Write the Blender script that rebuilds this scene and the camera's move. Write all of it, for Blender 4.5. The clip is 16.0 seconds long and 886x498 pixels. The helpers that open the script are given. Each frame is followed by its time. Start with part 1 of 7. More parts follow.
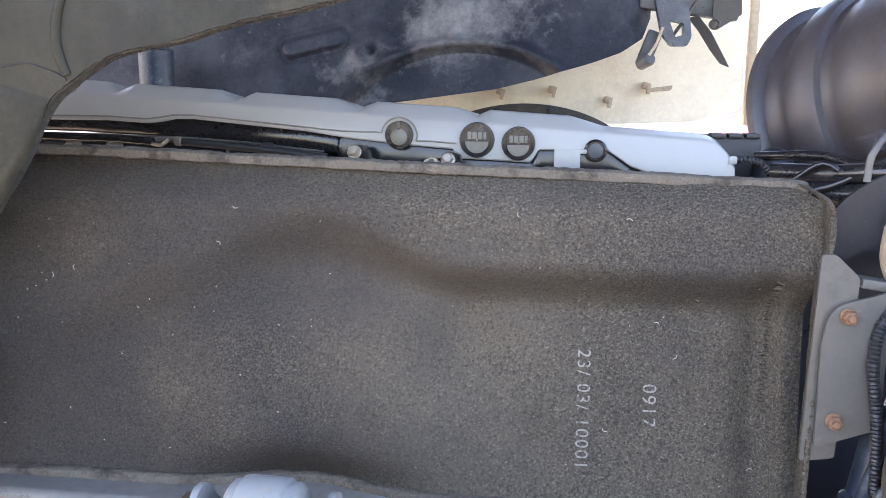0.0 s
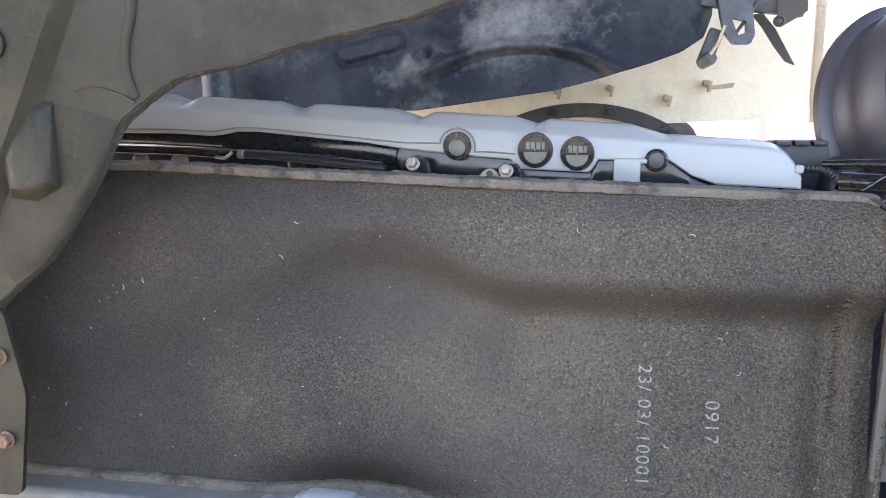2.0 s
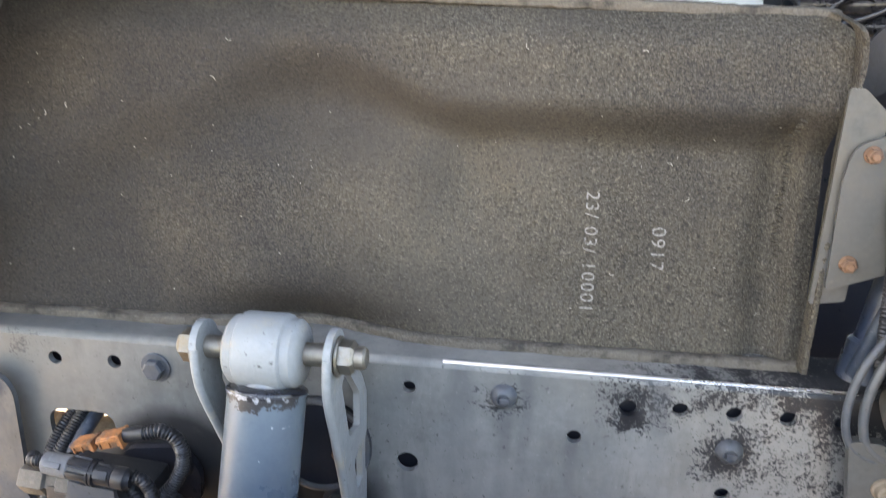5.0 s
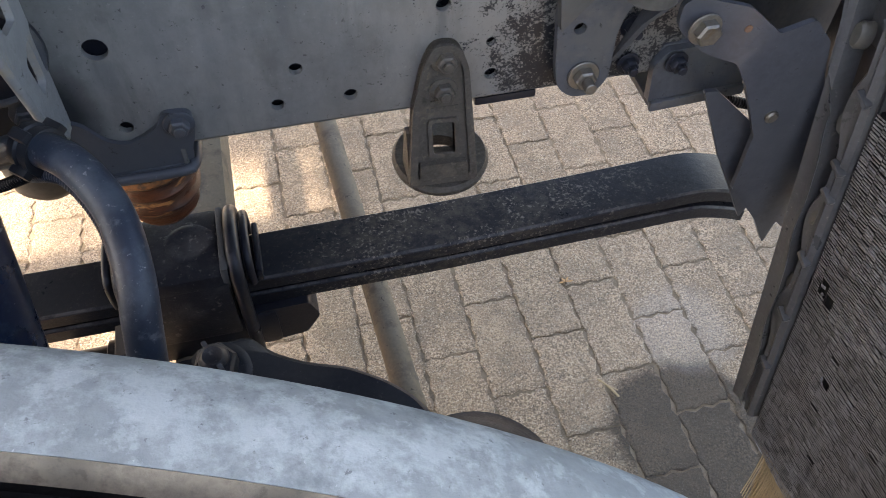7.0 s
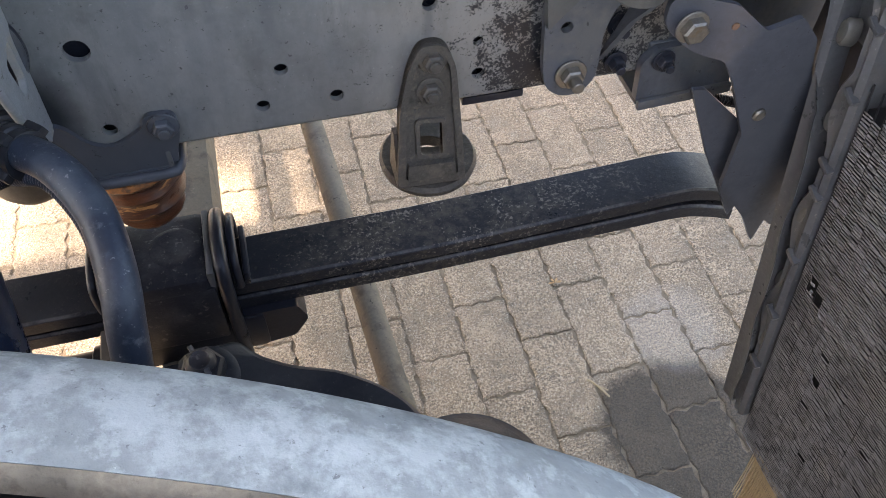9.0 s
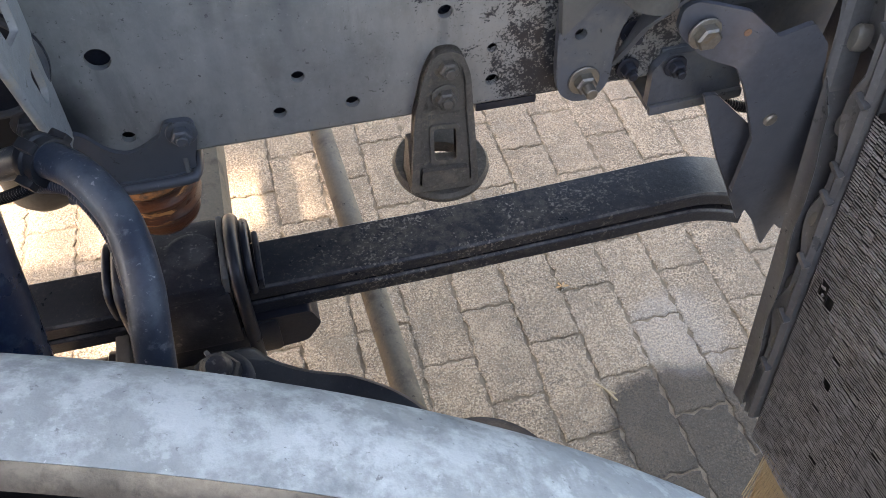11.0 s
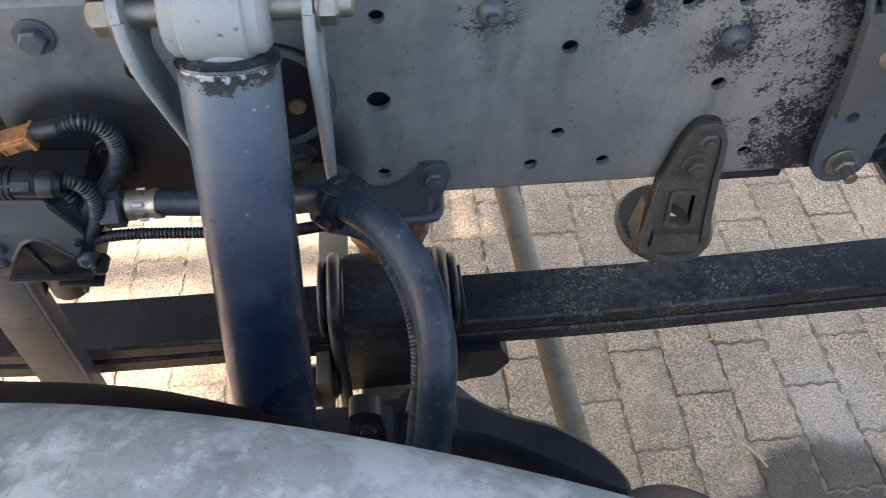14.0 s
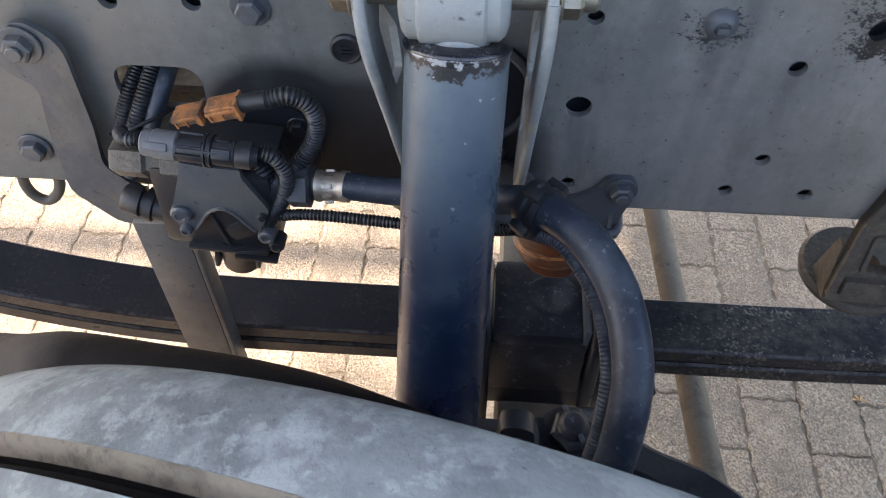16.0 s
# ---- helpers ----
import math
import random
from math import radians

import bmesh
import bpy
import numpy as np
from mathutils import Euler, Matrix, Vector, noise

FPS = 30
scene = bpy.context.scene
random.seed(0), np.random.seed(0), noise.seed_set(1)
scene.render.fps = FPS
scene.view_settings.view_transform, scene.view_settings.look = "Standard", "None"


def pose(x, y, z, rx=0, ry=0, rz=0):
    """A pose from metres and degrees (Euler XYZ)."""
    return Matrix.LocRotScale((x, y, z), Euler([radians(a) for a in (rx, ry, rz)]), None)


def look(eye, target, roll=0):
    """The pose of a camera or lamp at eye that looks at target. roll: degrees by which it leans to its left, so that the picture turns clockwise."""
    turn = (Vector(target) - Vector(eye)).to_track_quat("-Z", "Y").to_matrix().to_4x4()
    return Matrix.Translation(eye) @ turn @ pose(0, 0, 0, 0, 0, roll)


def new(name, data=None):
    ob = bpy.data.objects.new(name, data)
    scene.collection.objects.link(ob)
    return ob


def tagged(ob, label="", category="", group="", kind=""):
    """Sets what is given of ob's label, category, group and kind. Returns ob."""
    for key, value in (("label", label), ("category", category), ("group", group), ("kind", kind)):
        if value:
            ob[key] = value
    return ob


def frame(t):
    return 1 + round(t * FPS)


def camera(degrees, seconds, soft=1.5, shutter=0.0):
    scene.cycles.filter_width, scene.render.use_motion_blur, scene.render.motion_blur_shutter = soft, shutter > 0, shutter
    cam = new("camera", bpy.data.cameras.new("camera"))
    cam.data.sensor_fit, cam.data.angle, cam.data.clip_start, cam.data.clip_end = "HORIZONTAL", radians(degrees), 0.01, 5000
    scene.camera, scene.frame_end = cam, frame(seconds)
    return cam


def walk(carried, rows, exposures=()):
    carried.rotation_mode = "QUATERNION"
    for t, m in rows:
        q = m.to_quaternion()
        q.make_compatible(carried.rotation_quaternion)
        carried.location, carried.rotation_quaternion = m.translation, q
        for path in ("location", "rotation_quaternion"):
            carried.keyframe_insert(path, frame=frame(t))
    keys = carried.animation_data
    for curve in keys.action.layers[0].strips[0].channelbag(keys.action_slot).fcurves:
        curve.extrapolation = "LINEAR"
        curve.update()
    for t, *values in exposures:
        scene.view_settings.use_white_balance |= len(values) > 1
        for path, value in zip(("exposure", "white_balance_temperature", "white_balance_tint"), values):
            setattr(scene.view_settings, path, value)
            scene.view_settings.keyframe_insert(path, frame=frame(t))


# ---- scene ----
cam = camera(57.5, 16.0, soft=0.4, shutter=0.3)
PATH = [
    (0, (-0.0089, 0.1894, 1.6107), (-0.2469, 1.9116, 1.2762), 0.2),
    (0.5, (0.0080, 0.2115, 1.6222), (-0.1956, 1.9346, 1.2726), -0.1),
    (1, (0.0159, 0.2089, 1.6160), (-0.1389, 1.9346, 1.2567), 0.1),
    (1.5, (-0.0018, 0.2027, 1.6257), (-0.1770, 1.9266, 1.2673), 0.1),
    (2, (-0.0142, 0.1912, 1.6373), (-0.3690, 1.8886, 1.2824), -0.7),
    (2.5, (-0.0062, 0.1841, 1.6311), (-0.3823, 1.8771, 1.2771), -0.6),
    (3, (0.0062, 0.1850, 1.6319), (-0.3797, 1.8744, 1.2709), -0.7),
    (5.3, (0.0027, 0.2221, 1.5567), (-0.2027, 1.8204, 0.8239), 0.7),
    (5.5, (0.0044, 0.2301, 1.5452), (-0.1398, 1.7762, 0.6965), 0.6),
    (6, (0.0097, 0.2540, 1.5195), (-0.0009, 1.6240, 0.4000), 0.3),
    (6.5, (0.0124, 0.2699, 1.5098), (0.1239, 1.4142, 0.1637), -0.5),
    (7, (0.0124, 0.2814, 1.5178), (0.2832, 1.3540, 0.1363), 0.8),
    (7.5, (0.0142, 0.2823, 1.5178), (0.3044, 1.3487, 0.1354), 1.2),
    (8, (0.0168, 0.2867, 1.5125), (0.3097, 1.3514, 0.1292), 1.3),
    (8.5, (0.0150, 0.2841, 1.5116), (0.3097, 1.3514, 0.1310), 1.3),
    (11, (-0.0035, 0.2841, 1.5178), (0.2929, 1.3620, 0.1460), 1.0),
    (11.5, (-0.0186, 0.2947, 1.5195), (0.2797, 1.3753, 0.1496), 1.1),
    (12, (-0.0354, 0.3230, 1.5195), (0.2593, 1.4063, 0.1513), 1.2),
    (12.5, (-0.0796, 0.3425, 1.5275), (0.1159, 1.4514, 0.1620), 1.9),
    (13, (-0.1035, 0.3363, 1.5479), (0.0593, 1.4470, 0.1797), 1.2),
    (13.5, (-0.1239, 0.3469, 1.5576), (0.0345, 1.4602, 0.1903), 1.3),
    (14, (-0.1602, 0.3567, 1.5523), (-0.0416, 1.4718, 0.1823), 0.7),
    (14.5, (-0.1920, 0.3469, 1.5532), (-0.1310, 1.4638, 0.1814), 0.2),
    (15, (-0.2142, 0.3425, 1.5611), (-0.2044, 1.4602, 0.1894), -0.3),
    (15.5, (-0.2239, 0.3460, 1.5488), (-0.2690, 1.4620, 0.1761), -0.8),
    (16, (-0.2390, 0.3788, 1.5231), (-0.3336, 1.5142, 0.1681), -0.6),
]
EXPOSURES = [(0, 3.30, 6850, 22), (1.0, 3.34, 6500, 20), (2.0, 3.32, 6850, 20), (3.2, 3.32, 7200, 19), (5.3, 3.46, 7950, 16), (5.6, 3.35, 8050, 16), (6.0, 2.95, 8300, 16), (6.5, 2.6, 8000, 17), (8.0, 2.76, 7900, 18), (11.0, 2.88, 7800, 18), (12.0, 2.80, 7700, 18), (14.0, 2.73, 7500, 18), (16.0, 2.56, 7250, 17)]
walk(cam, [(t, look(eye, target, roll)) for t, eye, target, roll in PATH], EXPOSURES)

# ---- light ----
world = bpy.data.worlds.new("world")
scene.world = world
world.use_nodes = True
wn = world.node_tree
sky = wn.nodes.new("ShaderNodeTexSky")
sky.sky_type, sky.sun_disc = "NISHITA", False
SUN_EL, SUN_AZ = radians(52), radians(-82.6)
sky.sun_elevation, sky.sun_rotation = SUN_EL, SUN_AZ
sky.air_density, sky.dust_density = 1.2, 2.0
wn.links.new(sky.outputs[0], wn.nodes["Background"].inputs[0])
wn.nodes["Background"].inputs[1].default_value = 0.15
sun = new("sun", bpy.data.lights.new("sun", "SUN"))
sun.data.energy, sun.data.angle, sun.data.color = 3.4, radians(3.5), (1.0, 0.965, 0.915)
to_sun = Vector((math.sin(SUN_AZ) * math.cos(SUN_EL), math.cos(SUN_AZ) * math.cos(SUN_EL), math.sin(SUN_EL)))
sun.matrix_world = look(to_sun * 20, (0, 0, 0))


# ---- materials ----
def material(name, base, rough=0.6, metal=0.0, patch=None, patch_scale=6.0, patch_at=0.55, patch_width=0.12,
             dust=None, dust_amount=0.0, grain=180.0, grain_amount=0.25, bump=0.15, bump_scale=None, stretch=(1, 1, 1),
             coat=0.0, up_dust=0.0, rough_var=0.12, patch_rough=None, extra=None, grain_sharp=0.2, spec=0.5, layers=(), relief=(), broad_lift=0.22):
    """Base colour with grain at a fine scale, patches of a second colour, and dust that lies on upper faces."""
    m = bpy.data.materials.new(name)
    m.use_nodes = True
    nt = m.node_tree
    b = nt.nodes["Principled BSDF"]

    def node(kind, **kw):
        n = nt.nodes.new(kind)
        for k, v in kw.items():
            n.inputs[k].default_value = v
        return n

    def mix(fac, a, c):
        n = nt.nodes.new("ShaderNodeMix")
        n.data_type = "RGBA"
        for s, v in ((n.inputs[0], fac), (n.inputs[6], a), (n.inputs[7], c)):
            if isinstance(v, bpy.types.NodeSocket):
                nt.links.new(v, s)
            else:
                s.default_value = v if not isinstance(v, tuple) else (*v, 1)
        return n.outputs[2]

    def noise_of(scale, detail=5.0, rough_n=0.6, vec=None):
        n = node("ShaderNodeTexNoise", Scale=scale, Detail=detail, Roughness=rough_n)
        nt.links.new(vec or coords, n.inputs["Vector"])
        return n.outputs["Fac"]

    def ramp(fac, lo, hi):
        n = node("ShaderNodeMapRange", **{"From Min": lo, "From Max": hi})
        nt.links.new(fac, n.inputs["Value"])
        return n.outputs[0]

    tc = nt.nodes.new("ShaderNodeTexCoord")
    mp = nt.nodes.new("ShaderNodeMapping")
    mp.inputs["Scale"].default_value = stretch
    info = nt.nodes.new("ShaderNodeObjectInfo")
    shift = nt.nodes.new("ShaderNodeVectorMath")
    shift.operation = "SCALE"
    nt.links.new(info.outputs["Random"], shift.inputs["Scale"])
    shift.inputs[0].default_value = (7.3, 3.1, 5.7)
    nt.links.new(shift.outputs[0], mp.inputs["Location"])
    nt.links.new(tc.outputs["Object"], mp.inputs["Vector"])
    coords = mp.outputs[0]
    fine = noise_of(grain, 4.0, 0.7)
    dark = tuple(c * (1 - grain_amount) for c in base)
    light = tuple(min(1, c * (1 + grain_amount)) for c in base)
    colour = mix(ramp(fine, 0.5 - grain_sharp, 0.5 + grain_sharp), dark, light)
    broad = noise_of(3.0, 6.0, 0.65)
    colour = mix(ramp(broad, 0.35, 0.75), colour, tuple(min(1, c * (1 + broad_lift) + 0.018 * broad_lift) for c in base))
    rough_socket = None
    if patch:
        pf = ramp(noise_of(patch_scale, 8.0, 0.7), patch_at, patch_at + patch_width)
        colour = mix(pf, colour, patch)
        if patch_rough is not None:
            pr = node("ShaderNodeMapRange", **{"To Min": rough, "To Max": patch_rough})
            nt.links.new(pf, pr.inputs["Value"])
            rough_socket = pr.outputs[0]
    if dust and dust_amount:
        df = ramp(noise_of(9.0, 8.0, 0.75), 0.62 - dust_amount * 0.5, 0.95 - dust_amount * 0.4)
        colour = mix(df, colour, dust)
    if dust and up_dust:
        geo = nt.nodes.new("ShaderNodeNewGeometry")
        sep = nt.nodes.new("ShaderNodeSeparateXYZ")
        nt.links.new(geo.outputs["Normal"], sep.inputs[0])
        uf = ramp(sep.outputs[2], 0.35, 1.0)
        mul = nt.nodes.new("ShaderNodeMath")
        mul.operation = "MULTIPLY"
        nt.links.new(uf, mul.inputs[0])
        nt.links.new(ramp(noise_of(14.0, 8.0, 0.75), 0.6 - 0.45 * up_dust, 1.0 - 0.35 * up_dust), mul.inputs[1])
        colour = mix(mul.outputs[0], colour, dust)
    for tint, scale, lo, hi, amount, pull in layers:
        mp2 = nt.nodes.new("ShaderNodeMapping")
        mp2.inputs["Scale"].default_value = pull
        nt.links.new(shift.outputs[0], mp2.inputs["Location"])
        nt.links.new(tc.outputs["Object"], mp2.inputs["Vector"])
        lf = node("ShaderNodeMapRange", **{"From Min": lo, "From Max": hi, "To Max": amount})
        nt.links.new(noise_of(scale, 8.0, 0.7, mp2.outputs[0]), lf.inputs["Value"])
        colour = mix(lf.outputs[0], colour, tint)
    if extra:
        place = nt.nodes.new("ShaderNodeNewGeometry").outputs["Position"]

        def math_of(op, a, c):
            n = nt.nodes.new("ShaderNodeMath")
            n.operation = op
            for s, v in zip(n.inputs, (a, c)):
                if isinstance(v, bpy.types.NodeSocket):
                    nt.links.new(v, s)
                else:
                    s.default_value = v
            return n.outputs[0]

        def axis(k):
            n = nt.nodes.new("ShaderNodeSeparateXYZ")
            nt.links.new(place, n.inputs[0])
            return n.outputs[k]

        def spot(x, y, z, r):
            """1 at a place, falling to 0 at the distance r."""
            n = nt.nodes.new("ShaderNodeVectorMath")
            n.operation = "DISTANCE"
            nt.links.new(place, n.inputs[0])
            n.inputs[1].default_value = (x, y, z)
            return ramp(n.outputs["Value"], r, 0.0)

        colour = extra(colour, mix, noise_of, ramp, math_of, axis, spot)
    nt.links.new(colour, b.inputs["Base Color"])
    b.inputs["Metallic"].default_value = metal
    b.inputs["Roughness"].default_value = rough
    b.inputs["Coat Weight"].default_value = coat
    b.inputs["Specular IOR Level"].default_value = spec
    if rough_socket is None:
        rr = node("ShaderNodeMapRange", **{"From Min": 0.3, "From Max": 0.7, "To Min": max(0.05, rough - rough_var), "To Max": min(1, rough + rough_var)})
        nt.links.new(noise_of(22.0, 6.0, 0.65), rr.inputs["Value"])
        rough_socket = rr.outputs[0]
    nt.links.new(rough_socket, b.inputs["Roughness"])
    if bump:
        bp = node("ShaderNodeBump", Strength=bump, Distance=0.002)
        nt.links.new(noise_of(bump_scale or grain, 6.0, 0.7), bp.inputs["Height"])
        for scale, strength, depth, pull, *turn in relief:
            mp3 = nt.nodes.new("ShaderNodeMapping")
            mp3.inputs["Scale"].default_value = pull
            if turn:
                mp3.inputs["Rotation"].default_value = (0, radians(turn[0]), 0)
            nt.links.new(tc.outputs["Object"], mp3.inputs["Vector"])
            bp2 = node("ShaderNodeBump", Strength=strength, Distance=depth)
            nt.links.new(noise_of(scale, 5.0, 0.65, mp3.outputs[0]), bp2.inputs["Height"])
            nt.links.new(bp2.outputs[0], bp.inputs["Normal"])
            nt.links.new(bp.outputs[0], b.inputs["Normal"])
            bp = bp2
        if not relief:
            nt.links.new(bp.outputs[0], b.inputs["Normal"])
    return m


def flaked_and_shaded(colour, mix, noise_of, ramp, math_of, axis, spot):
    # black primer where paint came off, mostly towards the front and round some bolts
    along = ramp(axis(0), 0.02, 0.33)
    amount = math_of("MULTIPLY", along, 0.168)
    high = math_of("MULTIPLY", ramp(axis(2), 1.08, 1.16), 0.10)
    amount = math_of("ADD", amount, math_of("MULTIPLY", high, ramp(axis(0), -0.12, 0.10)))
    for x, z, r in ((-0.053, 1.118, 0.055), (0.078, 1.118, 0.05), (0.185, 1.075, 0.05), (0.30, 0.95, 0.08), (-0.62, 1.14, 0.05)):
        amount = math_of("ADD", amount, math_of("MULTIPLY", spot(x, 0.97, z, r), 0.10 if x == 0.30 else 0.17))
    speck = math_of("ADD", math_of("MULTIPLY", noise_of(330.0, 6.0, 0.75), 0.55), math_of("MULTIPLY", noise_of(46.0, 8.0, 0.7), 0.45))
    # brown dust towards the front
    brown = math_of("MULTIPLY", math_of("MULTIPLY", ramp(axis(0), -0.15, 0.25), ramp(noise_of(5.0, 6.0, 0.65), 0.30, 0.62)), 0.5)
    colour = mix(brown, colour, (0.205, 0.178, 0.145))
    field = math_of("ADD", speck, amount)
    colour = mix(ramp(field, 0.655, 0.685), colour, (0.0125, 0.0135, 0.0165))
    # the web turns darker towards the rear
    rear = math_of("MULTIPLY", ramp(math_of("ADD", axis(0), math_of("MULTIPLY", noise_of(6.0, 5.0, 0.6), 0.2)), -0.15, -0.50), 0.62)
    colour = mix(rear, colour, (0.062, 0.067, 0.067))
    # soft shade painted on the web round the air valve and its fittings
    web_shade = math_of("MULTIPLY", noise_of(9.0, 5.0, 0.6), 0.35)
    for x, z, r in ((-0.47, 0.985, 0.10), (-0.41, 0.99, 0.11), (-0.33, 0.965, 0.10), (-0.24, 0.96, 0.09)):
        web_shade = math_of("ADD", web_shade, spot(x, 0.97, z, r))
    colour = mix(math_of("MULTIPLY", ramp(web_shade, 0.36, 0.75), 0.9), colour, (0.010, 0.0115, 0.015))
    # grime washed down from the holes and bolts
    for x, z, ln, w in ((-0.16, 1.030, 0.12, 0.012), (0.024, 1.083, 0.10, 0.008), (-0.053, 1.126, 0.20, 0.014), (-0.10, 1.161, 0.22, 0.020), (0.110, 1.161, 0.16, 0.016), (-0.453, 1.125, 0.14, 0.014), (-0.36, 1.161, 0.20, 0.03), (0.184, 1.028, 0.09, 0.008), (-0.03, 1.161, 0.25, 0.012)):
        side = math_of("ABSOLUTE", math_of("ADD", math_of("ADD", axis(0), -x), math_of("MULTIPLY", math_of("ADD", noise_of(9.0, 4.0, 0.6), -0.5), 0.03)), 0.0)
        under = math_of("MULTIPLY", ramp(axis(2), z - ln, z), math_of("LESS_THAN", axis(2), z))
        run = math_of("MULTIPLY", ramp(side, w, w * 0.3), under)
        colour = mix(math_of("MULTIPLY", run, 0.5), colour, (0.062, 0.068, 0.074))
    # pale run marks and grime towards the lower edge
    runs = ramp(noise_of(26.0, 4.0, 0.6), 0.56, 0.72)
    return mix(math_of("MULTIPLY", runs, 0.28), colour, (0.075, 0.075, 0.075))


def stained(colour, mix, noise_of, ramp, math_of, axis, spot):
    # an old oil stain on the pavers
    field = math_of("ADD", spot(0.690, 0.88, 0.0, 0.28), math_of("MULTIPLY", noise_of(11.0, 8.0, 0.7), 0.5))
    colour = mix(math_of("MULTIPLY", ramp(field, 0.60, 0.72), 0.82), colour, (0.026, 0.021, 0.016))
    pale = math_of("ADD", spot(0.78, 1.12, 0.0, 0.22), math_of("MULTIPLY", noise_of(9.0, 8.0, 0.7), 0.5))
    return mix(math_of("MULTIPLY", ramp(pale, 0.66, 0.85), 0.2), colour, (0.42, 0.40, 0.37))


def dusted_lit_top(colour, mix, noise_of, ramp, math_of, axis, spot):
    # grey dust and painted sky light on the upper tube, ending in a ragged line
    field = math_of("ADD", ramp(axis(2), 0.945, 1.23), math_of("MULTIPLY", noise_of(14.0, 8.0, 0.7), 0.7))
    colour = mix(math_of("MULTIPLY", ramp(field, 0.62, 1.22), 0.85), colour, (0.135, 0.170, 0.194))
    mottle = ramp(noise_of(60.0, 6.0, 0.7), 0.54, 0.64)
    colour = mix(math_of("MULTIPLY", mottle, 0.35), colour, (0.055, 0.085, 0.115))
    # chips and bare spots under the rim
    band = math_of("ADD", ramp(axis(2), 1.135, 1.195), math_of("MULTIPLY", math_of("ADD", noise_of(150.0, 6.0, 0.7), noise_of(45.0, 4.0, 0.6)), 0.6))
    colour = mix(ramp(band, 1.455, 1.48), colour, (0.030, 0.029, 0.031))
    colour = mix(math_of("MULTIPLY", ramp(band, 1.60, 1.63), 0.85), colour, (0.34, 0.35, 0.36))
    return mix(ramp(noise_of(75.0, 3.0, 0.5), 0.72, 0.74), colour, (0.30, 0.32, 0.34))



def shaded_felt(colour, mix, noise_of, ramp, math_of, axis, spot):
    # shade painted along the belt's step and in the hollows; darker towards the rear
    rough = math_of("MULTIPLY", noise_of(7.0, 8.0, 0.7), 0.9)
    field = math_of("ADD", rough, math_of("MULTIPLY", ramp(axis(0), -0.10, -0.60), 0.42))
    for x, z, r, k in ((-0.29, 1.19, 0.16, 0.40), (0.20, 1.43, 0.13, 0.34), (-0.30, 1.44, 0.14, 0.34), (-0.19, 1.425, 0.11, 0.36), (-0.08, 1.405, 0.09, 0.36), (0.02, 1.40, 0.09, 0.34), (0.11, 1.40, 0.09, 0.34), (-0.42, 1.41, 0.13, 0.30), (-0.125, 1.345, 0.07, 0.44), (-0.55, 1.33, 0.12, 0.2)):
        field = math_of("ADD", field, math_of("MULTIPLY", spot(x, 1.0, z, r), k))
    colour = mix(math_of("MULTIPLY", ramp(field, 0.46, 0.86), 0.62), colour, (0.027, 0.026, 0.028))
    tan = math_of("ADD", rough, math_of("MULTIPLY", spot(-0.13, 1.0, 1.31, 0.30), 0.30))
    return mix(math_of("MULTIPLY", ramp(tan, 0.55, 0.85), 0.35), colour, (0.125, 0.110, 0.090))


def scratched(colour, mix, noise_of, ramp, math_of, axis, spot):
    # brown dust rubbed into the upper faces of the leaves, thickest ahead of the clamp
    along = math_of("MULTIPLY", ramp(axis(0), -0.06, 0.10), ramp(axis(0), 0.56, 0.26))
    field = math_of("ADD", math_of("MULTIPLY", noise_of(75.0, 6.0, 0.75), 0.6), math_of("MULTIPLY", noise_of(11.0, 6.0, 0.7), 0.4))
    field = math_of("ADD", field, math_of("MULTIPLY", along, 0.06))
    share = math_of("ADD", math_of("MULTIPLY", along, 0.88), 0.12)
    colour = mix(math_of("MULTIPLY", math_of("MULTIPLY", ramp(field, 0.52, 0.66), 0.55), share), colour, (0.105, 0.092, 0.074))
    specks = math_of("ADD", math_of("MULTIPLY", noise_of(210.0, 4.0, 0.7), 0.62), math_of("MULTIPLY", noise_of(17.0, 5.0, 0.7), 0.38))
    colour = mix(math_of("MULTIPLY", math_of("MULTIPLY", ramp(specks, 0.550, 0.610), 0.75), share), colour, (0.23, 0.21, 0.18))
    # a paler line along the arrises
    edge = math_of("MULTIPLY", ramp(axis(1), 0.9663, 0.9675), ramp(axis(1), 0.9712, 0.9692))
    return mix(math_of("MULTIPLY", math_of("MULTIPLY", edge, ramp(noise_of(30.0, 6.0, 0.7), 0.40, 0.60)), 0.8), colour, (0.085, 0.085, 0.088))


def dust_caked(colour, mix, noise_of, ramp, math_of, axis, spot):
    # pale dust caked round the dimples and along the arch of the insulation
    field = math_of("ADD", math_of("MULTIPLY", noise_of(26.0, 8.0, 0.75), 0.6), math_of("MULTIPLY", noise_of(7.0, 6.0, 0.7), 0.4))
    for x, y, z, r, k in ((-0.22, 1.92, 1.765, 0.12, 0.26), (-0.41, 1.89, 1.672, 0.06, 0.22), (-0.48, 1.89, 1.655, 0.07, 0.22), (-0.40, 1.88, 1.60, 0.06, 0.2), (-0.30, 1.92, 1.72, 0.10, 0.16), (-0.10, 1.92, 1.76, 0.14, 0.12)):
        field = math_of("ADD", field, math_of("MULTIPLY", spot(x, y, z, r), k))
    return mix(math_of("MULTIPLY", ramp(field, 0.57, 0.80), 0.62), colour, (0.27, 0.262, 0.25))


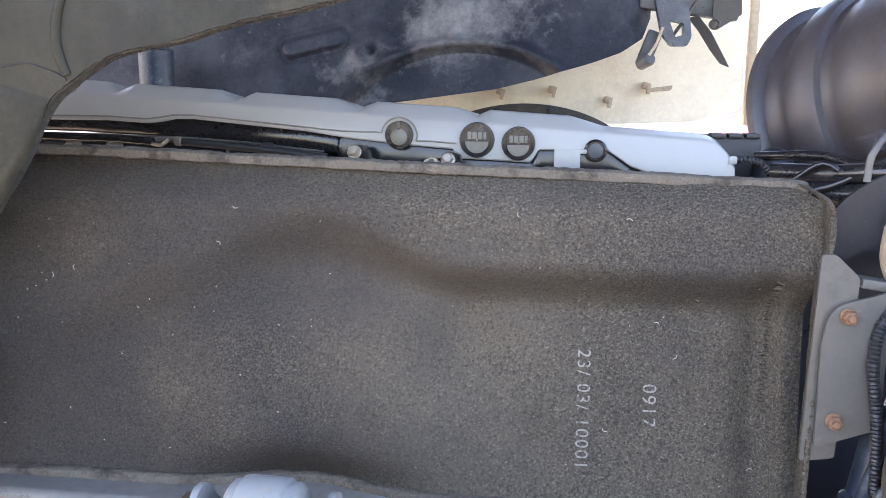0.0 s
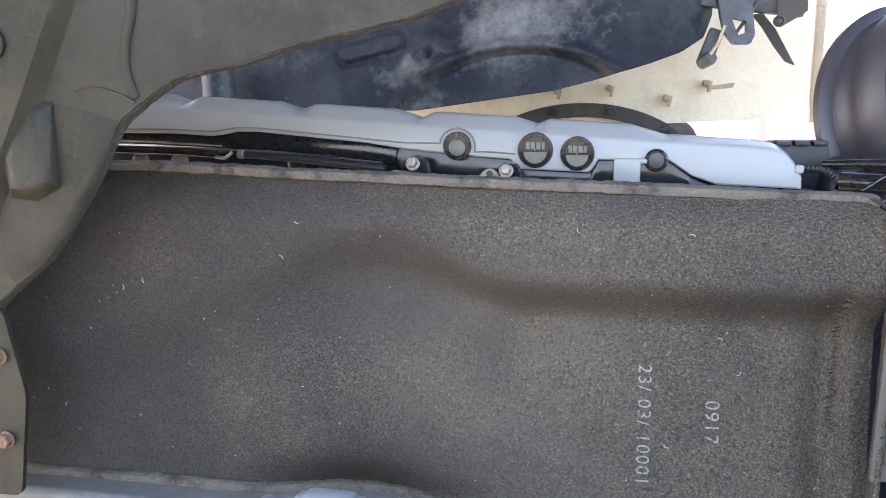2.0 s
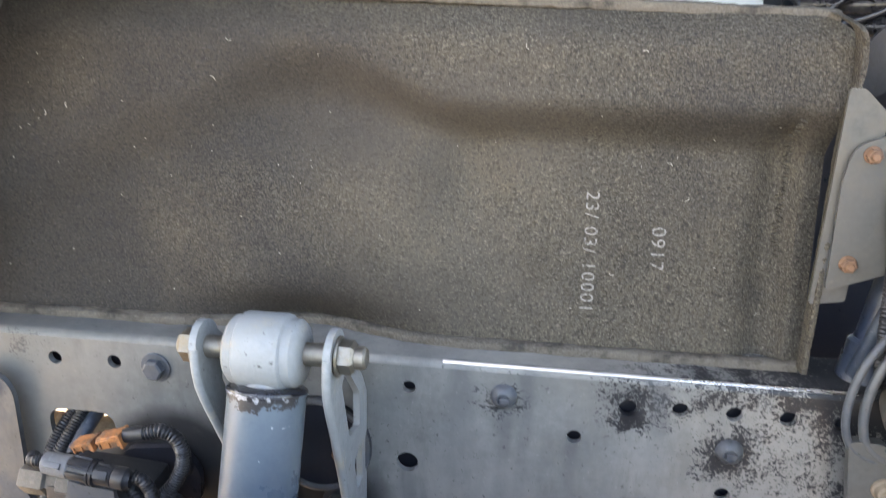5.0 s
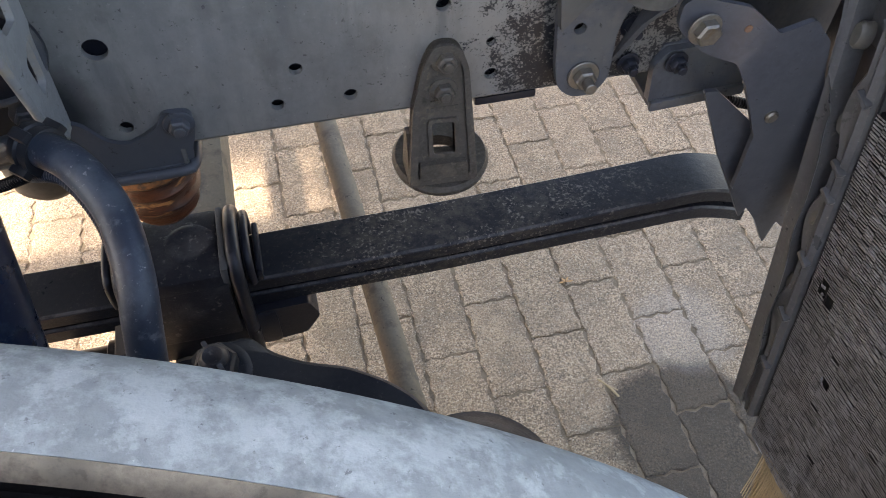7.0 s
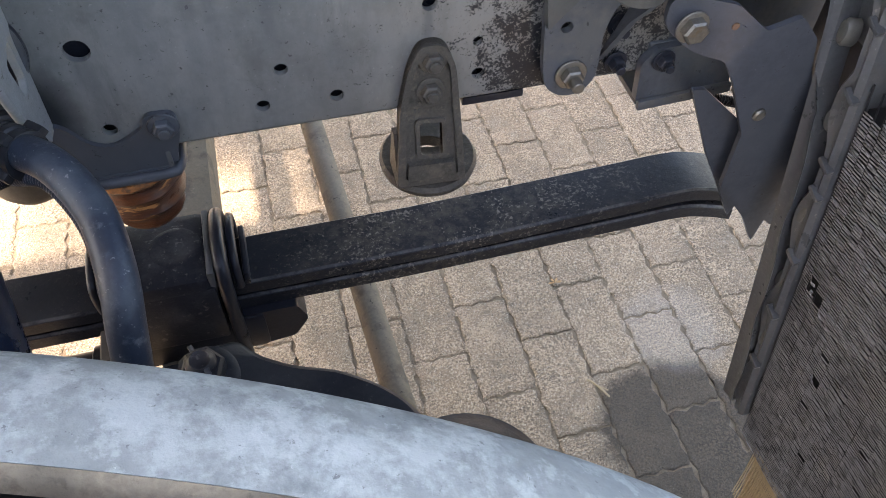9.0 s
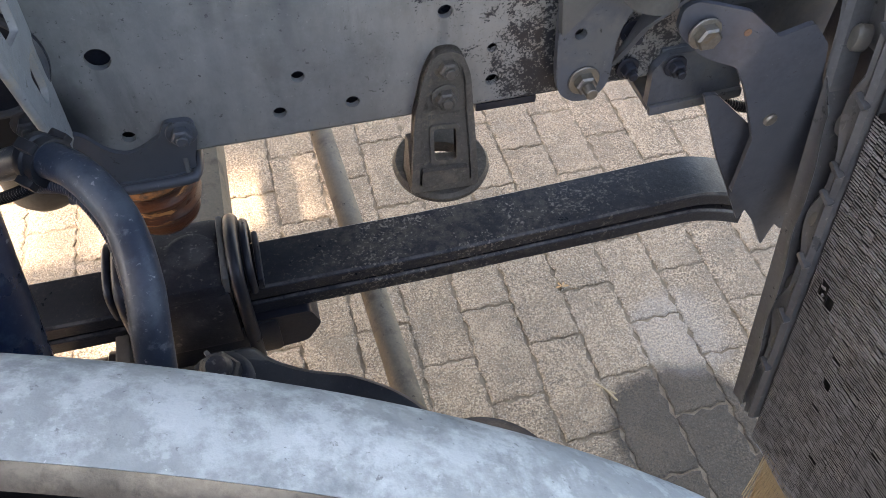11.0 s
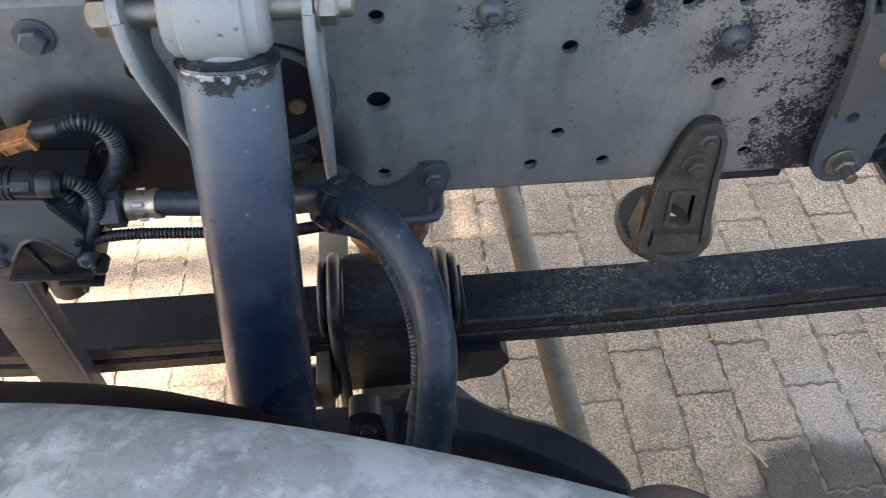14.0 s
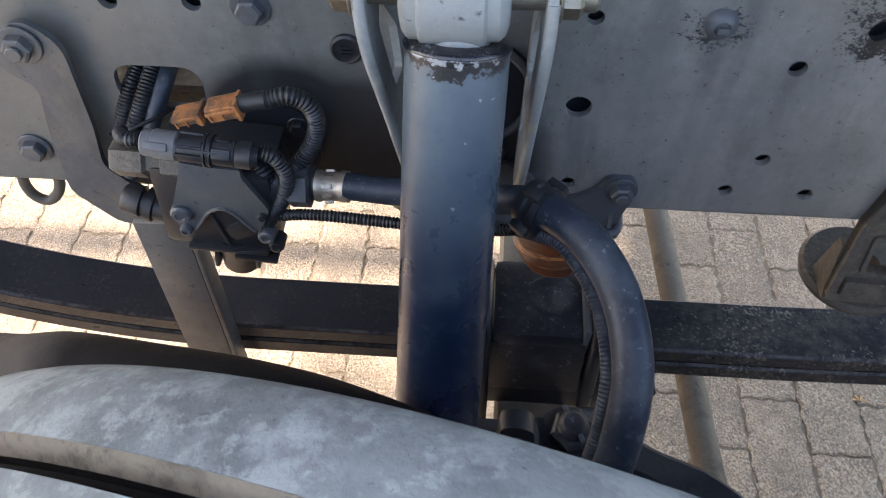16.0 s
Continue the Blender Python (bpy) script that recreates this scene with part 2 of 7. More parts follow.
M = {
    "paver": material("paver", (0.324, 0.238, 0.157), 0.95, patch=(0.200, 0.146, 0.096), patch_scale=9, patch_at=0.46, patch_width=0.22, dust=(0.38, 0.32, 0.24), dust_amount=0.12, grain=190, grain_amount=0.6, grain_sharp=0.08, bump=1.0, bump_scale=210, layers=[((0.15, 0.118, 0.083), 34, 0.50, 0.68, 0.6, (1, 1, 1)), ((0.40, 0.34, 0.26), 22, 0.56, 0.72, 0.45, (1, 1, 1)), ((0.078, 0.060, 0.041), 210, 0.54, 0.61, 0.75, (1, 1, 1)), ((0.54, 0.465, 0.36), 240, 0.56, 0.64, 0.7, (1, 1, 1)), ((0.060, 0.046, 0.032), 330, 0.55, 0.61, 0.8, (1, 1, 1)), ((0.68, 0.60, 0.48), 380, 0.58, 0.64, 0.75, (1, 1, 1))], relief=[(85, 1.0, 0.006, (1, 1, 1)), (330, 1.0, 0.004, (1, 1, 1))], extra=stained),
    "joint": material("joint", (0.165, 0.124, 0.080), 1.0, patch=(0.22, 0.175, 0.12), patch_scale=25, patch_at=0.5, grain=300, grain_amount=0.6, bump=0.8),
    "rail": material("rail", (0.158, 0.162, 0.158), 0.42, patch=(0.225, 0.222, 0.208), patch_scale=5, patch_at=0.42, patch_width=0.3, dust=(0.21, 0.195, 0.165), dust_amount=0.10, grain=90, grain_amount=0.18, bump=0.12, spec=0.4, layers=[((0.091, 0.097, 0.096), 5, 0.46, 0.64, 0.65, (1, 1, 0.3)), ((0.25, 0.245, 0.225), 6, 0.52, 0.68, 0.55, (1, 1, 0.22)), ((0.087, 0.092, 0.091), 22, 0.56, 0.68, 0.55, (1, 1, 0.25)), ((0.080, 0.084, 0.083), 3.5, 0.50, 0.64, 0.55, (1, 1, 1)), ((0.070, 0.072, 0.070), 11, 0.54, 0.66, 0.40, (1, 1, 0.6)), ((0.03, 0.03, 0.03), 140, 0.63, 0.66, 0.8, (1, 1, 1)), ((0.28, 0.275, 0.26), 200, 0.63, 0.68, 0.55, (1, 1, 1))], relief=[(14, 0.15, 0.004, (1, 1, 1))], extra=flaked_and_shaded),
    "frame": material("frame", (0.054, 0.061, 0.072), 0.45, patch=(0.080, 0.083, 0.084), patch_scale=8, patch_at=0.46, dust=(0.15, 0.14, 0.125), dust_amount=0.12, grain=90, bump=0.15, spec=0.4, layers=[((0.012, 0.012, 0.013), 110, 0.62, 0.65, 0.8, (1, 1, 1)), ((0.16, 0.16, 0.155), 140, 0.65, 0.69, 0.5, (1, 1, 1)), ((0.025, 0.028, 0.033), 14, 0.52, 0.66, 0.5, (1, 1, 0.4))]),
    "black_steel": material("black_steel", (0.0120, 0.0143, 0.0210), 0.36, dust=(0.045, 0.043, 0.042), dust_amount=0.05, grain=160, bump=0.2, spec=0.32, layers=[((0.042, 0.040, 0.038), 45, 0.58, 0.74, 0.25, (1, 1, 1)), ((0.10, 0.095, 0.085), 210, 0.68, 0.73, 0.5, (1, 1, 1))]),
    "spring": material("spring", (0.0115, 0.0132, 0.0178), 0.38, grain=120, bump=0.4, bump_scale=70, spec=0.22, extra=scratched),
    "rubber": material("rubber", (0.0135, 0.0212, 0.035), 0.44, dust=(0.065, 0.084, 0.11), dust_amount=0.18, grain=200, bump=0.15, spec=0.40, layers=[((0.070, 0.088, 0.104), 22, 0.48, 0.66, 0.5, (1, 1, 1)), ((0.16, 0.175, 0.185), 55, 0.60, 0.70, 0.45, (1, 1, 1)), ((0.24, 0.25, 0.255), 190, 0.61, 0.67, 0.6, (1, 1, 1))]),
    "plastic": material("plastic", (0.0118, 0.0134, 0.0168), 0.42, dust=(0.085, 0.08, 0.075), dust_amount=0.06, up_dust=0.2, grain=200, bump=0.1, spec=0.42, layers=[((0.06, 0.06, 0.06), 60, 0.58, 0.74, 0.6, (1, 1, 1)), ((0.14, 0.13, 0.12), 240, 0.68, 0.73, 0.6, (1, 1, 1))]),
    "grey_plastic": material("grey_plastic", (0.115, 0.117, 0.12), 0.5, dust=(0.17, 0.155, 0.13), dust_amount=0.2, grain=200, bump=0.08, spec=0.35),
    "felt": material("felt", (0.067, 0.060, 0.048), 1.0, patch=(0.094, 0.082, 0.062), patch_scale=3.2, patch_at=0.42, patch_width=0.30, grain=520, grain_amount=0.8, grain_sharp=0.12, bump=1.0, bump_scale=420, rough_var=0.0, spec=0.1, layers=[((0.038, 0.036, 0.033), 4, 0.46, 0.66, 0.5, (1, 1, 1.4)), ((0.017, 0.0165, 0.016), 420, 0.49, 0.60, 0.62, (0.7, 1, 0.6)), ((0.195, 0.176, 0.146), 520, 0.54, 0.64, 0.62, (0.7, 1, 0.8)), ((0.030, 0.028, 0.026), 40, 0.54, 0.70, 0.25, (0.7, 1, 0.5)), ((0.34, 0.33, 0.31), 620, 0.69, 0.74, 0.8, (1, 1, 1))], relief=[(150, 1.0, 0.004, (0.30, 1, 1.0), 32), (240, 1.0, 0.003, (0.7, 1, 0.8)), (60, 0.3, 0.004, (1, 1, 0.7))], extra=shaded_felt),
    "felt_edge": material("felt_edge", (0.112, 0.100, 0.084), 1.0, patch=(0.052, 0.047, 0.042), patch_scale=30, patch_at=0.50, patch_width=0.15, grain=420, grain_amount=0.6, bump=1.0, spec=0.1, layers=[((0.23, 0.20, 0.165), 60, 0.58, 0.7, 0.6, (0.4, 1, 1))], relief=[(110, 0.6, 0.003, (1, 1, 1))]),
    "cover": material("cover", (0.31, 0.317, 0.315), 0.28, broad_lift=0.0, rough_var=0.0, grain=300, grain_amount=0.02, bump=0.0),
    "cover_black": material("cover_black", (0.011, 0.011, 0.013), 0.17, dust=(0.065, 0.060, 0.052), dust_amount=0.12, grain=200, bump=0.04),
    "cap_olive": material("cap_olive", (0.15, 0.145, 0.125), 0.5, grain=150, bump=0.1),
    "alu": material("alu", (0.38, 0.335, 0.275), 0.40, metal=0.8, patch=(0.25, 0.23, 0.2), patch_scale=20, grain=200, bump=0.2),
    "zinc": material("zinc", (0.19, 0.178, 0.155), 0.5, metal=0.85, patch=(0.20, 0.16, 0.11), patch_scale=30, grain=200, bump=0.15),
    "bare": material("bare", (0.75, 0.72, 0.66), 0.3, metal=0.9, patch=(0.22, 0.2, 0.18), patch_scale=60, patch_at=0.6, grain=200, bump=0.1, stretch=(0.2, 1, 1)),
    "clamp": material("clamp", (0.0130, 0.0148, 0.0200), 0.42, grain=160, bump=0.4, bump_scale=70, spec=0.3, layers=[((0.060, 0.062, 0.068), 22, 0.50, 0.66, 0.55, (1, 1, 1)), ((0.15, 0.145, 0.14), 110, 0.58, 0.66, 0.6, (1, 1, 1))]),
    "arm_black": material("arm_black", (0.0128, 0.0155, 0.0220), 0.50, grain=160, bump=0.3, bump_scale=90, spec=0.30, layers=[((0.026, 0.030, 0.040), 12, 0.48, 0.66, 0.6, (1, 1, 1)), ((0.075, 0.078, 0.085), 130, 0.60, 0.68, 0.5, (1, 1, 1))], relief=[(40, 0.3, 0.004, (1, 1, 1))]),
    "rim_black": material("rim_black", (0.012, 0.013, 0.018), 0.22, grain=160, bump=0.15, spec=0.6, layers=[((0.16, 0.17, 0.18), 45, 0.58, 0.66, 0.7, (1, 1, 1))]),
    "stay_tan": material("stay_tan", (0.36, 0.31, 0.24), 0.8, patch=(0.25, 0.21, 0.16), patch_scale=22, grain=160, grain_amount=0.3, bump=0.3),
    "rust": material("rust", (0.15, 0.082, 0.048), 0.85, patch=(0.075, 0.048, 0.034), patch_scale=60, grain=200, bump=0.5),
    "cab_felt": material("cab_felt", (0.0115, 0.0138, 0.021), 0.60, patch=(0.080, 0.083, 0.090), patch_scale=4.5, patch_at=0.54, patch_width=0.2, dust=(0.075, 0.077, 0.085), dust_amount=0.08, grain=200, grain_amount=0.5, bump=0.6, bump_scale=120, spec=0.3, extra=dust_caked, layers=[((0.050, 0.053, 0.062), 5, 0.42, 0.60, 0.8, (1, 1, 1)), ((0.22, 0.217, 0.21), 45, 0.62, 0.72, 0.4, (1, 1, 1)), ((0.06, 0.05, 0.038), 8, 0.66, 0.78, 0.5, (1, 1, 1))], relief=[(28, 0.3, 0.006, (1, 1, 1))]),
    "beige": material("beige", (0.84, 0.74, 0.56), 0.6, patch=(0.68, 0.55, 0.37), patch_scale=7, patch_at=0.52, patch_width=0.25, grain=120, grain_amount=0.1, bump=0.15),
    "fender": material("fender", (0.0150, 0.0156, 0.0105), 0.50, patch=(0.024, 0.024, 0.016), patch_scale=6, patch_at=0.44, patch_width=0.25, grain=140, grain_amount=0.4, bump=0.35, spec=0.25, layers=[((0.066, 0.054, 0.036), 16, 0.58, 0.74, 0.40, (0.6, 1, 1)), ((0.0085, 0.009, 0.0075), 12, 0.50, 0.66, 0.7, (1, 1, 0.6)), ((0.009, 0.009, 0.008), 70, 0.60, 0.68, 0.7, (1, 1, 1)), ((0.14, 0.13, 0.11), 180, 0.67, 0.71, 0.7, (1, 1, 1))], relief=[(30, 0.4, 0.006, (1, 1, 1))]),
    "shock": material("shock", (0.008, 0.018, 0.044), 0.32, grain=160, grain_amount=0.1, bump=0.08, extra=dusted_lit_top),
    "pale_paint": material("pale_paint", (0.185, 0.198, 0.205), 0.5, patch=(0.30, 0.28, 0.24), patch_scale=18, patch_at=0.56, dust=(0.21, 0.19, 0.155), dust_amount=0.2, grain=150, bump=0.3, layers=[((0.035, 0.035, 0.036), 60, 0.62, 0.67, 0.85, (1, 1, 1)), ((0.12, 0.085, 0.05), 35, 0.66, 0.75, 0.5, (1, 1, 1))]),
    "cast": material("cast", (0.068, 0.061, 0.052), 0.46, patch=(0.125, 0.105, 0.080), patch_scale=22, grain=220, grain_amount=0.4, bump=0.7, bump_scale=200, spec=0.35, layers=[((0.025, 0.023, 0.021), 35, 0.55, 0.66, 0.6, (1, 1, 1)), ((0.17, 0.145, 0.11), 80, 0.57, 0.66, 0.65, (1, 1, 1))], relief=[(60, 0.4, 0.003, (1, 1, 1))]),
    "tyre": material("tyre", (0.238, 0.260, 0.258), 0.75, broad_lift=0.1, patch=(0.375, 0.409, 0.403), patch_scale=20, patch_at=0.475, patch_width=0.10, grain=70, grain_amount=0.25, bump=0.5, bump_scale=90, spec=0.3, layers=[((0.150, 0.166, 0.168), 11, 0.54, 0.62, 0.6, (1, 1, 1)), ((0.46, 0.495, 0.487), 45, 0.54, 0.61, 0.5, (1, 1, 1)), ((0.085, 0.088, 0.09), 200, 0.63, 0.67, 0.6, (1, 1, 1)), ((0.60, 0.61, 0.60), 260, 0.66, 0.70, 0.5, (1, 1, 1))], relief=[(45, 0.5, 0.003, (1, 1, 1))]),
    "tyre_groove": material("tyre_groove", (0.170, 0.146, 0.112), 0.95, patch=(0.10, 0.088, 0.070), patch_scale=40, patch_at=0.5, grain=160, grain_amount=0.4, bump=0.5, spec=0.2),
    "sidewall": material("sidewall", (0.011, 0.0115, 0.014), 0.6, dust=(0.075, 0.074, 0.07), dust_amount=0.15, grain=120, bump=0.2, spec=0.2),
    "bump_orange": material("bump_orange", (0.090, 0.029, 0.013), 0.34, patch=(0.035, 0.014, 0.010), patch_scale=14, patch_at=0.46, grain=60, bump=0.6, bump_scale=60, stretch=(0.5, 0.5, 2), layers=[((0.22, 0.066, 0.021), 11, 0.50, 0.64, 0.6, (0.6, 0.6, 3.0)), ((0.50, 0.23, 0.085), 20, 0.58, 0.62, 0.85, (0.6, 0.6, 3.5))]),
    "orange": material("orange", (0.34, 0.130, 0.042), 0.55, patch=(0.12, 0.062, 0.036), patch_scale=70, patch_at=0.46, grain=150, bump=0.2, layers=[((0.20, 0.16, 0.12), 40, 0.55, 0.7, 0.5, (1, 1, 1))]),
    "dusty_tan": material("dusty_tan", (0.074, 0.068, 0.059), 0.65, patch=(0.055, 0.050, 0.044), patch_scale=5, patch_at=0.48, patch_width=0.3, grain=160, grain_amount=0.2, bump=0.25, spec=0.3, layers=[((0.15, 0.135, 0.11), 40, 0.60, 0.75, 0.5, (1, 1, 1))]),
    "tie_rod": material("tie_rod", (0.128, 0.106, 0.078), 0.8, patch=(0.080, 0.068, 0.054), patch_scale=16, patch_at=0.52, grain=200, bump=0.3, layers=[((0.020, 0.018, 0.016), 60, 0.62, 0.66, 0.8, (1, 1, 1)), ((0.24, 0.20, 0.15), 110, 0.60, 0.68, 0.5, (1, 1, 1))]),
    "radiator": material("radiator", (0.006, 0.007, 0.009), 0.6, grain=200, bump=0.1, spec=0.2),
    # pale specks in the fin colour stand in for glints
    "radiator_fin": material("radiator_fin", (0.190, 0.194, 0.202), 0.42, grain=300, grain_amount=0.4, bump=0.0, layers=[((0.030, 0.031, 0.033), 90, 0.48, 0.60, 0.75, (1, 1, 1)), ((0.42, 0.42, 0.42), 200, 0.55, 0.64, 0.7, (1, 1, 1)), ((0.040, 0.041, 0.044), 9, 0.48, 0.66, 0.5, (1, 1, 1))]),
    "net": material("net", (0.30, 0.23, 0.135), 0.85, grain=200, grain_amount=0.25, bump=0.2),
    "blue_steel": material("blue_steel", (0.014, 0.022, 0.040), 0.35, dust=(0.13, 0.15, 0.175), dust_amount=0.35, grain=160, bump=0.15, layers=[((0.26, 0.27, 0.28), 20, 0.60, 0.75, 0.6, (1, 1, 0.3))]),
    "drum": material("drum", (0.046, 0.042, 0.050), 0.42, spec=0.55, dust=(0.085, 0.07, 0.052), dust_amount=0.2, up_dust=0.2, grain=160, bump=0.06, layers=[((0.10, 0.082, 0.06), 5, 0.52, 0.75, 0.55, (1, 1, 1)), ((0.015, 0.015, 0.017), 200, 0.66, 0.70, 0.7, (1, 1, 1))]),
    "yard": material("yard", (0.27, 0.25, 0.22), 0.95, patch=(0.20, 0.185, 0.16), patch_scale=0.8, grain=60, grain_amount=0.3, bump=0.3),
    "bracket_grey": material("bracket_grey", (0.058, 0.060, 0.058), 0.42, patch=(0.095, 0.088, 0.075), patch_scale=10, patch_at=0.48, patch_width=0.25, grain=150, bump=0.1, spec=0.4, layers=[((0.13, 0.12, 0.10), 70, 0.62, 0.72, 0.5, (1, 1, 1))]),
    "tank_grey": material("tank_grey", (0.052, 0.056, 0.061), 0.36, patch=(0.080, 0.080, 0.079), patch_scale=7, patch_at=0.48, patch_width=0.25, grain=120, bump=0.2, spec=0.4, layers=[((0.020, 0.022, 0.026), 14, 0.52, 0.68, 0.6, (1, 1, 0.5)), ((0.20, 0.19, 0.175), 120, 0.62, 0.68, 0.6, (1, 1, 1))]),
    "panel_black": material("panel_black", (0.0075, 0.0092, 0.0150), 0.42, grain=160, bump=0.15, spec=0.35, layers=[((0.030, 0.034, 0.045), 7, 0.50, 0.70, 0.6, (1, 1, 1)), ((0.09, 0.09, 0.095), 150, 0.66, 0.71, 0.6, (1, 1, 1))], relief=[(14, 0.3, 0.008, (1, 1, 1))]),
    "dark_trim": material("dark_trim", (0.035, 0.034, 0.033), 0.6, patch=(0.07, 0.062, 0.05), patch_scale=9, grain=200, bump=0.1),
    "clip_tan": material("clip_tan", (0.15, 0.118, 0.082), 0.7, grain=120, bump=0.1),
    "raw_edge": material("raw_edge", (0.028, 0.026, 0.022), 0.9, patch=(0.07, 0.063, 0.05), patch_scale=60, patch_at=0.52, grain=300, grain_amount=0.5, bump=0.8),
    "groove_black": material("groove_black", (0.006, 0.006, 0.007), 0.8, grain=120, bump=0.3, spec=0.1),
    "hanger_paint": material("hanger_paint", (0.042, 0.048, 0.060), 0.42, patch=(0.062, 0.068, 0.078), patch_scale=6, patch_at=0.44, patch_width=0.3, grain=90, bump=0.1, spec=0.45, layers=[((0.012, 0.012, 0.013), 90, 0.64, 0.67, 0.85, (1, 1, 1)), ((0.19, 0.19, 0.19), 170, 0.66, 0.70, 0.5, (1, 1, 1)), ((0.040, 0.046, 0.056), 12, 0.54, 0.68, 0.6, (1, 1, 0.5))]),
    "clip_beige": material("clip_beige", (0.42, 0.34, 0.24), 0.7, grain=120, bump=0.1),
    "lid_grey": material("lid_grey", (0.062, 0.070, 0.085), 0.5, dust=(0.19, 0.19, 0.185), dust_amount=0.2, grain=200, bump=0.06, spec=0.4),
    "lint": material("lint", (0.27, 0.255, 0.225), 0.9, grain=100, bump=0.0),
    "red": material("red", (0.60, 0.20, 0.18), 0.5, grain=40, grain_amount=0.05, bump=0.0),
    "white": material("white", (0.75, 0.75, 0.75), 0.6, grain=40, grain_amount=0.03, bump=0.0),
    "chalk": material("chalk", (0.19, 0.182, 0.168), 0.95, patch=(0.075, 0.07, 0.062), patch_scale=240, patch_at=0.50, patch_width=0.08, grain=300, grain_amount=0.3, bump=0.0),
    "leaf": material("leaf", (0.36, 0.21, 0.09), 0.8, grain=200, bump=0.2),
}


# ---- shape helpers ----
def part(name, bm, mat, parent=None, label="", smooth=True):
    """Links a bmesh as one mesh object, under a thing or part if one is given."""
    me = bpy.data.meshes.new(name)
    bmesh.ops.recalc_face_normals(bm, faces=bm.faces)
    bm.to_mesh(me)
    bm.free()
    me.materials.append(M[mat] if isinstance(mat, str) else mat)
    if smooth:
        me.shade_smooth()
        me.set_sharp_from_angle(angle=radians(38))
    ob = new(name, me)
    if parent is not None:
        ob.parent = parent
    if label:
        ob["label"] = label
    return ob


def thing(name, label, category, group="", kind=""):
    return tagged(new(name), label, category, group, kind)


def add_box(bm, centre, size, rot=(0, 0, 0), bevel=0.0):
    r = bmesh.ops.create_cube(bm, size=1.0)
    vs = r["verts"]
    m = pose(*centre, *rot) @ Matrix.Diagonal((*size, 1))
    bmesh.ops.transform(bm, matrix=m, verts=vs)
    if bevel:
        es = {e for v in vs for e in v.link_edges}
        bmesh.ops.bevel(bm, geom=list(es), offset=bevel, segments=2, profile=0.6, affect="EDGES")


def axes_for(direction):
    d = Vector(direction).normalized()
    return d.to_track_quat("Z", "Y").to_matrix().to_4x4()


def add_lathe(bm, origin, direction, profile, seg=32, caps=True):
    """profile: (distance along the axis, radius)."""
    m = Matrix.Translation(origin) @ axes_for(direction)
    rings = []
    for h, r in profile:
        rings.append([bm.verts.new(m @ Vector((r * math.cos(2 * math.pi * i / seg), r * math.sin(2 * math.pi * i / seg), h))) for i in range(seg)])
    for a, b in zip(rings, rings[1:]):
        for i in range(seg):
            bm.faces.new((a[i], a[(i + 1) % seg], b[(i + 1) % seg], b[i]))
    if caps:
        bm.faces.new(rings[0][::-1])
        bm.faces.new(rings[-1])


def add_cyl(bm, p0, p1, r, seg=24, bevel=0.0):
    p0, p1 = Vector(p0), Vector(p1)
    L = (p1 - p0).length
    b = min(bevel, r * 0.5, L * 0.4)
    prof = [(0, r - b), (b, r), (L - b, r), (L, r - b)] if b else [(0, r), (L, r)]
    add_lathe(bm, p0, p1 - p0, prof, seg)


def spline(points, step=0.008):
    """A smooth line through the points."""
    pts = [Vector(p) for p in points]
    pts = [pts[0] * 2 - pts[1]] + pts + [pts[-1] * 2 - pts[-2]]
    out = []
    for a, b, c, d in zip(pts, pts[1:], pts[2:], pts[3:]):
        n = max(2, int((c - b).length / step))
        for i in range(n):
            t = i / n
            out.append(0.5 * ((2 * b) + (c - a) * t + (2 * a - 5 * b + 4 * c - d) * t * t + (3 * b - a - 3 * c + d) * t ** 3))
    out.append(pts[-2])
    return out


def add_tube(bm, points, r, seg=16, step=0.008, ribs=0.0, pitch=0.005, caps=True):
    """A tube along a smooth line; ribs: depth of the corrugation."""
    if ribs:
        step = pitch / 4
    line = spline(points, step)
    rings, up, run = [], None, 0.0
    for i, p in enumerate(line):
        d = (line[min(i + 1, len(line) - 1)] - line[max(i - 1, 0)]).normalized()
        if up is None:
            up = d.orthogonal().normalized()
        up = (up - d * up.dot(d)).normalized()
        side = d.cross(up)
        if i:
            run += (p - line[i - 1]).length
        rad = r - ribs * (0.5 - 0.5 * math.cos(2 * math.pi * run / pitch)) if ribs else r
        rings.append([bm.verts.new(p + rad * (up * math.cos(2 * math.pi * k / seg) + side * math.sin(2 * math.pi * k / seg))) for k in range(seg)])
    for a, b in zip(rings, rings[1:]):
        for k in range(seg):
            bm.faces.new((a[k], a[(k + 1) % seg], b[(k + 1) % seg], b[k]))
    if caps:
        bm.faces.new(rings[0][::-1])
        bm.faces.new(rings[-1])


def rounded(points, r, n=5):
    """A closed outline with its corners rounded; a third number on a point sets its own radius."""
    out = []
    for i, p in enumerate(points):
        a, b, c = (Vector(points[j % len(points)][:2]) for j in (i - 1, i, i + 1))
        q = p[2] if len(p) > 2 else r
        u, v = (a - b), (c - b)
        k = min(q, u.length * 0.45, v.length * 0.45)
        s, e = b + u.normalized() * k, b + v.normalized() * k
        for j in range(n + 1):
            t = j / n
            out.append(s * (1 - t) ** 2 + b * 2 * t * (1 - t) + e * t * t)
    return out


def circle(x, z, r, n=18, rz=None):
    return [Vector((x + r * math.cos(2 * math.pi * i / n), z + (rz or r) * math.sin(2 * math.pi * i / n))) for i in range(n)]


